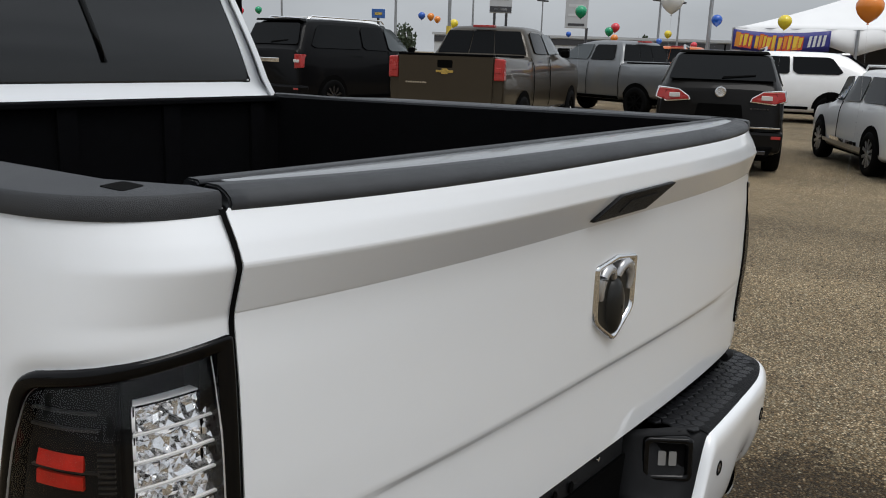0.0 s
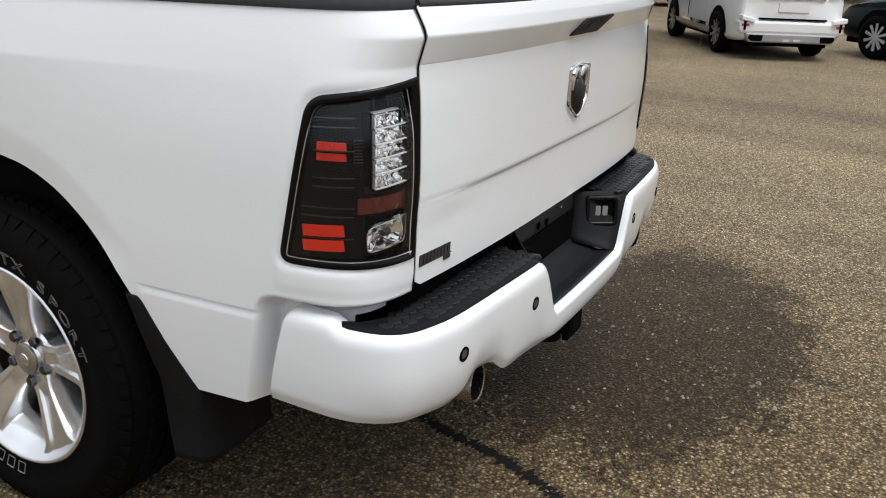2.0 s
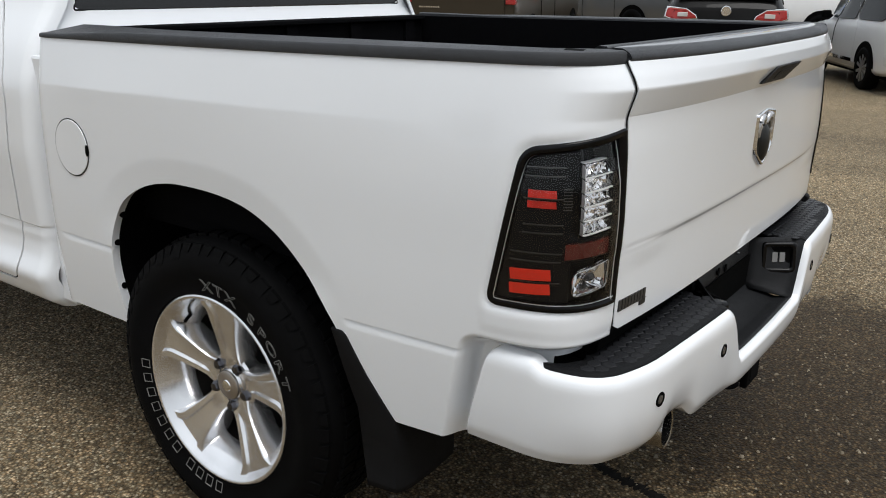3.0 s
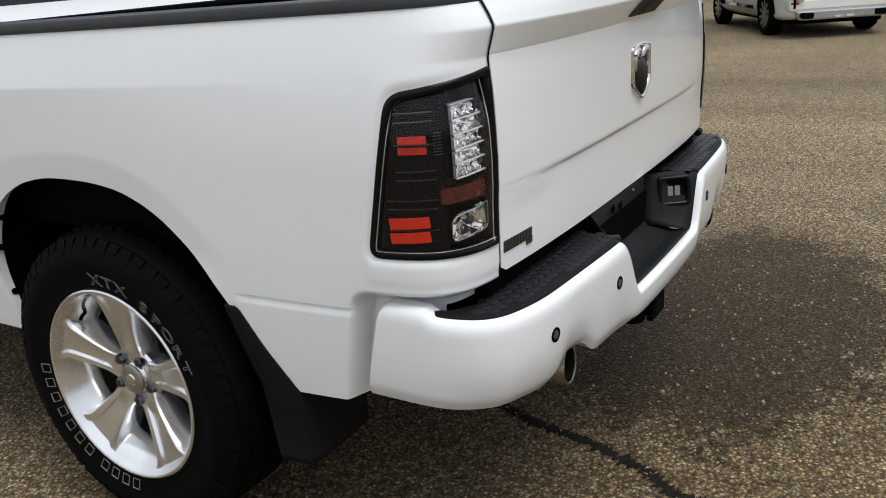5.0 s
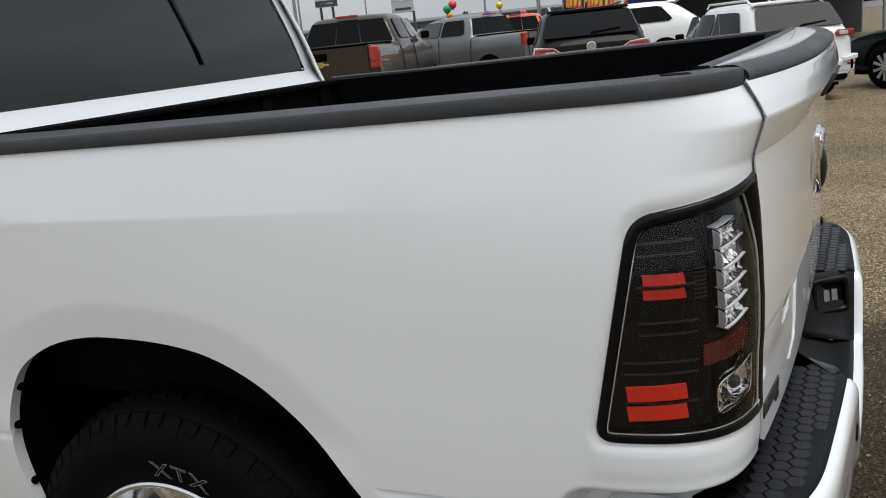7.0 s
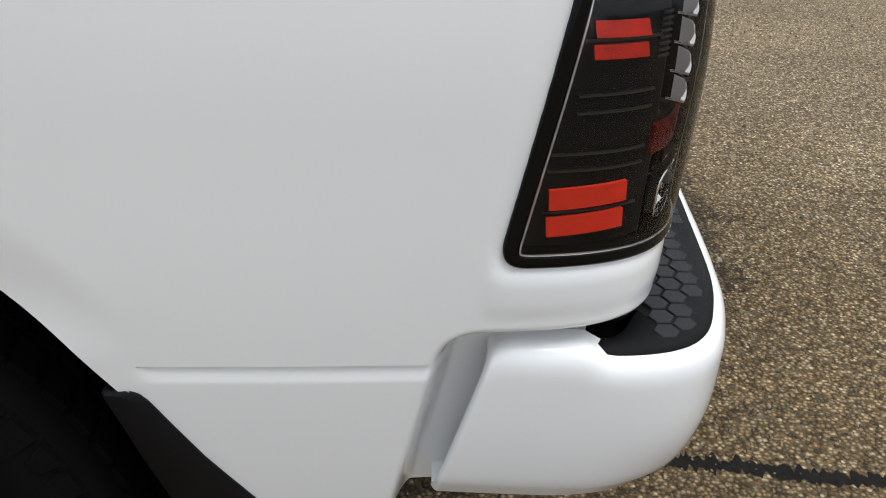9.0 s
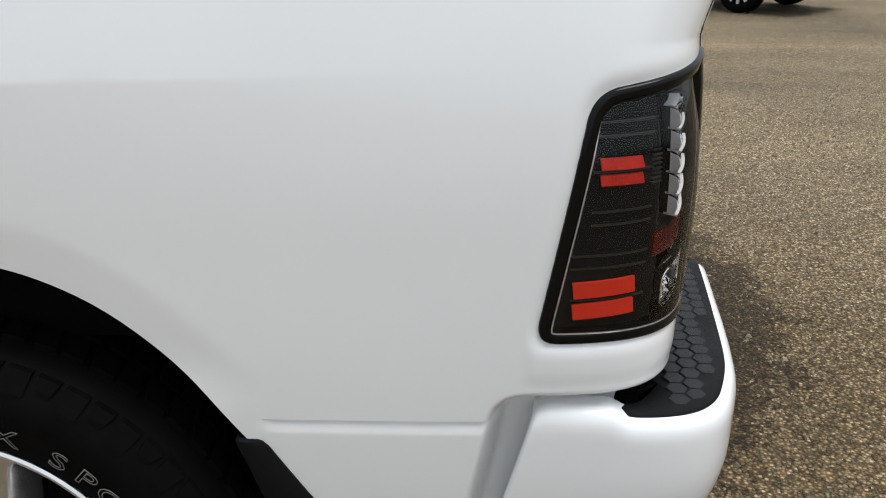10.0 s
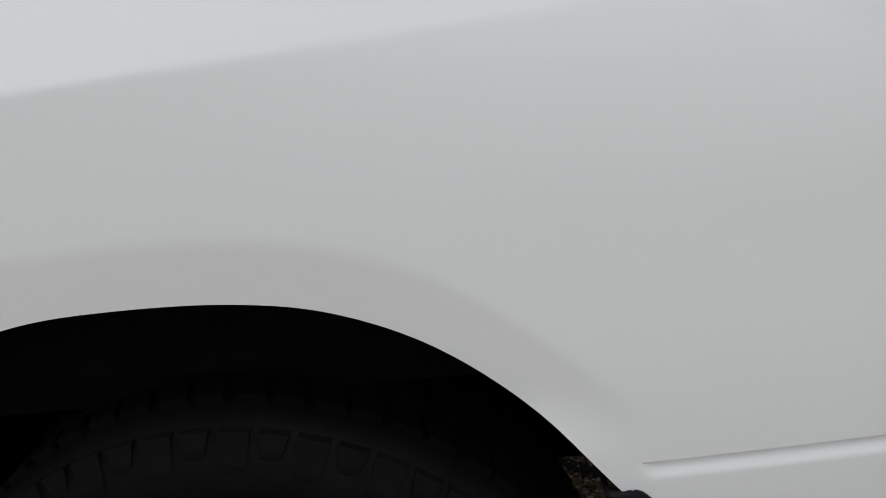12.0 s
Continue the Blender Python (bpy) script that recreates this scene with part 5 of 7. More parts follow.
# wheel wells and mud flaps
for sx in (-1, 1):
    rows = []
    for u, z in ARCH_U[4:]:
        y = float(np.interp(u, PS, PY))
        k = 1.06
        yy, zz = WHEEL_Y + (y - WHEEL_Y) * 1.02, z + 0.012
        xo = min(0.965, -bed_point(u, max(z, 0.5)).x - 0.016)
        rows.append([Vector((sx * xo, yy, zz)), Vector((sx * 0.80, yy, zz + 0.02)), Vector((sx * 0.62, yy, zz + 0.02)), Vector((sx * 0.58, yy, zz - 0.2))])
    part("wheel_liner", loft(rows, closed=False), BLACK, truck)
    # mud flap: a bent rubber sheet, its cap and outer band in the opening, the rest facing rearwards
    rows = []
    for z in np.concatenate([[0.7025, 0.7015, 0.699], np.linspace(0.69, 0.305, 24)]):
        fore = lerp_table([(0.305, 0.535), (0.50, 0.562), (0.60, 0.592), (0.66, 0.608), (0.697, 0.620), (0.703, 0.617)], z)
        rear = lerp_table([(0.305, 0.440), (0.44, 0.440), (0.500, 0.447), (0.604, 0.520), (0.675, 0.562), (0.694, 0.573), (0.7005, 0.581), (0.703, 0.590)], z)
        edge = -bed_point(u_at_y(rear), max(z, 0.5)).x
        cap_in = 0.012 if z > 0.702 else 0.004 if z > 0.7005 else 0.0
        low = 0.03 * smoothstep((0.50 - z) / 0.15)
        rows.append([Vector((sx * (edge - 0.05), fore + 0.003, z)), Vector((sx * (edge + 0.001 - cap_in), fore, z)), Vector((sx * (edge + 0.006 - cap_in), fore - 0.006, z)), Vector((sx * (edge + 0.0065 - cap_in - low * 0.4), rear + 0.012, z)),
                     Vector((sx * (edge + 0.003 - low), rear + 0.001, z)), Vector((sx * (edge - 0.03 - low), rear - 0.002, z)), Vector((sx * 0.80, rear, z)), Vector((sx * 0.70, rear + 0.01, z))])
    bm = loft(rows, closed=False)
    bmesh.ops.recalc_face_normals(bm, faces=bm.faces)
    part("mud_flap", bm, FLAP, truck, "black rubber mud flap", solid=0.004)
part("axle", tube([(-0.75, WHEEL_Y, 0.40), (0.75, WHEEL_Y, 0.40)], 0.05, 12), BLACK, truck)
part("chassis", merge(box_bm(-0.55, -0.42, 0.05, 5.0, 0.46, 0.62), box_bm(0.42, 0.55, 0.05, 5.0, 0.46, 0.62), box_bm(-0.60, 0.60, 0.15, 1.7, 0.70, 0.81), box_bm(-0.88, 0.88, 1.5, 5.2, 0.46, 0.60), box_bm(-0.56, 0.56, 1.45, 1.55, 0.40, 0.80)), BLACK, truck, smooth=False)

# ---- cab ----
def cab_half(z, y):
    """Half width of the cab at a height."""
    return lerp_table([(0.44, 0.93), (0.47, 0.972), (0.50, 0.982), (0.60, 0.978), (0.66, 0.968), (0.72, 0.972), (0.95, 0.985), (1.15, 0.975), (1.24, 0.948), (1.30, 0.918), (1.38, 0.868), (1.65, 0.765), (1.85, 0.69), (1.92, 0.63), (1.955, 0.38)], z)


CAB_Y0, CAB_Y1 = 1.812, 5.25


def cab_side(y, z):
    d = 0.0
    # shadow line at sill height and a body line
    t = 0.716 - z
    if 0 <= t < 0.03:
        d -= 0.006 * (1 - t / 0.03)
    d += 0.022 * math.exp(-((z - 0.555) / 0.04) ** 2)
    r = 0.0
    if y < CAB_Y0 + 0.05:
        r = 0.05 - math.sqrt(max(0, 0.05 ** 2 - (0.05 - (y - CAB_Y0)) ** 2))
    return Vector((-(cab_half(z, y) + d - r), y + 0.10 * smoothstep((z - 1.36) / 0.6), z))


czs = sorted(set(np.round(np.concatenate([np.linspace(0.44, 0.68, 22), np.linspace(0.68, 0.74, 12), np.linspace(0.74, 1.92, 40)]), 4)))
cys = np.concatenate([np.linspace(CAB_Y0, CAB_Y0 + 0.05, 8), np.linspace(CAB_Y0 + 0.05, 4.6, 60)[1:]])
REAR_DOOR = [(1.962, 0.560), (1.975, 0.520), (2.02, 0.515), (2.95, 0.515), (2.97, 0.56), (2.97, 1.36), (2.80, 1.82), (2.26, 1.82), (2.11, 1.42), (2.03, 1.33), (1.965, 1.24), (1.938, 1.10), (1.950, 0.80)]
SIDE_WIN = rounded([(2.165, 1.352), (2.160, 1.44), (2.30, 1.77), (2.74, 1.77), (2.90, 1.36)], 0.025, 4)
cab = part("cab_body", sheet(cab_side, cys, czs, [lambda U, Z: -inside(SIDE_WIN, U, Z), lambda U, Z: -inside(rounded(REAR_DOOR, 0.02, 3), U, Z)], flip=True), PAINT, truck, solid=0.006)
bm = sheet(cab_side, cys, czs, [], flip=True)
part("cab_body", mirror_x(bm), PAINT, truck, solid=0.006)
door_in = grown(rounded(REAR_DOOR, 0.02, 3), -0.0095)
door = part("door", sheet(cab_side, np.linspace(1.84, 2.98, 60), czs, [lambda U, Z: inside(door_in, U, Z), lambda U, Z: -inside(SIDE_WIN, U, Z)], flip=True), PAINT, truck, "white rear passenger door", solid=0.02)
part("window", sheet(lambda y, z: cab_side(y, z) + Vector((0.008, 0, 0)), np.linspace(1.95, 2.92, 20), np.linspace(1.34, 1.79, 16), [lambda U, Z: inside(grown(SIDE_WIN, 0.004), U, Z)], flip=True), TINT, door, "dark tinted window")
part("window_seal", loft([[cab_side(y, z) + Vector((-h, 0, 0)) for y, z in grown(SIDE_WIN, g)] for g, h in ((0.012, 0.001), (0.010, 0.004), (-0.004, 0.003), (-0.006, -0.01))]), PLASTIC_GLOSS, door)
part("door_gap", loft([[cab_side(y, z) + Vector((0.007, 0, 0)) for y, z in grown(dense(rounded(REAR_DOOR, 0.02, 3), 0.02), g)] for g in (0.012, -0.012)]), GAP, truck)
hpull = [[Vector((-(cab_half(z, y) + d), y, z)) for z, d in ((1.205, 0.0), (1.207, 0.022), (1.198, 0.034), (1.170, 0.036), (1.155, 0.026), (1.157, 0.0))] for y, d0 in ((2.040, 0), (2.046, 1), (2.12, 1), (2.20, 1), (2.26, 1), (2.266, 0))]
for row in (hpull[0], hpull[-1]):
    for p in row:
        p.x += 0.018 if p.x < -0.97 else 0.0
part("door_handle", loft(hpull, True, True), PAINT, door, "white painted door handle")
part("handle_cup", plate([(2.10 + 0.05 * math.cos(a), 1.165 + 0.018 * math.sin(a)) for a in np.linspace(0, 2 * math.pi, 20, endpoint=False)], lambda u, v, h: cab_side(u, v) + Vector((-h, 0, 0)), 0.002, True), PLASTIC, door, smooth=False)

# back of the cab with its three-part window
def cab_back_y(z):
    return 1.842 + 0.10 * smoothstep((z - 1.36) / 0.6) - 0.45 * max(0.0, min(1.358 - z, 0.10))


def cab_back(x, z):
    return Vector((x, cab_back_y(z) - 0.02 * (1 - (x / 0.85) ** 2), z))


def back_edge(U, Z):
    return np.interp(Z, [0.45, 1.24, 1.30, 1.38, 1.65, 1.85, 1.92, 1.955], [0.91, 0.905, 0.876, 0.826, 0.724, 0.65, 0.59, 0.36]) - np.abs(U)


BACK_WIN = rounded([(-0.785, 1.362), (-0.640, 1.80), (0.640, 1.80), (0.785, 1.362)], [0.008, 0.05, 0.05, 0.008], 6)
back = part("cab_back", sheet(cab_back, np.linspace(-0.92, 0.92, 70), np.linspace(0.45, 1.955, 76), [back_edge, lambda U, Z: -inside(BACK_WIN, U, Z)]), PAINT, truck, solid=0.006)
part("rear_pane", sheet(lambda x, z: cab_back(x, z) + Vector((0, 0.003, 0)), np.linspace(-0.80, 0.80, 40), np.linspace(1.35, 1.81, 16), [lambda U, Z: inside(grown(BACK_WIN, 0.003), U, Z)]), TINT, back, "dark tinted rear glass")
part("pane_bar", loft([[cab_back(x - 0.009, z) + Vector((0, 0.001, 0)), cab_back(x - 0.008, z) + Vector((0, -0.003, 0)), cab_back(x + 0.008, z) + Vector((0, -0.003, 0)), cab_back(x + 0.009, z) + Vector((0, 0.001, 0))] for x, z in ((0.203, 1.425), (0.180, 1.52), (0.158, 1.61), (0.135, 1.70), (0.118, 1.78))], True, True), PLASTIC_GLOSS, back)
part("window_trim", loft([[cab_back(u, v) + Vector((0, -h, 0)) for u, v in grown(BACK_WIN, g)] for g, h in ((0.002, -0.003), (0.001, 0.0015), (-0.004, 0.0015), (-0.006, -0.005))]), PLASTIC_GLOSS, back)
part("roof", loft([[Vector((x, y, 1.952 - 0.03 * (x / 0.7) ** 2 - 0.25 * max(0, y - 4.1) ** 1.4)) for x in np.linspace(-0.68, 0.68, 12)] for y in (1.93, 2.2, 2.8, 3.4, 4.0, 4.4, 4.7)], closed=False), PAINT, truck, solid=0.004)
# the cab's unlit inside is put in as one black block
part("interior_dark_block", box_bm(-0.82, 0.82, 1.92, 4.6, 0.6, 1.80), BLACK, truck, smooth=False)
part("hood", merge(box_bm(-0.94, 0.94, 4.5, 5.55, 0.55, 1.20)), PAINT, truck, smooth=False, bevel=0.1)
part("windscreen", loft([[Vector((x, y, z)) for x in (-0.78, 0.78)] for y, z in ((4.25, 1.88), (4.95, 1.25))], closed=False), TINT, truck)

# ---- the lot: parked vehicles ----
def car_paint(name, color, metal=0.3):
    return material(name, color, 0.35, metal, 0.6 if max(color) > 0.03 else 0.25, 0.04, 4.0, 0, 1, 0.1)


WHITE_CAR = material("white_car_paint", (0.80, 0.80, 0.795), 0.35, 0, 1.0, 0.03, 4)
BLACK_CAR = material("black_car_paint", (0.004, 0.004, 0.0045), 0.3, 0, 0.12, 0, 4, 0, 1, 0.05)
BROWN_CAR = car_paint("dark_brown_paint", (0.042, 0.033, 0.022))
GREY_CAR = car_paint("grey_metallic_paint", (0.17, 0.175, 0.18), 0.6)
CHARCOAL_CAR = material("charcoal_paint", (0.007, 0.0066, 0.0062), 0.3, 0, 0.16, 0, 4, 0, 1, 0.06)
GREEN_CAR = material("dark_green_paint", (0.005, 0.011, 0.010), 0.3, 0, 0.2, 0, 4, 0, 1, 0.08)
HUBCAP = material("bright_wheel_cover", (0.52, 0.52, 0.53), 0.35, 0.3, 0.2, 0.05, 8)
ORANGE_CAR = car_paint("orange_paint", (0.55, 0.13, 0.03), 0.0)
SILVER_CAR = car_paint("silver_paint", (0.42, 0.42, 0.43), 0.6)
CAR_RED = material("car_lamp_red", (0.36, 0.022, 0.020), 0.25, 0, 0.5, 0.3, 30)
CAR_CLEAR = material("car_lamp_clear", (0.72, 0.70, 0.68), 0.15, 0.3, 0.6)
CAR_GLASS = material("car_glass", (0.003, 0.0035, 0.004), 0.04, 0, 0, 0, 1, 0, 1, 0.13)
LIGHT_GLASS = material("light_car_glass", (0.06, 0.07, 0.075), 0.05, 0, 0, 0, 1, 0, 1, 0.5)
GOLD = material("gold_emblem", (0.60, 0.42, 0.12), 0.25, 0.9)
PALE = material("paper_plate", (0.75, 0.74, 0.72), 0.6)


class Car:
    """A vehicle built from cross sections along y (rear to front), each (y, half width, floor, belt, roof, roof half width)."""

    def __init__(self, name, label, category, at, sections, paint, group=""):
        self.ob = thing(name, label, category, at, group)
        self.sec = self.softened(sections)
        self.paint = paint
        rings = [self.ring(*s) for s in self.sec]
        bm = loft(rings, True, True)
        bmesh.ops.recalc_face_normals(bm, faces=bm.faces)
        self.body = part("body", bm, paint, self.ob, bevel=0.0)
        md = self.body.modifiers.new("edges", "BEVEL")
        md.width, md.segments, md.limit_method, md.angle_limit = 0.03, 2, "ANGLE", radians(50)

    @staticmethod
    def softened(sections):
        """Corners of the side view cut twice, so that the skin flows."""
        rows = [tuple(map(float, r)) for r in sections]
        for _ in range(2):
            out = [rows[0]]
            for a, b in zip(rows, rows[1:]):
                for t in (0.25, 0.75):
                    out.append(tuple(p + (q - p) * t for p, q in zip(a, b)))
            rows = out + [rows[-1]]
        return rows

    @staticmethod
    def ring(y, w, zb, zm, zt, wt):
        roof = (wt + (w * 0.955 - wt) * 0.12, zt - 0.07)
        half = [(w * 0.90, zb), (w * 0.965, zb + 0.05), (w * 0.985, zb + 0.10), (w, zb + (zm - zb) * 0.45), (w * 0.998, zb + (zm - zb) * 0.66), (w * 0.985, zb + (zm - zb) * 0.85), (w * 0.955, zm),
                roof, (wt * 0.985, zt - 0.040), (wt * 0.93, zt - 0.016), (wt * 0.82, zt - 0.003), (wt * 0.6, zt + 0.006), (wt * 0.25, zt + 0.010)]
        return [Vector((x, y, z)) for x, z in half] + [Vector((-x, y, z)) for x, z in half[::-1]]

    def at_y(self, y):
        s = self.sec
        for a, b in zip(s, s[1:]):
            if y <= b[0] or b is s[-1]:
                t = (y - a[0]) / (b[0] - a[0])
                return [p + (q - p) * t for p, q in zip(a, b)]

    def side(self, y, z, sx, lift=0.006):
        """A point on the flank."""
        _, w, zb, zm, zt, wt = self.at_y(y)
        if z > zm:
            t = min((z - zm) / max(zt - 0.07 - zm, 0.02), 1.0)
            x = w * 0.955 + (wt + (w * 0.955 - wt) * 0.12 - w * 0.955) * t
        else:
            t = (z - zb) / (zm - zb)
            x = lerp_table([(0, w * 0.90), (0.12, w * 0.985), (0.45, w), (0.85, w * 0.985), (1.0, w * 0.955)], t)
        return Vector((sx * (x + lift), y, z))

    def panel(self, name, poly, mat, sx, lift=0.006, label="", to=None):
        """A pane or panel on the flank with outline (y, z)."""
        ys, zz = [p[0] for p in poly], [p[1] for p in poly]
        yl = sorted(set(np.round(np.concatenate([np.linspace(min(ys), max(ys), 9 if max(ys) - min(ys) > 0.1 else 2), [s[0] for s in self.sec if min(ys) < s[0] < max(ys)]]), 4)))
        zl = np.linspace(min(zz), max(zz), 8 if max(zz) - min(zz) > 0.1 else 2)
        bm = sheet(lambda y, z: self.side(y, z, sx, lift + 0.008), yl, zl, [lambda U, Z: inside(poly, U, Z) + 1e-6], flip=sx > 0)
        return part(name, bm, mat, to or self.ob, label, smooth=False, solid=0.012)

    def slab(self, name, poly, y0, y1, mat, label="", bevel=0.012, to=None):
        """A block on the tail with outline (x, z), from y0 to y1; outlines may lean by a third value."""
        bm = bmesh.new()
        a = [bm.verts.new((p[0], y0 + (p[2] if len(p) > 2 else 0), p[1])) for p in poly]
        b = [bm.verts.new((p[0], y1 + (p[2] if len(p) > 2 else 0), p[1])) for p in poly]
        bm.faces.new(a)
        bm.faces.new(b[::-1])
        n = len(poly)
        for i in range(n):
            bm.faces.new((a[i], b[i], b[(i + 1) % n], a[(i + 1) % n]))
        bmesh.ops.recalc_face_normals(bm, faces=bm.faces)
        return part(name, bm, mat, to or self.ob, label, smooth=False, bevel=bevel)

    def both(self, fn):
        for sx in (-1, 1):
            fn(sx)

    def wheels(self, axles, r, w, rim_mat, spokes=6, arch=None):
        tyre_p = [(0.0, 0.62 * r), (-0.012, 0.70 * r), (-0.014, 0.85 * r), (0.0, 0.95 * r), (0.03, r), (0.19, r), (0.22, 0.95 * r), (0.22, 0.6 * r)]
        for y in axles:
            for sx in (-1, 1):
                hw = self.at_y(y)[1] + 0.030
                base = Matrix.Translation((sx * (hw - 0.015), y, r)) @ pose(0, 0, 0, 0, 0, 0 if sx < 0 else 180)
                a = r + 0.07
                poly = [(y + a * math.cos(t), r + 0.02 + a * math.sin(t)) for t in np.linspace(0, math.pi, 18)]
                poly = [(p, max(q, self.at_y(min(max(p, self.sec[0][0]), self.sec[-1][0]))[2] + 0.0)) for p, q in poly]
                # black panel on the uncut flank stands in for the dark wheel well
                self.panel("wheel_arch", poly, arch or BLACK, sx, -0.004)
                wh = new("wheel")
                wh.parent = self.ob
                wh.matrix_local = base
                part("tyre", spun(tyre_p, 36), RUBBER, wh)
                # a black dish stands in for the dark gaps between the spokes
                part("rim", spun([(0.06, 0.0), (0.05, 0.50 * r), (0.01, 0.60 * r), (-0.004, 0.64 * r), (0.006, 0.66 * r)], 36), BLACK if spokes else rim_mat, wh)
                for k in range(spokes):
                    bm = bmesh.new()
                    vs = box(bm, -0.006, 0.03, -0.024 * r / 0.36, 0.024 * r / 0.36, 0.02, 0.62 * r)
                    for v in vs:
                        if v.co.z < 0.1:
                            v.co.y *= 0.6
                    sp = part("spoke", bm, rim_mat, wh, smooth=False)
                    sp.matrix_local = Matrix.Rotation(2 * math.pi * k / spokes, 4, "X")
                if spokes:
                    part("hub", spun([(0.02, 0.16 * r), (-0.010, 0.15 * r), (-0.014, 0.0)], 16), rim_mat, wh)

    def mirror(self, y, z, mat):
        def one(sx):
            p = self.side(y, z, sx, 0.0)
            m = Matrix.Translation(p + Vector((sx * 0.12, 0, 0.06)))
            bm = bmesh.new()
            box(bm, -0.085, 0.085, -0.05, 0.05, -0.07, 0.07, m)
            part("door_mirror", bm, mat, self.ob, smooth=False, bevel=0.03)
        self.both(one)

    def seam(self, poly, sx):
        for a, b in zip(poly, poly[1:]):
            d = Vector((b[0] - a[0], b[1] - a[1])).normalized()
            n = Vector((-d.y, d.x)) * 0.004
            self.panel("door_seam", [(a[0] + n.x, a[1] + n.y), (b[0] + n.x, b[1] + n.y), (b[0] - n.x, b[1] - n.y), (a[0] - n.x, a[1] - n.y)], GAP, sx, 0.004)

    def handle(self, y, z, mat):
        self.both(lambda sx: self.panel("door_handle", [(y - 0.10, z - 0.018), (y + 0.10, z - 0.015), (y + 0.10, z + 0.015), (y - 0.10, z + 0.018)], mat, sx, 0.03))


def heading(x, y, azimuth):
    """A place on the ground with the nose towards an azimuth, clockwise from the truck's own nose."""
    return pose(x, y, 0, 0, 0, -azimuth)


def suv_sections(L, W, H, belt, rear_rake=0.42, roof_w=0.72, nose=1.25, ground_gap=0.28):
    h, w = L / 2, W / 2
    return [(-h, w * 0.90, ground_gap + 0.12, belt - 0.12, belt, w * 0.84), (-h + 0.08, w * 0.955, ground_gap + 0.04, belt, belt + 0.10, w * 0.82),
            (-h + rear_rake, w * 0.985, ground_gap, belt + 0.005, H - 0.06, w * roof_w), (-h + rear_rake + 0.45, w, ground_gap, belt, H, w * roof_w),
            (0.0, w, ground_gap, belt - 0.02, H, w * (roof_w + 0.01)), (h - nose - 1.0, w, ground_gap, belt - 0.03, H - 0.05, w * roof_w),
            (h - nose - 0.15, w * 0.99, ground_gap, belt - 0.04, belt + 0.10, w * 0.80), (h - nose + 0.1, w * 0.99, ground_gap, belt - 0.06, belt + 0.01, w * 0.80),
            (h - 0.25, w * 0.93, ground_gap, belt - 0.16, belt - 0.10, w * 0.72), (h, w * 0.80, ground_gap + 0.1, belt - 0.32, belt - 0.27, w * 0.6)]


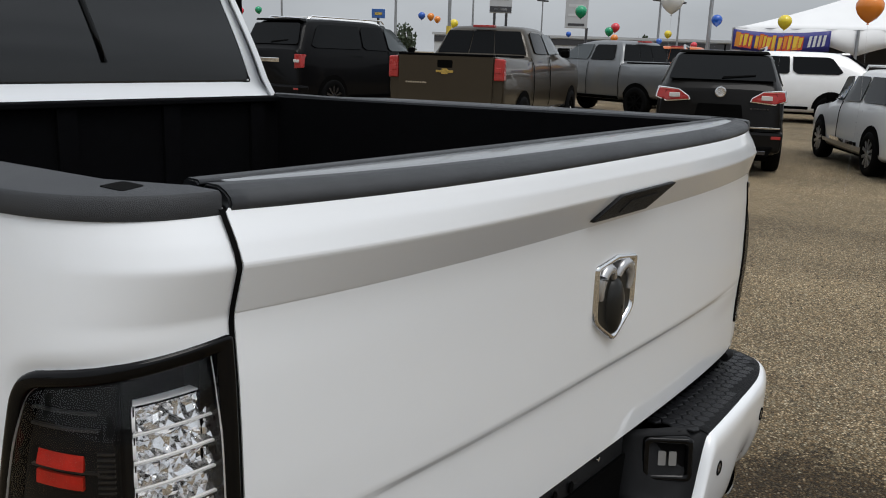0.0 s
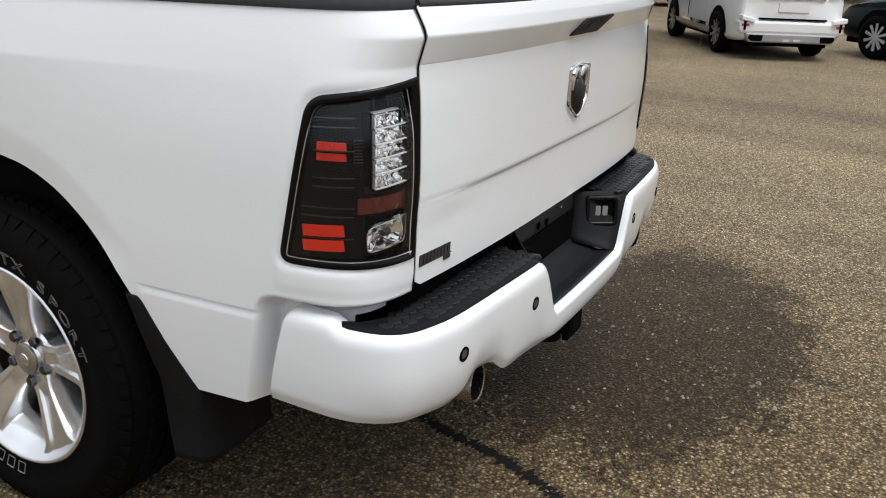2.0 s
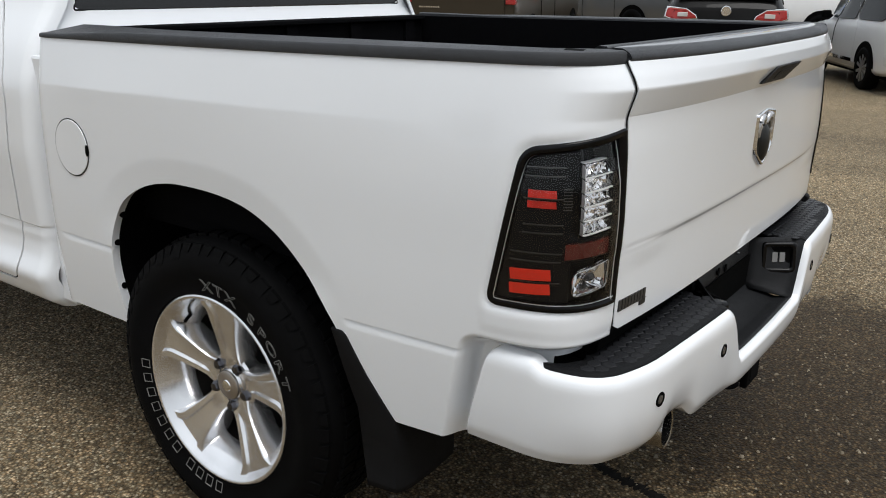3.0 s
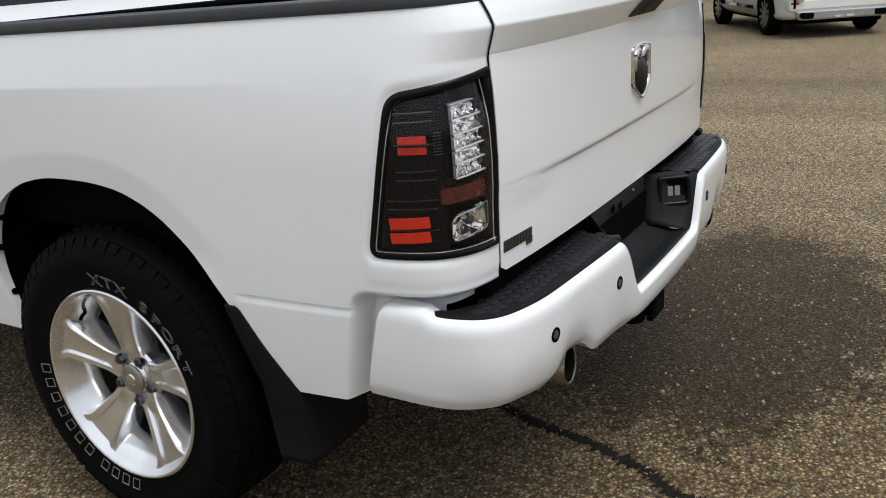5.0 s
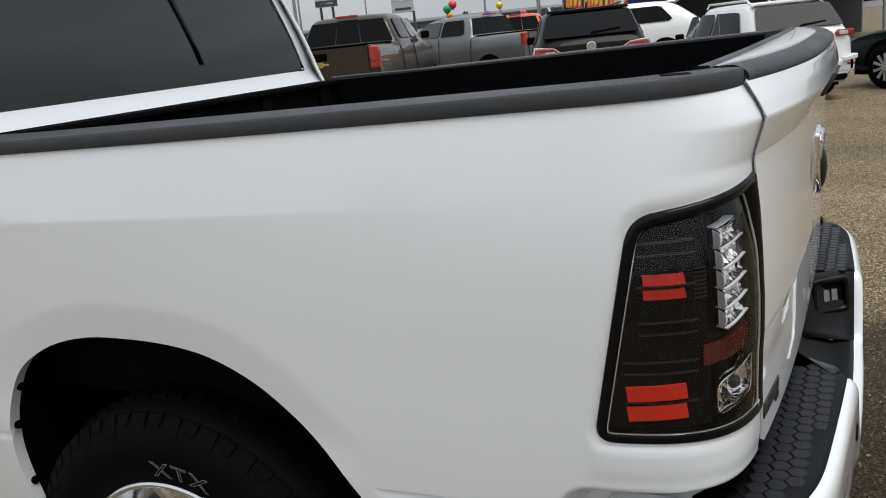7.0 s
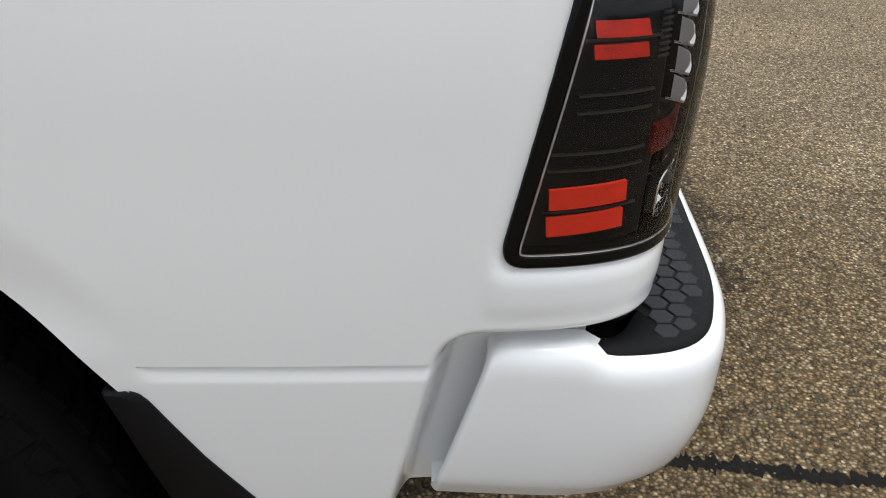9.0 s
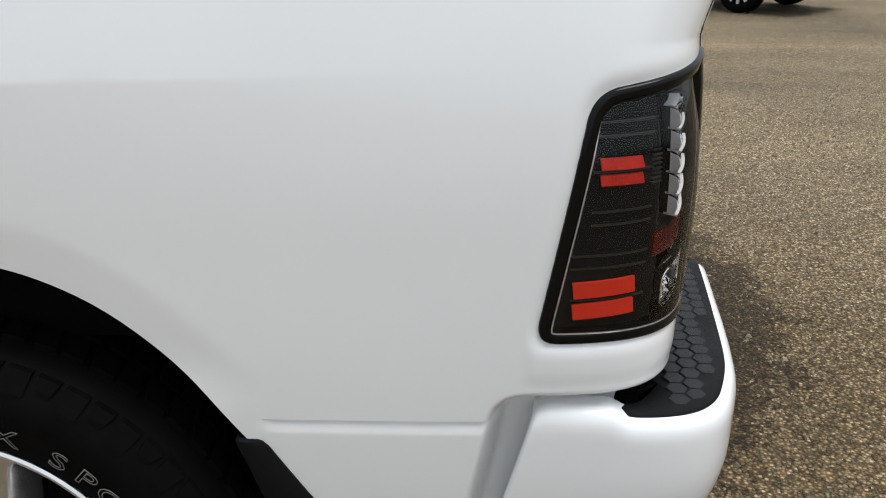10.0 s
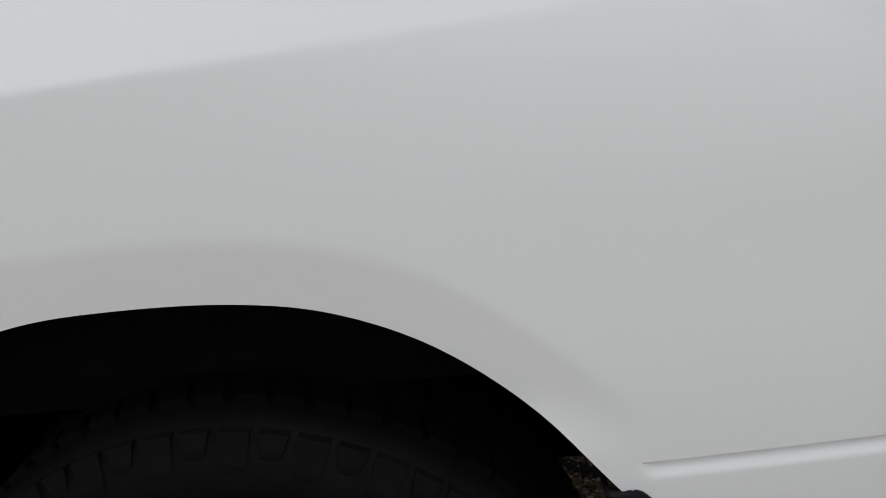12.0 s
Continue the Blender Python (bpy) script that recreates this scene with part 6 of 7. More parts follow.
def suv(name, label, at, L, W, H, belt, paint, rim_mat, lamps, glass=CAR_GLASS, group="", roof_rails=None, wheel_r=0.365, tail_plate=PALE, lower=None, rake=0.42, detail=None, surround=None, bar=True):
    c = Car(name, label, "suv", at, suv_sections(L, W, H, belt, rake), paint, group)
    h, w = L / 2, W / 2
    # rear window and its wiper
    def back(t, x, lift):
        y0, z0, y1, z1 = -h + 0.085, belt + 0.10, -h + rake, H - 0.075
        n = Vector((0, -(z1 - z0), (y1 - y0))).normalized()
        p = Vector((x, y0 + (y1 - y0) * t, z0 + (z1 - z0) * t))
        return p + n * lift
    def back_panel(nm, poly, lift, mat, lab="", to=None):
        bm = plate(poly, lambda u, v, k: back(v, u, lift + 0.012 + k), 0.02)
        bmesh.ops.recalc_face_normals(bm, faces=bm.faces)
        return part(nm, bm, mat, to or c.ob, lab, smooth=False)
    wr = w * 0.80
    back_panel("rear_window", rounded([(-wr, 0.02), (-wr * 0.86, 0.90), (wr * 0.86, 0.90), (wr, 0.02)], [0.06, 0.08, 0.08, 0.06], 4), 0.010, glass, "dark tinted rear glass")
    back_panel("rear_wiper", [(0.0, 0.05), (0.02, 0.12), (wr * 0.62, 0.20), (wr * 0.62, 0.17)], 0.022, BLACK, "black rear wiper")
    c.slab("roof_spoiler", [(-w * 0.70, H - 0.055), (-w * 0.66, H - 0.01), (w * 0.66, H - 0.01), (w * 0.70, H - 0.055)], -h + rake - 0.05, -h + rake + 0.14, paint)
    # side glass
    zr = H - 0.13
    def glass_side(sx):
        c.panel("side_window", [(-h + rake + 0.02, belt + 0.06), (-h + rake + 0.36, zr), (-0.62, zr), (-0.66, belt + 0.05)], glass, sx)
        c.panel("side_window", [(-0.58, belt + 0.05), (-0.55, zr), (0.24, zr), (0.28, belt + 0.03)], glass, sx)
        c.panel("side_window", [(0.36, belt + 0.03), (0.34, zr), (0.62, zr - 0.02), (h - 1.36, belt + 0.04)], LIGHT_GLASS, sx)
        c.seam([(0.32, 0.42), (0.32, belt + 0.02)], sx)
        c.seam([(-0.62, belt + 0.02), (-0.66, 0.85), (-0.85, 0.60)], sx)
        c.panel("sill_trim", [(-1.1, 0.36), (1.1, 0.36), (1.1, 0.43), (-1.1, 0.43)], lower or BLACK, sx, 0.012)
    c.both(glass_side)
    c.handle(0.12, belt - 0.10, CHROME)
    c.handle(-0.82, belt - 0.08, CHROME)
    c.mirror(h - 1.45, belt + 0.02, BLACK)
    # tail lamps wrap the corners
    for sx in (-1, 1):
        lm = c.slab("tail_lamp", [(sx * a, z, o) for a, z, o in lamps], -h - 0.035, -h + 0.20, CAR_RED, "red tail lamp", 0.015)
        if surround:
            mx, mz = sum(p[0] for p in lamps) / len(lamps), sum(p[1] for p in lamps) / len(lamps)
            c.slab("lamp_surround", [(sx * (mx + (a - mx) * 1.07), mz + (z - mz) * 1.22, o) for a, z, o in lamps], -h - 0.028, -h + 0.2, surround, "bright chrome lamp surround", 0.012, lm)
        ax = sum(p[0] for p in lamps) / len(lamps)
        az = sum(p[1] for p in lamps) / len(lamps)
        c.slab("reverse_lens", [(sx * (ax - 0.10), az - 0.03), (sx * (ax - 0.10), az + 0.035), (sx * (ax + 0.05), az + 0.03), (sx * (ax + 0.05), az - 0.03)], -h - 0.045, -h, CAR_CLEAR, "clear lens", 0.006, lm)
    # tailgate details and bumper
    if bar:
        c.slab("trim_bar", [(-w * 0.55, belt - 0.10), (-w * 0.55, belt - 0.055), (w * 0.55, belt - 0.055), (w * 0.55, belt - 0.10)], -h - 0.03, -h + 0.02, CHROME, "chrome trim bar", 0.006)
    if tail_plate is not None:
        c.slab("number_plate", [(-0.26, belt - 0.30), (-0.26, belt - 0.15), (0.26, belt - 0.15), (0.26, belt - 0.30)], -h - 0.018, -h + 0.02, tail_plate, "blank pale number plate", 0.004)
    bump = c.slab("rear_bumper", [(-w * 0.95, 0.44 if lower else 0.36), (-w * 0.98, 0.66), (w * 0.98, 0.66), (w * 0.95, 0.44 if lower else 0.36)], -h - 0.07, -h + 0.25, paint, "rear bumper", 0.05)
    c.slab("bumper_lower", [(-w * 0.78, 0.30), (-w * 0.86, 0.46), (w * 0.86, 0.46), (w * 0.78, 0.30)], -h - 0.085, -h + 0.2, lower or BLACK, "dark lower bumper", 0.03, bump)
    for sx in (-1, 1):
        c.slab("exhaust_outlet", [(sx * 0.50, 0.335), (sx * 0.50, 0.395), (sx * 0.68, 0.395), (sx * 0.68, 0.335)], -h - 0.10, -h, DARK_CHROME, "exhaust outlet", 0.01, bump)
        c.slab("bumper_reflector", [(sx * w * 0.80, 0.56), (sx * w * 0.80, 0.60), (sx * w * 0.94, 0.60), (sx * w * 0.94, 0.56)], -h - 0.076, -h, CAR_RED, "", 0.004, bump)
    part("underbody", box_bm(-w * 0.8, w * 0.8, -h + 0.2, h - 0.2, 0.22, 0.40), BLACK, c.ob, smooth=False)
    if roof_rails:
        for sx in (-1, 1):
            part("roof_rail", tube([(sx * w * 0.62, -h + rake + 0.25, H - 0.02), (sx * w * 0.64, -h + rake + 0.35, H + 0.05), (sx * w * 0.65, h - nose_y(L), H + 0.05), (sx * w * 0.64, h - nose_y(L) + 0.12, H - 0.02)], 0.02, 8), roof_rails, c.ob)
    c.wheels((-h + 0.98, h - 0.95), wheel_r, 0.22, CAR_RIM if rim_mat is ALLOY else rim_mat, 10)
    if detail:
        detail(c)
    return c


def nose_y(L):
    return 2.25


def pickup(name, label, at, L, W, H, paint, bed_z, gate_mat, rim_mat, lamp_low=0.98, lamp_high=1.30, emblem=None, group="", handle_mat=CHROME):
    h, w = L / 2, W / 2
    bed_front = -h + 1.80
    sec = [(-h + 0.02, w * 0.96, 0.55, bed_z - 0.10, bed_z, w * 0.90), (-h + 0.10, w * 0.98, 0.52, bed_z - 0.08, bed_z + 0.01, w * 0.92), (bed_front - 0.05, w, 0.50, bed_z - 0.09, bed_z - 0.01, w * 0.93),
           (bed_front, w * 0.985, 0.44, bed_z - 0.03, bed_z + 0.02, w * 0.88), (bed_front + 0.16, w * 0.985, 0.44, bed_z - 0.03, H - 0.05, w * 0.68), (bed_front + 0.5, w * 0.985, 0.44, bed_z - 0.03, H, w * 0.70),
           (bed_front + 1.7, w * 0.985, 0.44, bed_z - 0.05, H - 0.02, w * 0.70), (bed_front + 2.55, w * 0.985, 0.44, bed_z - 0.06, bed_z + 0.06, w * 0.82), (h - 0.35, w * 0.97, 0.46, bed_z - 0.14, bed_z - 0.03, w * 0.80), (h, w * 0.90, 0.50, bed_z - 0.22, bed_z - 0.12, w * 0.75)]
    c = Car(name, label, "pickup truck", at, sec, paint, group)
    # solid black block put in for the shade inside the open bed
    part("bed_shade_block", box_bm(-w * 0.82, w * 0.82, -h + 0.14, bed_front - 0.10, bed_z - 0.3, bed_z + 0.022), GAP, c.ob, smooth=False)
    gate_p = c.slab("tailgate", rounded([(-w * 0.80, 0.66), (-w * 0.80, bed_z + 0.0), (w * 0.80, bed_z + 0.0), (w * 0.80, 0.66)], 0.03, 3), -h - 0.02, -h + 0.08, gate_mat, "closed tailgate", 0.012)
    c.slab("gate_cap", [(-w * 0.80, bed_z - 0.015), (-w * 0.80, bed_z + 0.022), (w * 0.80, bed_z + 0.022), (w * 0.80, bed_z - 0.015)], -h - 0.03, -h + 0.12, BLACK, "black cap", 0.008, gate_p)
    c.slab("gate_handle", rounded([(-0.13, bed_z - 0.20), (-0.13, bed_z - 0.08), (0.13, bed_z - 0.08), (0.13, bed_z - 0.20)], 0.02, 3), -h - 0.027, -h, BLACK, "black handle", 0.004, gate_p)
    if emblem:
        c.slab("emblem", [(-0.15, bed_z - 0.28), (-0.15, bed_z - 0.24), (-0.05, bed_z - 0.24), (-0.05, bed_z - 0.215), (0.06, bed_z - 0.215), (0.06, bed_z - 0.24), (0.15, bed_z - 0.24), (0.15, bed_z - 0.28), (0.05, bed_z - 0.28), (0.05, bed_z - 0.305), (-0.06, bed_z - 0.305), (-0.06, bed_z - 0.28)], -h - 0.032, -h, emblem, "plain emblem", 0.003, gate_p)
        for k in range(9):
            x = -0.68 + k * 0.042
            c.slab("letter_bar", [(x, bed_z - 0.46), (x, bed_z - 0.435), (x + 0.028, bed_z - 0.435), (x + 0.028, bed_z - 0.46)], -h - 0.026, -h, CHROME, "", 0.0, gate_p)
    for sx in (-1, 1):
        lm = c.slab("tail_lamp", [(sx * w * 0.815, lamp_low), (sx * w * 0.815, lamp_high), (sx * w * 0.975, lamp_high - 0.01), (sx * w * 0.985, lamp_low)], -h - 0.01, -h + 0.12, CAR_RED, "red tail lamp", 0.02)
        c.slab("reverse_lens", [(sx * w * 0.84, (lamp_low + lamp_high) / 2 - 0.06), (sx * w * 0.84, (lamp_low + lamp_high) / 2 + 0.03), (sx * w * 0.93, (lamp_low + lamp_high) / 2 + 0.03), (sx * w * 0.93, (lamp_low + lamp_high) / 2 - 0.06)], -h - 0.02, -h, CAR_RED, "", 0.008, lm)
    c.slab("rear_bumper", [(-w * 0.97, 0.50), (-w * 0.97, 0.66), (-w * 0.42, 0.66), (-w * 0.36, 0.58), (w * 0.36, 0.58), (w * 0.42, 0.66), (w * 0.97, 0.66), (w * 0.97, 0.50)], -h - 0.14, -h + 0.2, paint if emblem is None else CHROME, "rear bumper", 0.025)
    zr, zb = H - 0.12, bed_z + 0.035
    # back window in three panes, with a roof lamp above
    def back(u, v, k):
        t = (v - bed_z) / (H - bed_z)
        return Vector((u, bed_front + 0.16 * (v - bed_z - 0.02) / (H - 0.07 - bed_z) - 0.016 - k + 0.02, v))
    wt = w * 0.66
    for a, b, mat in ((-1.0, -0.30, CAR_GLASS), (-0.28, 0.28, CAR_GLASS), (0.30, 1.0, CAR_GLASS)):
        poly = [(a * w * 0.82, zb + 0.01), (a * wt, zr + 0.02), (b * wt, zr + 0.02), (b * w * 0.82, zb + 0.01)]
        part("rear_pane", plate(poly, back, 0.02), mat, c.ob, "dark rear glass", smooth=False)
    c.slab("roof_lamp", [(-0.20, H - 0.045), (-0.20, H + 0.0), (0.20, H + 0.0), (0.20, H - 0.045)], bed_front + 0.06, bed_front + 0.2, CAR_RED, "red roof brake lamp", 0.01)
    y0 = bed_front
    def sides(sx):
        c.panel("side_window", [(y0 + 0.26, zb + 0.03), (y0 + 0.36, zr), (y0 + 1.05, zr), (y0 + 1.10, zb + 0.02)], CAR_GLASS, sx)
        c.panel("side_window", [(y0 + 1.20, zb + 0.02), (y0 + 1.15, zr), (y0 + 1.75, zr), (y0 + 2.30, zb + 0.04)], LIGHT_GLASS, sx)
        c.seam([(y0 + 0.18, bed_z), (y0 + 0.20, 0.50)], sx)
        c.seam([(y0 + 1.15, bed_z), (y0 + 1.15, 0.50)], sx)
        c.seam([(y0 - 0.02, bed_z - 0.02), (y0 - 0.02, 0.52)], sx)
        c.panel("rocker", [(y0, 0.46), (y0 + 2.4, 0.46), (y0 + 2.4, 0.53), (y0, 0.53)], CHROME if emblem else BLACK, sx, 0.03)
    c.both(sides)
    c.handle(y0 + 0.36, bed_z - 0.13, handle_mat)
    c.handle(y0 + 1.30, bed_z - 0.13, handle_mat)
    c.mirror(y0 + 2.18, bed_z + 0.02, BLACK)
    part("underbody", box_bm(-w * 0.7, w * 0.7, -h + 0.2, h - 0.2, 0.36, 0.55), BLACK, c.ob, smooth=False)
    c.wheels((-h + 1.17, h - 1.0), 0.40, 0.25, CAR_RIM if rim_mat is ALLOY else rim_mat, 8)
    return c


AZ = 70
ROW = "vehicles parked in the row behind the truck"


def terrain_trim(c):
    h, w = 2.36, 0.925
    for sx in (-1, 1):
        c.slab("bumper_wing", [(sx * w * 0.72, 0.62), (sx * w * 0.72, 0.69), (sx * w * 0.965, 0.74), (sx * w * 0.965, 0.66)], -h - 0.13, -h + 0.1, WHITE_CAR, "", 0.015)
        c.slab("bumper_slot", [(sx * w * 0.86, 0.50), (sx * w * 0.86, 0.66), (sx * w * 0.90, 0.66), (sx * w * 0.90, 0.50)], -h - 0.085, -h, BLACK, "", 0.004)
        c.slab("outlet_surround", [(sx * 0.50, 0.325), (sx * 0.49, 0.42), (sx * 0.72, 0.425), (sx * 0.74, 0.37), (sx * 0.68, 0.325)], -h - 0.104, -h, BLACK, "black exhaust surround", 0.012)
        c.slab("fog_lens", [(sx * 0.04, 0.325), (sx * 0.04, 0.36), (sx * 0.15, 0.36), (sx * 0.15, 0.325)], -h - 0.10, -h, CAR_CLEAR, "", 0.004)
        for a, b in ((-0.85, -0.30), (-0.18, 0.60)):
            c.panel("sill_strip", [(a, 0.43), (b, 0.43), (b, 0.49), (a, 0.49)], CHROME, sx, 0.02, "bright sill strip")
    c.slab("bumper_gap", [(-w * 0.62, 0.675), (-w * 0.62, 0.70), (w * 0.62, 0.70), (w * 0.62, 0.675)], -h - 0.05, -h, BLACK, "", 0.0)
    c.slab("emblem", [(-0.13, 1.06), (-0.13, 1.10), (0.13, 1.10), (0.13, 1.06)], -h - 0.04, -h, DARK_CHROME, "plain emblem bar", 0.004)


suv("suv", "white compact suv with pale number plate, parked on gravel", heading(13.0, 1.755, 60) @ Matrix.Scale(0.85, 4), 4.72, 1.85, 1.70, 1.10, WHITE_CAR, ALLOY,
    [(0.58, 1.03, 0), (0.55, 1.10, 0), (0.62, 1.145, 0.01), (0.90, 1.13, 0.05), (0.915, 1.04, 0.05)], group=ROW, roof_rails=WHITE_CAR, lower=SILVER_CAR, detail=terrain_trim)


def enclave_trim(c):
    h = 2.56
    ring_ = spun([(0.0, 0.075), (-0.012, 0.075), (-0.014, 0.062), (-0.004, 0.060), (-0.004, 0.0)], 24)
    part("emblem", moved(ring_, Matrix.Translation((0, -h - 0.02, 1.19)) @ pose(0, 0, 0, 0, 0, 90)), CHROME, c.ob, "round chrome emblem")
    part("antenna", tube([(0, -1.7, 1.66), (0, -1.85, 1.86)], 0.012, 6), BLACK, c.ob)
    for k in range(6):
        x = 0.42 + k * 0.045
        c.slab("letter_bar", [(x, 0.96), (x, 0.98), (x + 0.03, 0.98), (x + 0.03, 0.96)], -h - 0.012, -h, DARK_CHROME, "", 0.0)
    c.slab("chrome_strip", [(-0.84, 0.70), (-0.84, 0.725), (0.84, 0.725), (0.84, 0.70)], -h - 0.085, -h, CHROME, "chrome strip above the bumper", 0.004)
    c.slab("plate_recess", rounded([(-0.34, 0.80), (-0.30, 1.02), (0.30, 1.02), (0.34, 0.80)], 0.03, 3), -h - 0.004, -h + 0.02, BLACK, "dark plate recess", 0.004)


suv("suv", "charcoal brown suv with silver roof rails, parked on gravel", heading(12.16, 4.20, AZ) @ Matrix.Scale(0.92, 4), 5.12, 1.84, 1.78, 1.22, CHARCOAL_CAR, ALLOY,
    [(0.42, 1.07, 0), (0.44, 1.12, 0), (0.58, 1.20, 0.0), (0.86, 1.22, 0.05), (0.89, 1.09, 0.05), (0.74, 1.04, 0.02)], group=ROW, roof_rails=SILVER_CAR, tail_plate=None, detail=enclave_trim, rake=0.55, surround=CHROME, bar=False)

pickup("pickup", "dark brown pickup with black gate cap, parked on gravel", heading(12.675, 8.731, 73.5), 5.85, 2.03, 1.98, BROWN_CAR, 1.44, BROWN_CAR, CHROME, 1.06, 1.41, GOLD, ROW)


def big_suv_trim(c):
    h = 2.6
    c.slab("chrome_panel", [(-0.32, 1.14), (-0.32, 1.24), (0.32, 1.24), (0.32, 1.14)], -h - 0.03, -h, CHROME, "chrome tailgate panel", 0.02)
    for y in (-1.6, 0.2):
        part("roof_bar", tube([(-0.72, y, 2.0), (0.72, y, 2.0)], 0.022, 8), BLACK, c.ob)


suv("suv", "long black suv with roof rack, parked on gravel", heading(14.60, 14.55, 89.5), 5.25, 2.12, 2.12, 1.42, BLACK_CAR, DARK_CHROME,
    [(0.84, 1.02, 0), (0.84, 1.34, 0), (1.00, 1.33, 0.04), (1.01, 1.04, 0.04)], group=ROW, roof_rails=CHROME, tail_plate=None, wheel_r=0.40, rake=0.32, detail=big_suv_trim, bar=False)
suv("suv", "white suv standing crosswise behind the row", heading(22.2, 6.67, AZ - 88), 5.18, 2.0, 1.78, 1.18, WHITE_CAR, DARK_CHROME,
    [(0.56, 1.00, 0), (0.56, 1.12, 0), (0.94, 1.16, 0.06), (0.96, 1.05, 0.06)], lower=BLACK, rake=0.7)
pickup("pickup", "grey metallic pickup with black wheels, standing aslant", heading(20.14, 10.0, 18), 5.85, 2.06, 1.92, GREY_CAR, 1.36, GREY_CAR, BLACK, 1.05, 1.34, None, handle_mat=GREY_CAR)
suv("suv", "dark green suv with bright wheel covers, parked on gravel", heading(12.25, -1.96, 40) @ Matrix.Scale(0.9, 4), 5.2, 1.80, 1.56, 1.02, GREEN_CAR, HUBCAP,
    [(0.60, 0.9, 0), (0.60, 1.02, 0), (0.88, 1.02, 0.05), (0.89, 0.9, 0.05)])
far = [(33, 24.5, 60, WHITE_CAR), (34.5, 21.8, 60, WHITE_CAR), (30, 33, 50, SILVER_CAR), (27.5, 36, 50, WHITE_CAR), (37.5, 16.5, 70, WHITE_CAR), (24, 38, 40, BLACK_CAR)]
suv("suv", "tall white van-like suv standing behind the black suv", heading(18.9, 18.6, 89), 5.6, 2.1, 2.36, 1.45, WHITE_CAR, ALLOY,
    [(0.80, 1.05, 0), (0.80, 1.40, 0), (0.98, 1.38, 0.04), (0.99, 1.06, 0.04)], tail_plate=None, wheel_r=0.40, rake=0.28, bar=False)
for x, y, a, mat in far:
    suv("suv", {WHITE_CAR: "white", SILVER_CAR: "silver", BLACK_CAR: "black"}[mat] + " suv far back on the lot", heading(x, y, a), 4.6, 1.85, 1.62, 1.05, mat, ALLOY,
        [(0.60, 0.95, 0), (0.60, 1.08, 0), (0.90, 1.08, 0.05), (0.91, 0.95, 0.05)], group="vehicles far back on the lot")
pickup("pickup", "orange pickup parked beyond the white suv", heading(26.0, 10.6, 75), 5.85, 2.03, 1.90, ORANGE_CAR, 1.34, ORANGE_CAR, ALLOY)
pickup("pickup", "white pickup far back on the lot", heading(29.5, 18.5, 62), 5.85, 2.03, 1.90, WHITE_CAR, 1.34, WHITE_CAR, ALLOY)

# ---- marquee, balloons, posts and signs ----
TENT_WHITE = material("tent_cloth", (0.78, 0.78, 0.78), 0.7, 0, 0, 0.05, 1.5)
GALV = material("galvanised_steel", (0.32, 0.33, 0.34), 0.45, 0.7, 0, 0.1, 3)
YELLOW = material("yellow_paint", (0.62, 0.44, 0.05), 0.5, 0, 0, 0.12, 4)
SIGN_GREY = material("sign_face", (0.42, 0.43, 0.44), 0.4, 0, 0, 0.05, 2)
SIGN_DARK = material("sign_dark", (0.04, 0.04, 0.045), 0.4)
SIGN_BLUE = material("sign_blue", (0.03, 0.10, 0.32), 0.4)
WALL_PALE = material("pale_cladding", (0.52, 0.53, 0.54), 0.6, 0, 0, 0.06, 0.6)
STRING = material("balloon_string", (0.45, 0.45, 0.45), 0.8)
BARK = material("bark", (0.05, 0.04, 0.03), 0.9, 0, 0, 0.3, 6)
LEAF = material("far_leaf", (0.035, 0.05, 0.025), 0.8, 0, 0, 0.4, 2)
BANNER_INK = [material("banner_" + n, c, 0.5, 0, 0, 0.1, 5) for n, c in (("blue", (0.03, 0.03, 0.20)), ("red", (0.60, 0.07, 0.03)), ("orange", (0.72, 0.28, 0.03)), ("yellow", (0.75, 0.52, 0.05)), ("white", (0.7, 0.7, 0.68)))]

# marquee: four-sided peaked roof, swagged valance and posts
TENT = Matrix.Translation((27.0, 9.3, 0)) @ pose(0, 0, 0, 0, 0, -73)
tent = thing("marquee", "white marquee tent with a bright sale banner", "tent", TENT)
TW, TD, EAVE, PEAK = 11.0, 5.0, 2.55, 4.4


def tent_roof(u, v):
    """A peaked roof that sags a little between its ridges."""
    x, y = u * TW, v * TD
    e = min(u, 1 - u, v, 1 - v) * 2
    return Vector((x, y, EAVE + (PEAK - EAVE) * e ** 1.15))


roof_bm = sheet(tent_roof, np.linspace(0, 1, 25), np.linspace(0, 1, 21))
part("roof", roof_bm, TENT_WHITE, tent, "white tent roof", solid=0.01)
for k, (a, b) in enumerate((((0, 0), (TW, 0)), ((TW, 0), (TW, TD)), ((TW, TD), (0, TD)), ((0, TD), (0, 0)))):
    rows = []
    for t in np.linspace(0, 1, 31):
        x, y = a[0] + (b[0] - a[0]) * t, a[1] + (b[1] - a[1]) * t
        q = (t * (3 if k % 2 == 0 else 2)) % 1.0
        drop = 0.35 + 0.45 * abs(q - 0.5) ** 1.6 * 3.0
        fold = 0.02 * math.sin(t * 80)
        rows.append([Vector((x + fold, y + fold, EAVE + 0.005)), Vector((x + fold * 2, y + fold * 2, EAVE - drop * 0.6)), Vector((x, y, EAVE - drop))])
    part("valance", loft(rows, closed=False), TENT_WHITE, tent, solid=0.006)
for x, y in ((0, 0), (TW / 3, 0), (2 * TW / 3, 0), (TW, 0), (TW, TD / 2), (TW, TD), (TW / 2, TD), (0, TD), (0, TD / 2)):
    part("tent_post", tube([(x, y, 0), (x, y, EAVE)], 0.05, 10), GALV, tent)
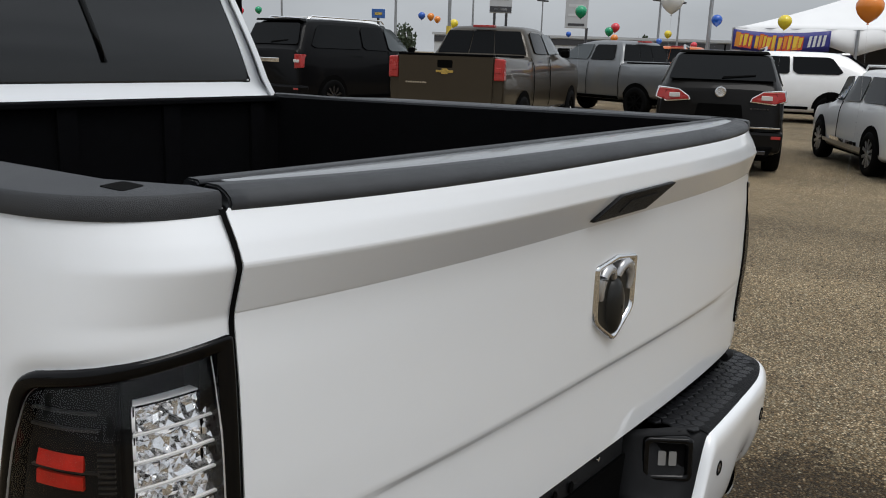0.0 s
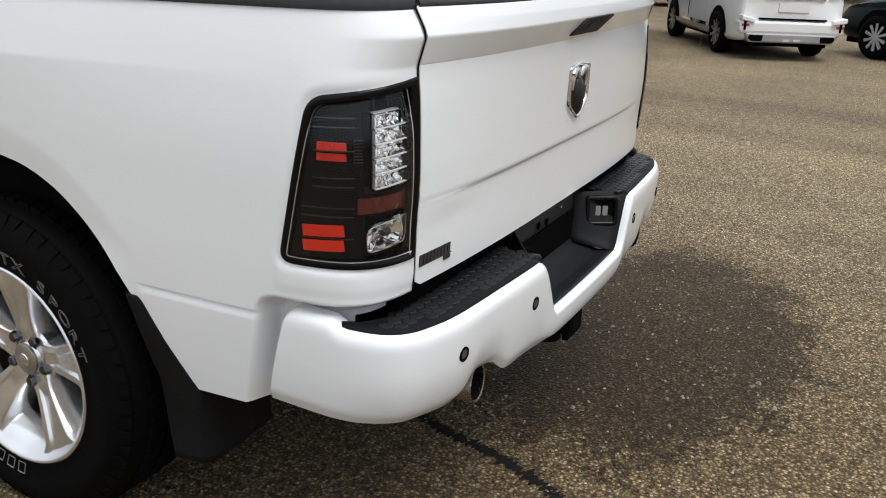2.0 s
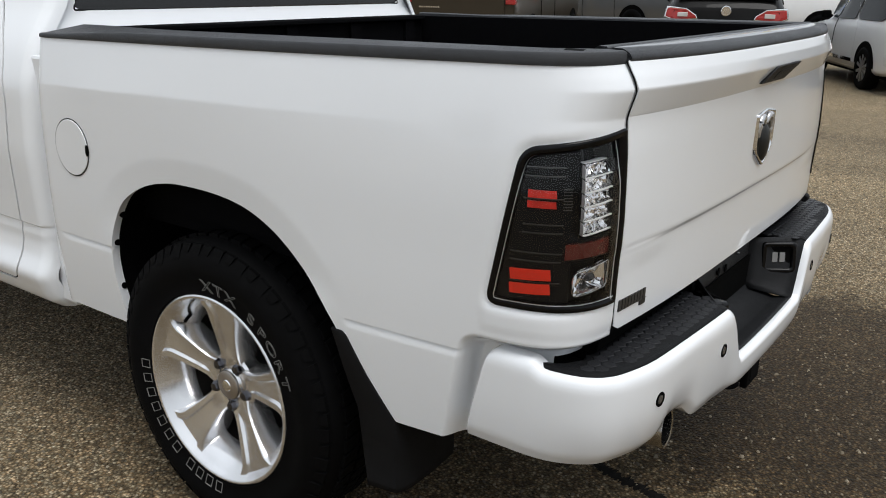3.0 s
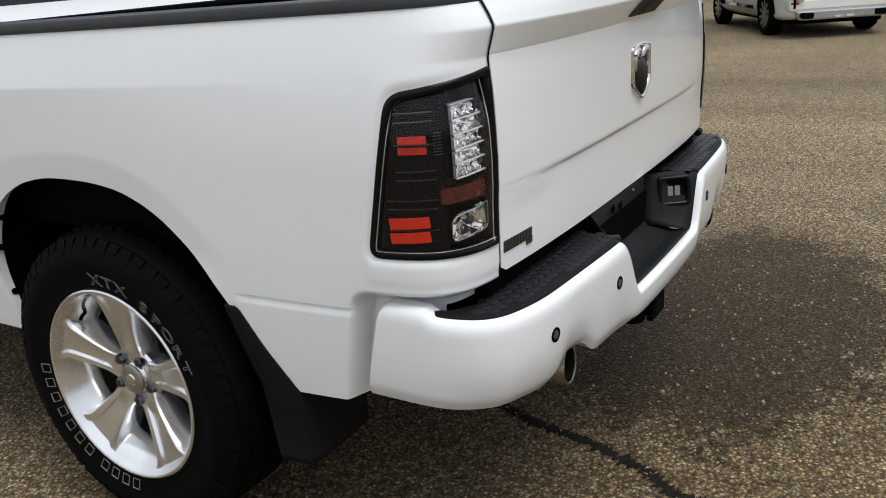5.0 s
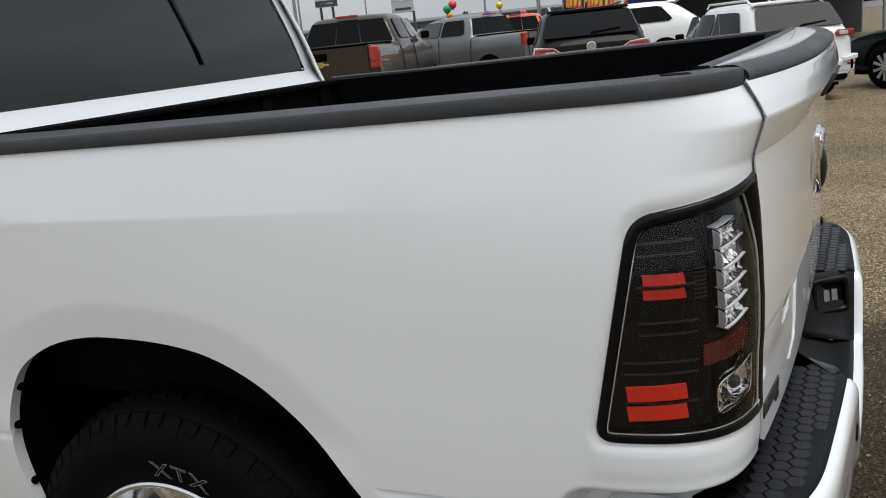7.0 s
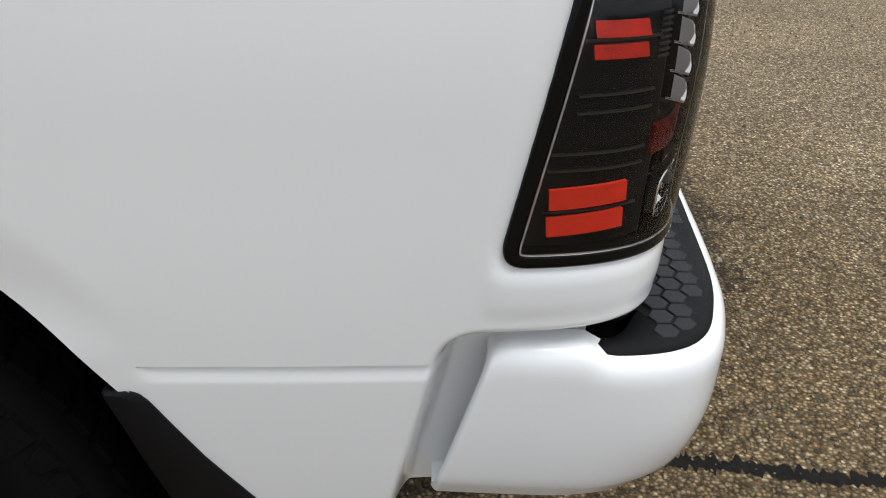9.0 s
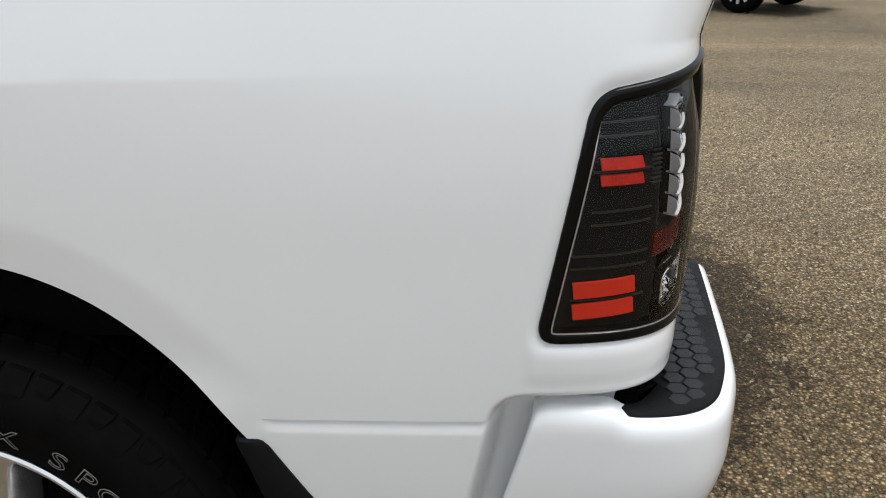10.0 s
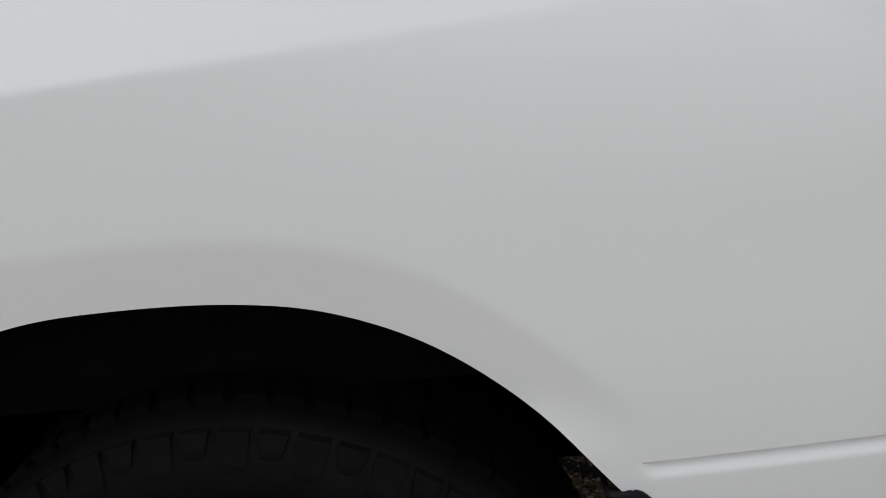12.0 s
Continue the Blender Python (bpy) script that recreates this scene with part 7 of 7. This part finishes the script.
# added rear sheet, coloured dark to give the shade under the roof
part("shade_sheet", box_bm(0.02, TW - 0.02, TD - 0.06, TD - 0.03, 0, EAVE), SIGN_DARK, tent, "rear sheet darkened for the shade inside the tent", smooth=False)
part("curtain", loft([[Vector((TW * 2 / 3 + 0.25 * t + 0.05 * math.sin(t * 20), 0.04 * math.cos(t * 18), z)) for z in (0.02, 0.8, 1.6, EAVE)] for t in np.linspace(0, 1, 16)], closed=False), TENT_WHITE, tent, solid=0.006)
# banner along the left end
BAN = Matrix.Translation((26.85, 9.25, 0)) @ pose(0, 0, 0, 0, 0, -73)
banner = thing("banner", "long sale banner in blue, red and orange on the marquee", "banner", BAN)


def ban(u, v, h):
    return Vector((u * 0.80, -0.12 - h, 1.88 + 0.62 * v - 0.10 * math.sin(math.pi * u / 3.6)))


part("cloth", sheet(lambda u, v: ban(u, v, 0), np.linspace(0, 3.6, 20), np.linspace(0, 1, 4)), BANNER_INK[0], banner, solid=0.004)
rnd = random.Random(12)
x = 0.10
for i in range(15):
    w, low, high = rnd.uniform(0.10, 0.17), rnd.uniform(0.16, 0.26), rnd.uniform(0.74, 0.88)
    if x + w < 2.66:
        part("print_bar", plate([(x - 0.02, low - 0.08), (x + 0.02, high + 0.05), (x + w + 0.05, high + 0.05), (x + w + 0.01, low - 0.08)], ban, 0.006), BANNER_INK[1 if i % 4 else 2], banner, smooth=False)
        part("print_bar", plate([(x, low), (x + 0.03, high), (x + w + 0.03, high), (x + w * 0.7, low + 0.05)], ban, 0.012), BANNER_INK[3 if i % 5 else 2], banner, smooth=False)
    x += w + rnd.uniform(0.02, 0.06) + (0.08 if i in (3, 8) else 0.0)
for i in range(4):
    x = 2.80 + i * 0.17
    part("print_bar", plate([(x, 0.26), (x + 0.05, 0.80), (x + 0.15, 0.82), (x + 0.10, 0.28)], ban, 0.012), BANNER_INK[4], banner, smooth=False)

# balloons on strings
INK = {"red": (0.62, 0.03, 0.05), "green": (0.0, 0.28, 0.12), "blue": (0.01, 0.09, 0.45), "orange": (0.75, 0.22, 0.02), "yellow": (0.75, 0.58, 0.03), "white": (0.75, 0.75, 0.74)}
INK_MAT = {k: material("balloon_" + k, v, 0.25, 0, 0.5, 0.04, 3) for k, v in INK.items()}
BALLOONS = [("red", 22.84, 28.71, 2.89), ("green", 23.4, 28.23, 2.95), ("blue", 26.66, 22.04, 2.89), ("orange", 26.89, 21.75, 2.86), ("orange", 30.21, 24.0, 2.9), ("yellow", 22.68, 17.39, 2.43),
            ("green", 17.98, 9.96, 2.56), ("green", 25.44, 12.95, 2.33), ("red", 25.53, 12.78, 2.46), ("orange", 30.89, 15.48, 2.24), ("yellow", 31.77, 13.59, 2.45), ("blue", 22.13, 8.08, 2.56),
            ("white", 9.73, 4.08, 2.24), ("yellow", 18.36, 5.17, 2.36), ("orange", 9.47, 1.63, 2.13), ("red", 35.88, 14.12, 2.11), ("blue", 39.87, 17.52, 2.33), ("blue", 42.21, 23.99, 2.67)]
for i, (ink, x, y, z) in enumerate(BALLOONS):
    b = thing("balloon", ink + " party balloon tied on a string", "balloon", Matrix.Translation((x, y, 0)), "balloons over the lot")
    r = 0.15
    prof = [(-1.28, 0.0), (-1.27, 0.10), (-1.17, 0.05), (-1.1, 0.18), (-0.85, 0.52), (-0.5, 0.82), (-0.1, 0.98), (0.25, 0.98), (0.6, 0.80), (0.85, 0.48), (0.95, 0.2), (0.97, 0.0)]
    part("skin", moved(spun([(a * r, c * r) for a, c in prof], 20), Matrix.Translation((0, 0, z)) @ pose(0, 0, 0, 0, -90, 0) @ pose(0, 0, 0, 0, (i * 37) % 9 - 4, 0)), INK_MAT[ink], b)
    sway = 0.05 * math.sin(i * 2.1)
    part("string", tube([(0, 0, z - 0.19), (sway, sway, z * 0.55), (0, 0, 0)], 0.0008, 5), STRING, b)


def lamp_post(x, y, h, arm=True, mat=GALV):
    p = thing("lamp_post", "tall galvanised lot lamp post with twin heads", "lamp post", Matrix.Translation((x, y, 0)), "lamp posts over the lot")
    part("pole", tube([(0, 0, 0), (0, 0, h)], [0.09, 0.055], 10), mat, p)
    part("base", tube([(0, 0, 0), (0, 0, 0.7)], 0.25, 12), WALL_PALE, p)
    for s in (-1, 1):
        part("lamp_head", box_bm(min(s * 0.1, s * 0.75), max(s * 0.1, s * 0.75), -0.16, 0.16, h - 0.06, h + 0.08), SIGN_DARK, p, "dark lamp head", smooth=False, bevel=0.02)
    return p


for x, y, h in ((47.4, 34.4, 5.4), (44.4, 19.6, 4.6), (30.5, 11.45, 7.5), (38.8, 43.9, 5.6), (36.6, 32.0, 7.5), (67.1, 40.9, 6.2), (60, 25, 5.5), (26, 33, 6.5)):
    lamp_post(x, y, h)

# yellow-sleeved flag post
post = thing("flag_post", "grey post with a yellow sleeve at its foot", "post", Matrix.Translation((17.3, 13.5, 0)))
part("pole", tube([(0, 0, 0), (0, 0, 7)], 0.045, 10), GALV, post)
part("sleeve", tube([(0, 0, 0), (0, 0, 2.15)], 0.075, 12), YELLOW, post, "yellow post sleeve")


def pylon(x, y, az, w, z0, z1, face, legs, label, bars):
    p = thing("pylon_sign", label, "sign", heading(x, y, az))
    part("panel", box_bm(-w / 2, w / 2, -0.12, 0.12, z0, z1), face, p, smooth=False, bevel=0.03)
    for s in legs:
        part("leg", tube([(s, 0, 0), (s, 0, z0 + 0.05)], 0.09, 8), SIGN_DARK, p)
    for zz, hh, ww, mat in bars:
        part("print_bar", box_bm(-ww / 2, ww / 2, -0.135, -0.11, zz, zz + hh), mat, p, smooth=False)
    return p


pylon(48.5, 32.9, 55, 1.5, 4.15, 6.6, SIGN_GREY, (-0.4, 0.4), "dealer pylon sign with dark lower band on twin legs", ((4.2, 0.38, 1.46, SIGN_DARK), (4.33, 0.12, 0.9, SIGN_GREY), (5.0, 0.3, 1.1, SIGN_DARK)))
pylon(51.1, 28.5, 60, 1.5, 3.3, 6.8, SIGN_GREY, (0.72,), "tall grey dealer pylon sign with several bands", tuple((3.45 + k * 0.62, 0.16, 1.1, SIGN_DARK if k == 0 else WALL_PALE) for k in range(5)))
pylon(43.4, 39.4, 48, 0.9, 3.55, 4.15, SIGN_BLUE, (0.0,), "small blue dealer sign on a post", ((3.75, 0.18, 0.5, GOLD),))

# a long low building and far trees close the lot
def far_building(x, y, az, w, h, label):
    b = thing("building", label, "building", heading(x, y, az))
    part("wall", box_bm(-w / 2, w / 2, 0, 12, 0, h), WALL_PALE, b, smooth=False)
    part("roof", box_bm(-w / 2 - 0.2, w / 2 + 0.2, -0.2, 12.2, h, h + 0.25), SIGN_GREY, b, smooth=False)
    part("fascia", box_bm(-w / 2, w / 2, -0.08, 0.0, h - 0.7, h - 0.1), SIGN_DARK, b, smooth=False)
    for k in range(int(w / 4)):
        x0 = -w / 2 + 0.8 + k * 4
        win = part("window", box_bm(x0, x0 + 2.6, -0.06, 0.0, 0.6, 2.2), CAR_GLASS, b, smooth=False)
        part("frame", box_bm(x0 + 1.26, x0 + 1.34, -0.09, -0.02, 0.6, 2.2), SIGN_GREY, win, smooth=False)


far_building(79, 40, 62, 36, 3.2, "long pale low showroom across the lot")
far_building(95, -6, 95, 50, 4.2, "pale flat-roofed workshop beyond the lot")
far_building(40, 92, 25, 44, 4.0, "pale storage building at the lot's edge")
far_building(-60, 55, -50, 46, 5.0, "pale metal-clad building behind the truck")
far_building(-40, -60, 215, 60, 5.5, "pale dealership building behind the camera")

rnd = random.Random(5)
for i in range(16):
    a = radians(rnd.uniform(25, 75) if i < 7 else rnd.uniform(190, 340))
    d = rnd.uniform(95, 140) if i < 7 else rnd.uniform(48, 75)
    x, y = d * math.sin(a), d * math.cos(a)
    h = rnd.uniform(3.0, 5.0) if i < 7 else rnd.uniform(6, 10)
    t = thing("tree", "dark bushy tree far beyond the lot", "tree", Matrix.Translation((x, y, 0)), "far trees")
    part("trunk", tube([(0, 0, 0), (0.1, 0, h * 0.5), (0, 0.1, h * 0.8)], [0.2, 0.12, 0.04], 7), BARK, t)
    for k in range(3):
        q = rnd.uniform(0, 6.28)
        part("limb", tube([(0.05, 0, h * 0.4), (math.cos(q) * h * 0.16, math.sin(q) * h * 0.16, h * 0.66)], [0.08, 0.02], 5), BARK, t)
    bm = bmesh.new()
    for k in range(260):
        u = rnd.random() ** 0.4
        th, ph = rnd.uniform(0, 6.28), math.acos(rnd.uniform(-1, 1))
        c = Vector((u * h * 0.32 * math.sin(ph) * math.cos(th), u * h * 0.32 * math.sin(ph) * math.sin(th), h * 0.62 + u * h * 0.36 * math.cos(ph)))
        s = rnd.uniform(0.10, 0.22) * h / 5
        m = Matrix.Translation(c) @ Euler((rnd.uniform(0, 6), rnd.uniform(0, 6), rnd.uniform(0, 6))).to_matrix().to_4x4()
        vs = [bm.verts.new(m @ Vector(v)) for v in ((-s, -s, 0), (s, -s, 0.2 * s), (s, s, 0), (-s, s, 0.2 * s))]
        bm.faces.new(vs)
    part("crown", bm, LEAF, t, smooth=False)

# ---- ground details: tar crack and loose chips ----
TAR = material("crack_tar", (0.012, 0.011, 0.010), 0.95, 0, 0, 0.6, 60, 0.8, 200, 0.1)
line = catmull([(0.20, 0.80), (0.06, 0.60), (-0.03, 0.41), (-0.085, 0.26), (-0.12, 0.09), (-0.20, -0.12), (-0.268, -0.22), (-0.285, -0.40), (-0.315, -0.65), (-0.30, -1.0), (-0.36, -1.6), (-0.33, -2.4)], 44)
rnd = random.Random(9)
rows = []
for i, p in enumerate(line):
    d = (line[min(i + 1, len(line) - 1)] - line[max(i - 1, 0)]).normalized()
    n = Vector((-d.y, d.x))
    w = 0.020 + 0.016 * noise.noise(Vector((i * 0.17, 0, 0))) + 0.011 * noise.noise(Vector((i * 0.53, 2, 0)))
    j = 0.024 * noise.noise(Vector((i * 0.37, 5, 0)))
    c = p + n * j
    wl, wr = (max(0.005, w + 0.013 * noise.noise(Vector((i * 0.91, q, 3)))) for q in (0.0, 7.0))
    rows.append([Vector((c.x + n.x * k * q, c.y + n.y * k * q, h)) for k, q, h in ((wl, 1.0, 0.0005), (wl, 0.5, 0.0015), (wr, -0.4, 0.0015), (wr, -1.0, 0.0005))])
tagged(part("pavement_crack", loft(rows, closed=False), TAR), "dark tar-filled crack running across the asphalt", "crack", kind="structure")

CHIP = bpy.data.materials.new("loose_chip")
CHIP.use_nodes = True
cn = CHIP.node_tree
cg, cr_ = cn.nodes.new("ShaderNodeNewGeometry"), cn.nodes.new("ShaderNodeValToRGB")
cr_.color_ramp.elements[0].color, cr_.color_ramp.elements[1].color = (0.05, 0.040, 0.028, 1), (0.34, 0.29, 0.21, 1)
mid_e = cr_.color_ramp.elements.new(0.7)
mid_e.color = (0.17, 0.14, 0.095, 1)
cn.links.new(cg.outputs["Random Per Island"], cr_.inputs[0])
cn.links.new(cr_.outputs[0], cn.nodes["Principled BSDF"].inputs["Base Color"])
cn.nodes["Principled BSDF"].inputs["Roughness"].default_value = 0.8
verts, faces = [], []
rng = np.random.default_rng(4)
for k in range(26000):
    x, y = rng.uniform(-2.6, 5.5), rng.uniform(-2.6, 3.2)
    s = rng.uniform(0.0025, 0.0065) * (1 if rng.random() < 0.93 else 1.7)
    a = rng.uniform(0, 6.28)
    sx, sy, h = s * rng.uniform(0.7, 1.3), s * rng.uniform(0.7, 1.2), s * rng.uniform(0.5, 0.95)
    ca, sa = math.cos(a), math.sin(a)
    base = len(verts)
    for qx, qy in ((-1, -0.6), (0.4, -1), (1, 0.3), (-0.2, 1)):
        verts.append((x + ca * qx * sx - sa * qy * sy, y + sa * qx * sx + ca * qy * sy, -0.001))
    for qx, qy in ((-0.5, -0.4), (0.5, -0.3), (0.1, 0.55)):
        verts.append((x + ca * qx * sx - sa * qy * sy, y + sa * qx * sx + ca * qy * sy, h))
    b = base
    faces += [(b, b + 1, b + 5, b + 4), (b + 1, b + 2, b + 5), (b + 2, b + 3, b + 6, b + 5), (b + 3, b, b + 4, b + 6), (b + 4, b + 5, b + 6)]
me = bpy.data.meshes.new("gravel")
me.from_pydata(verts, [], faces)
me.materials.append(CHIP)
tagged(new("gravel", me), "loose tan and grey stone chips on asphalt", "gravel", kind="stuff")
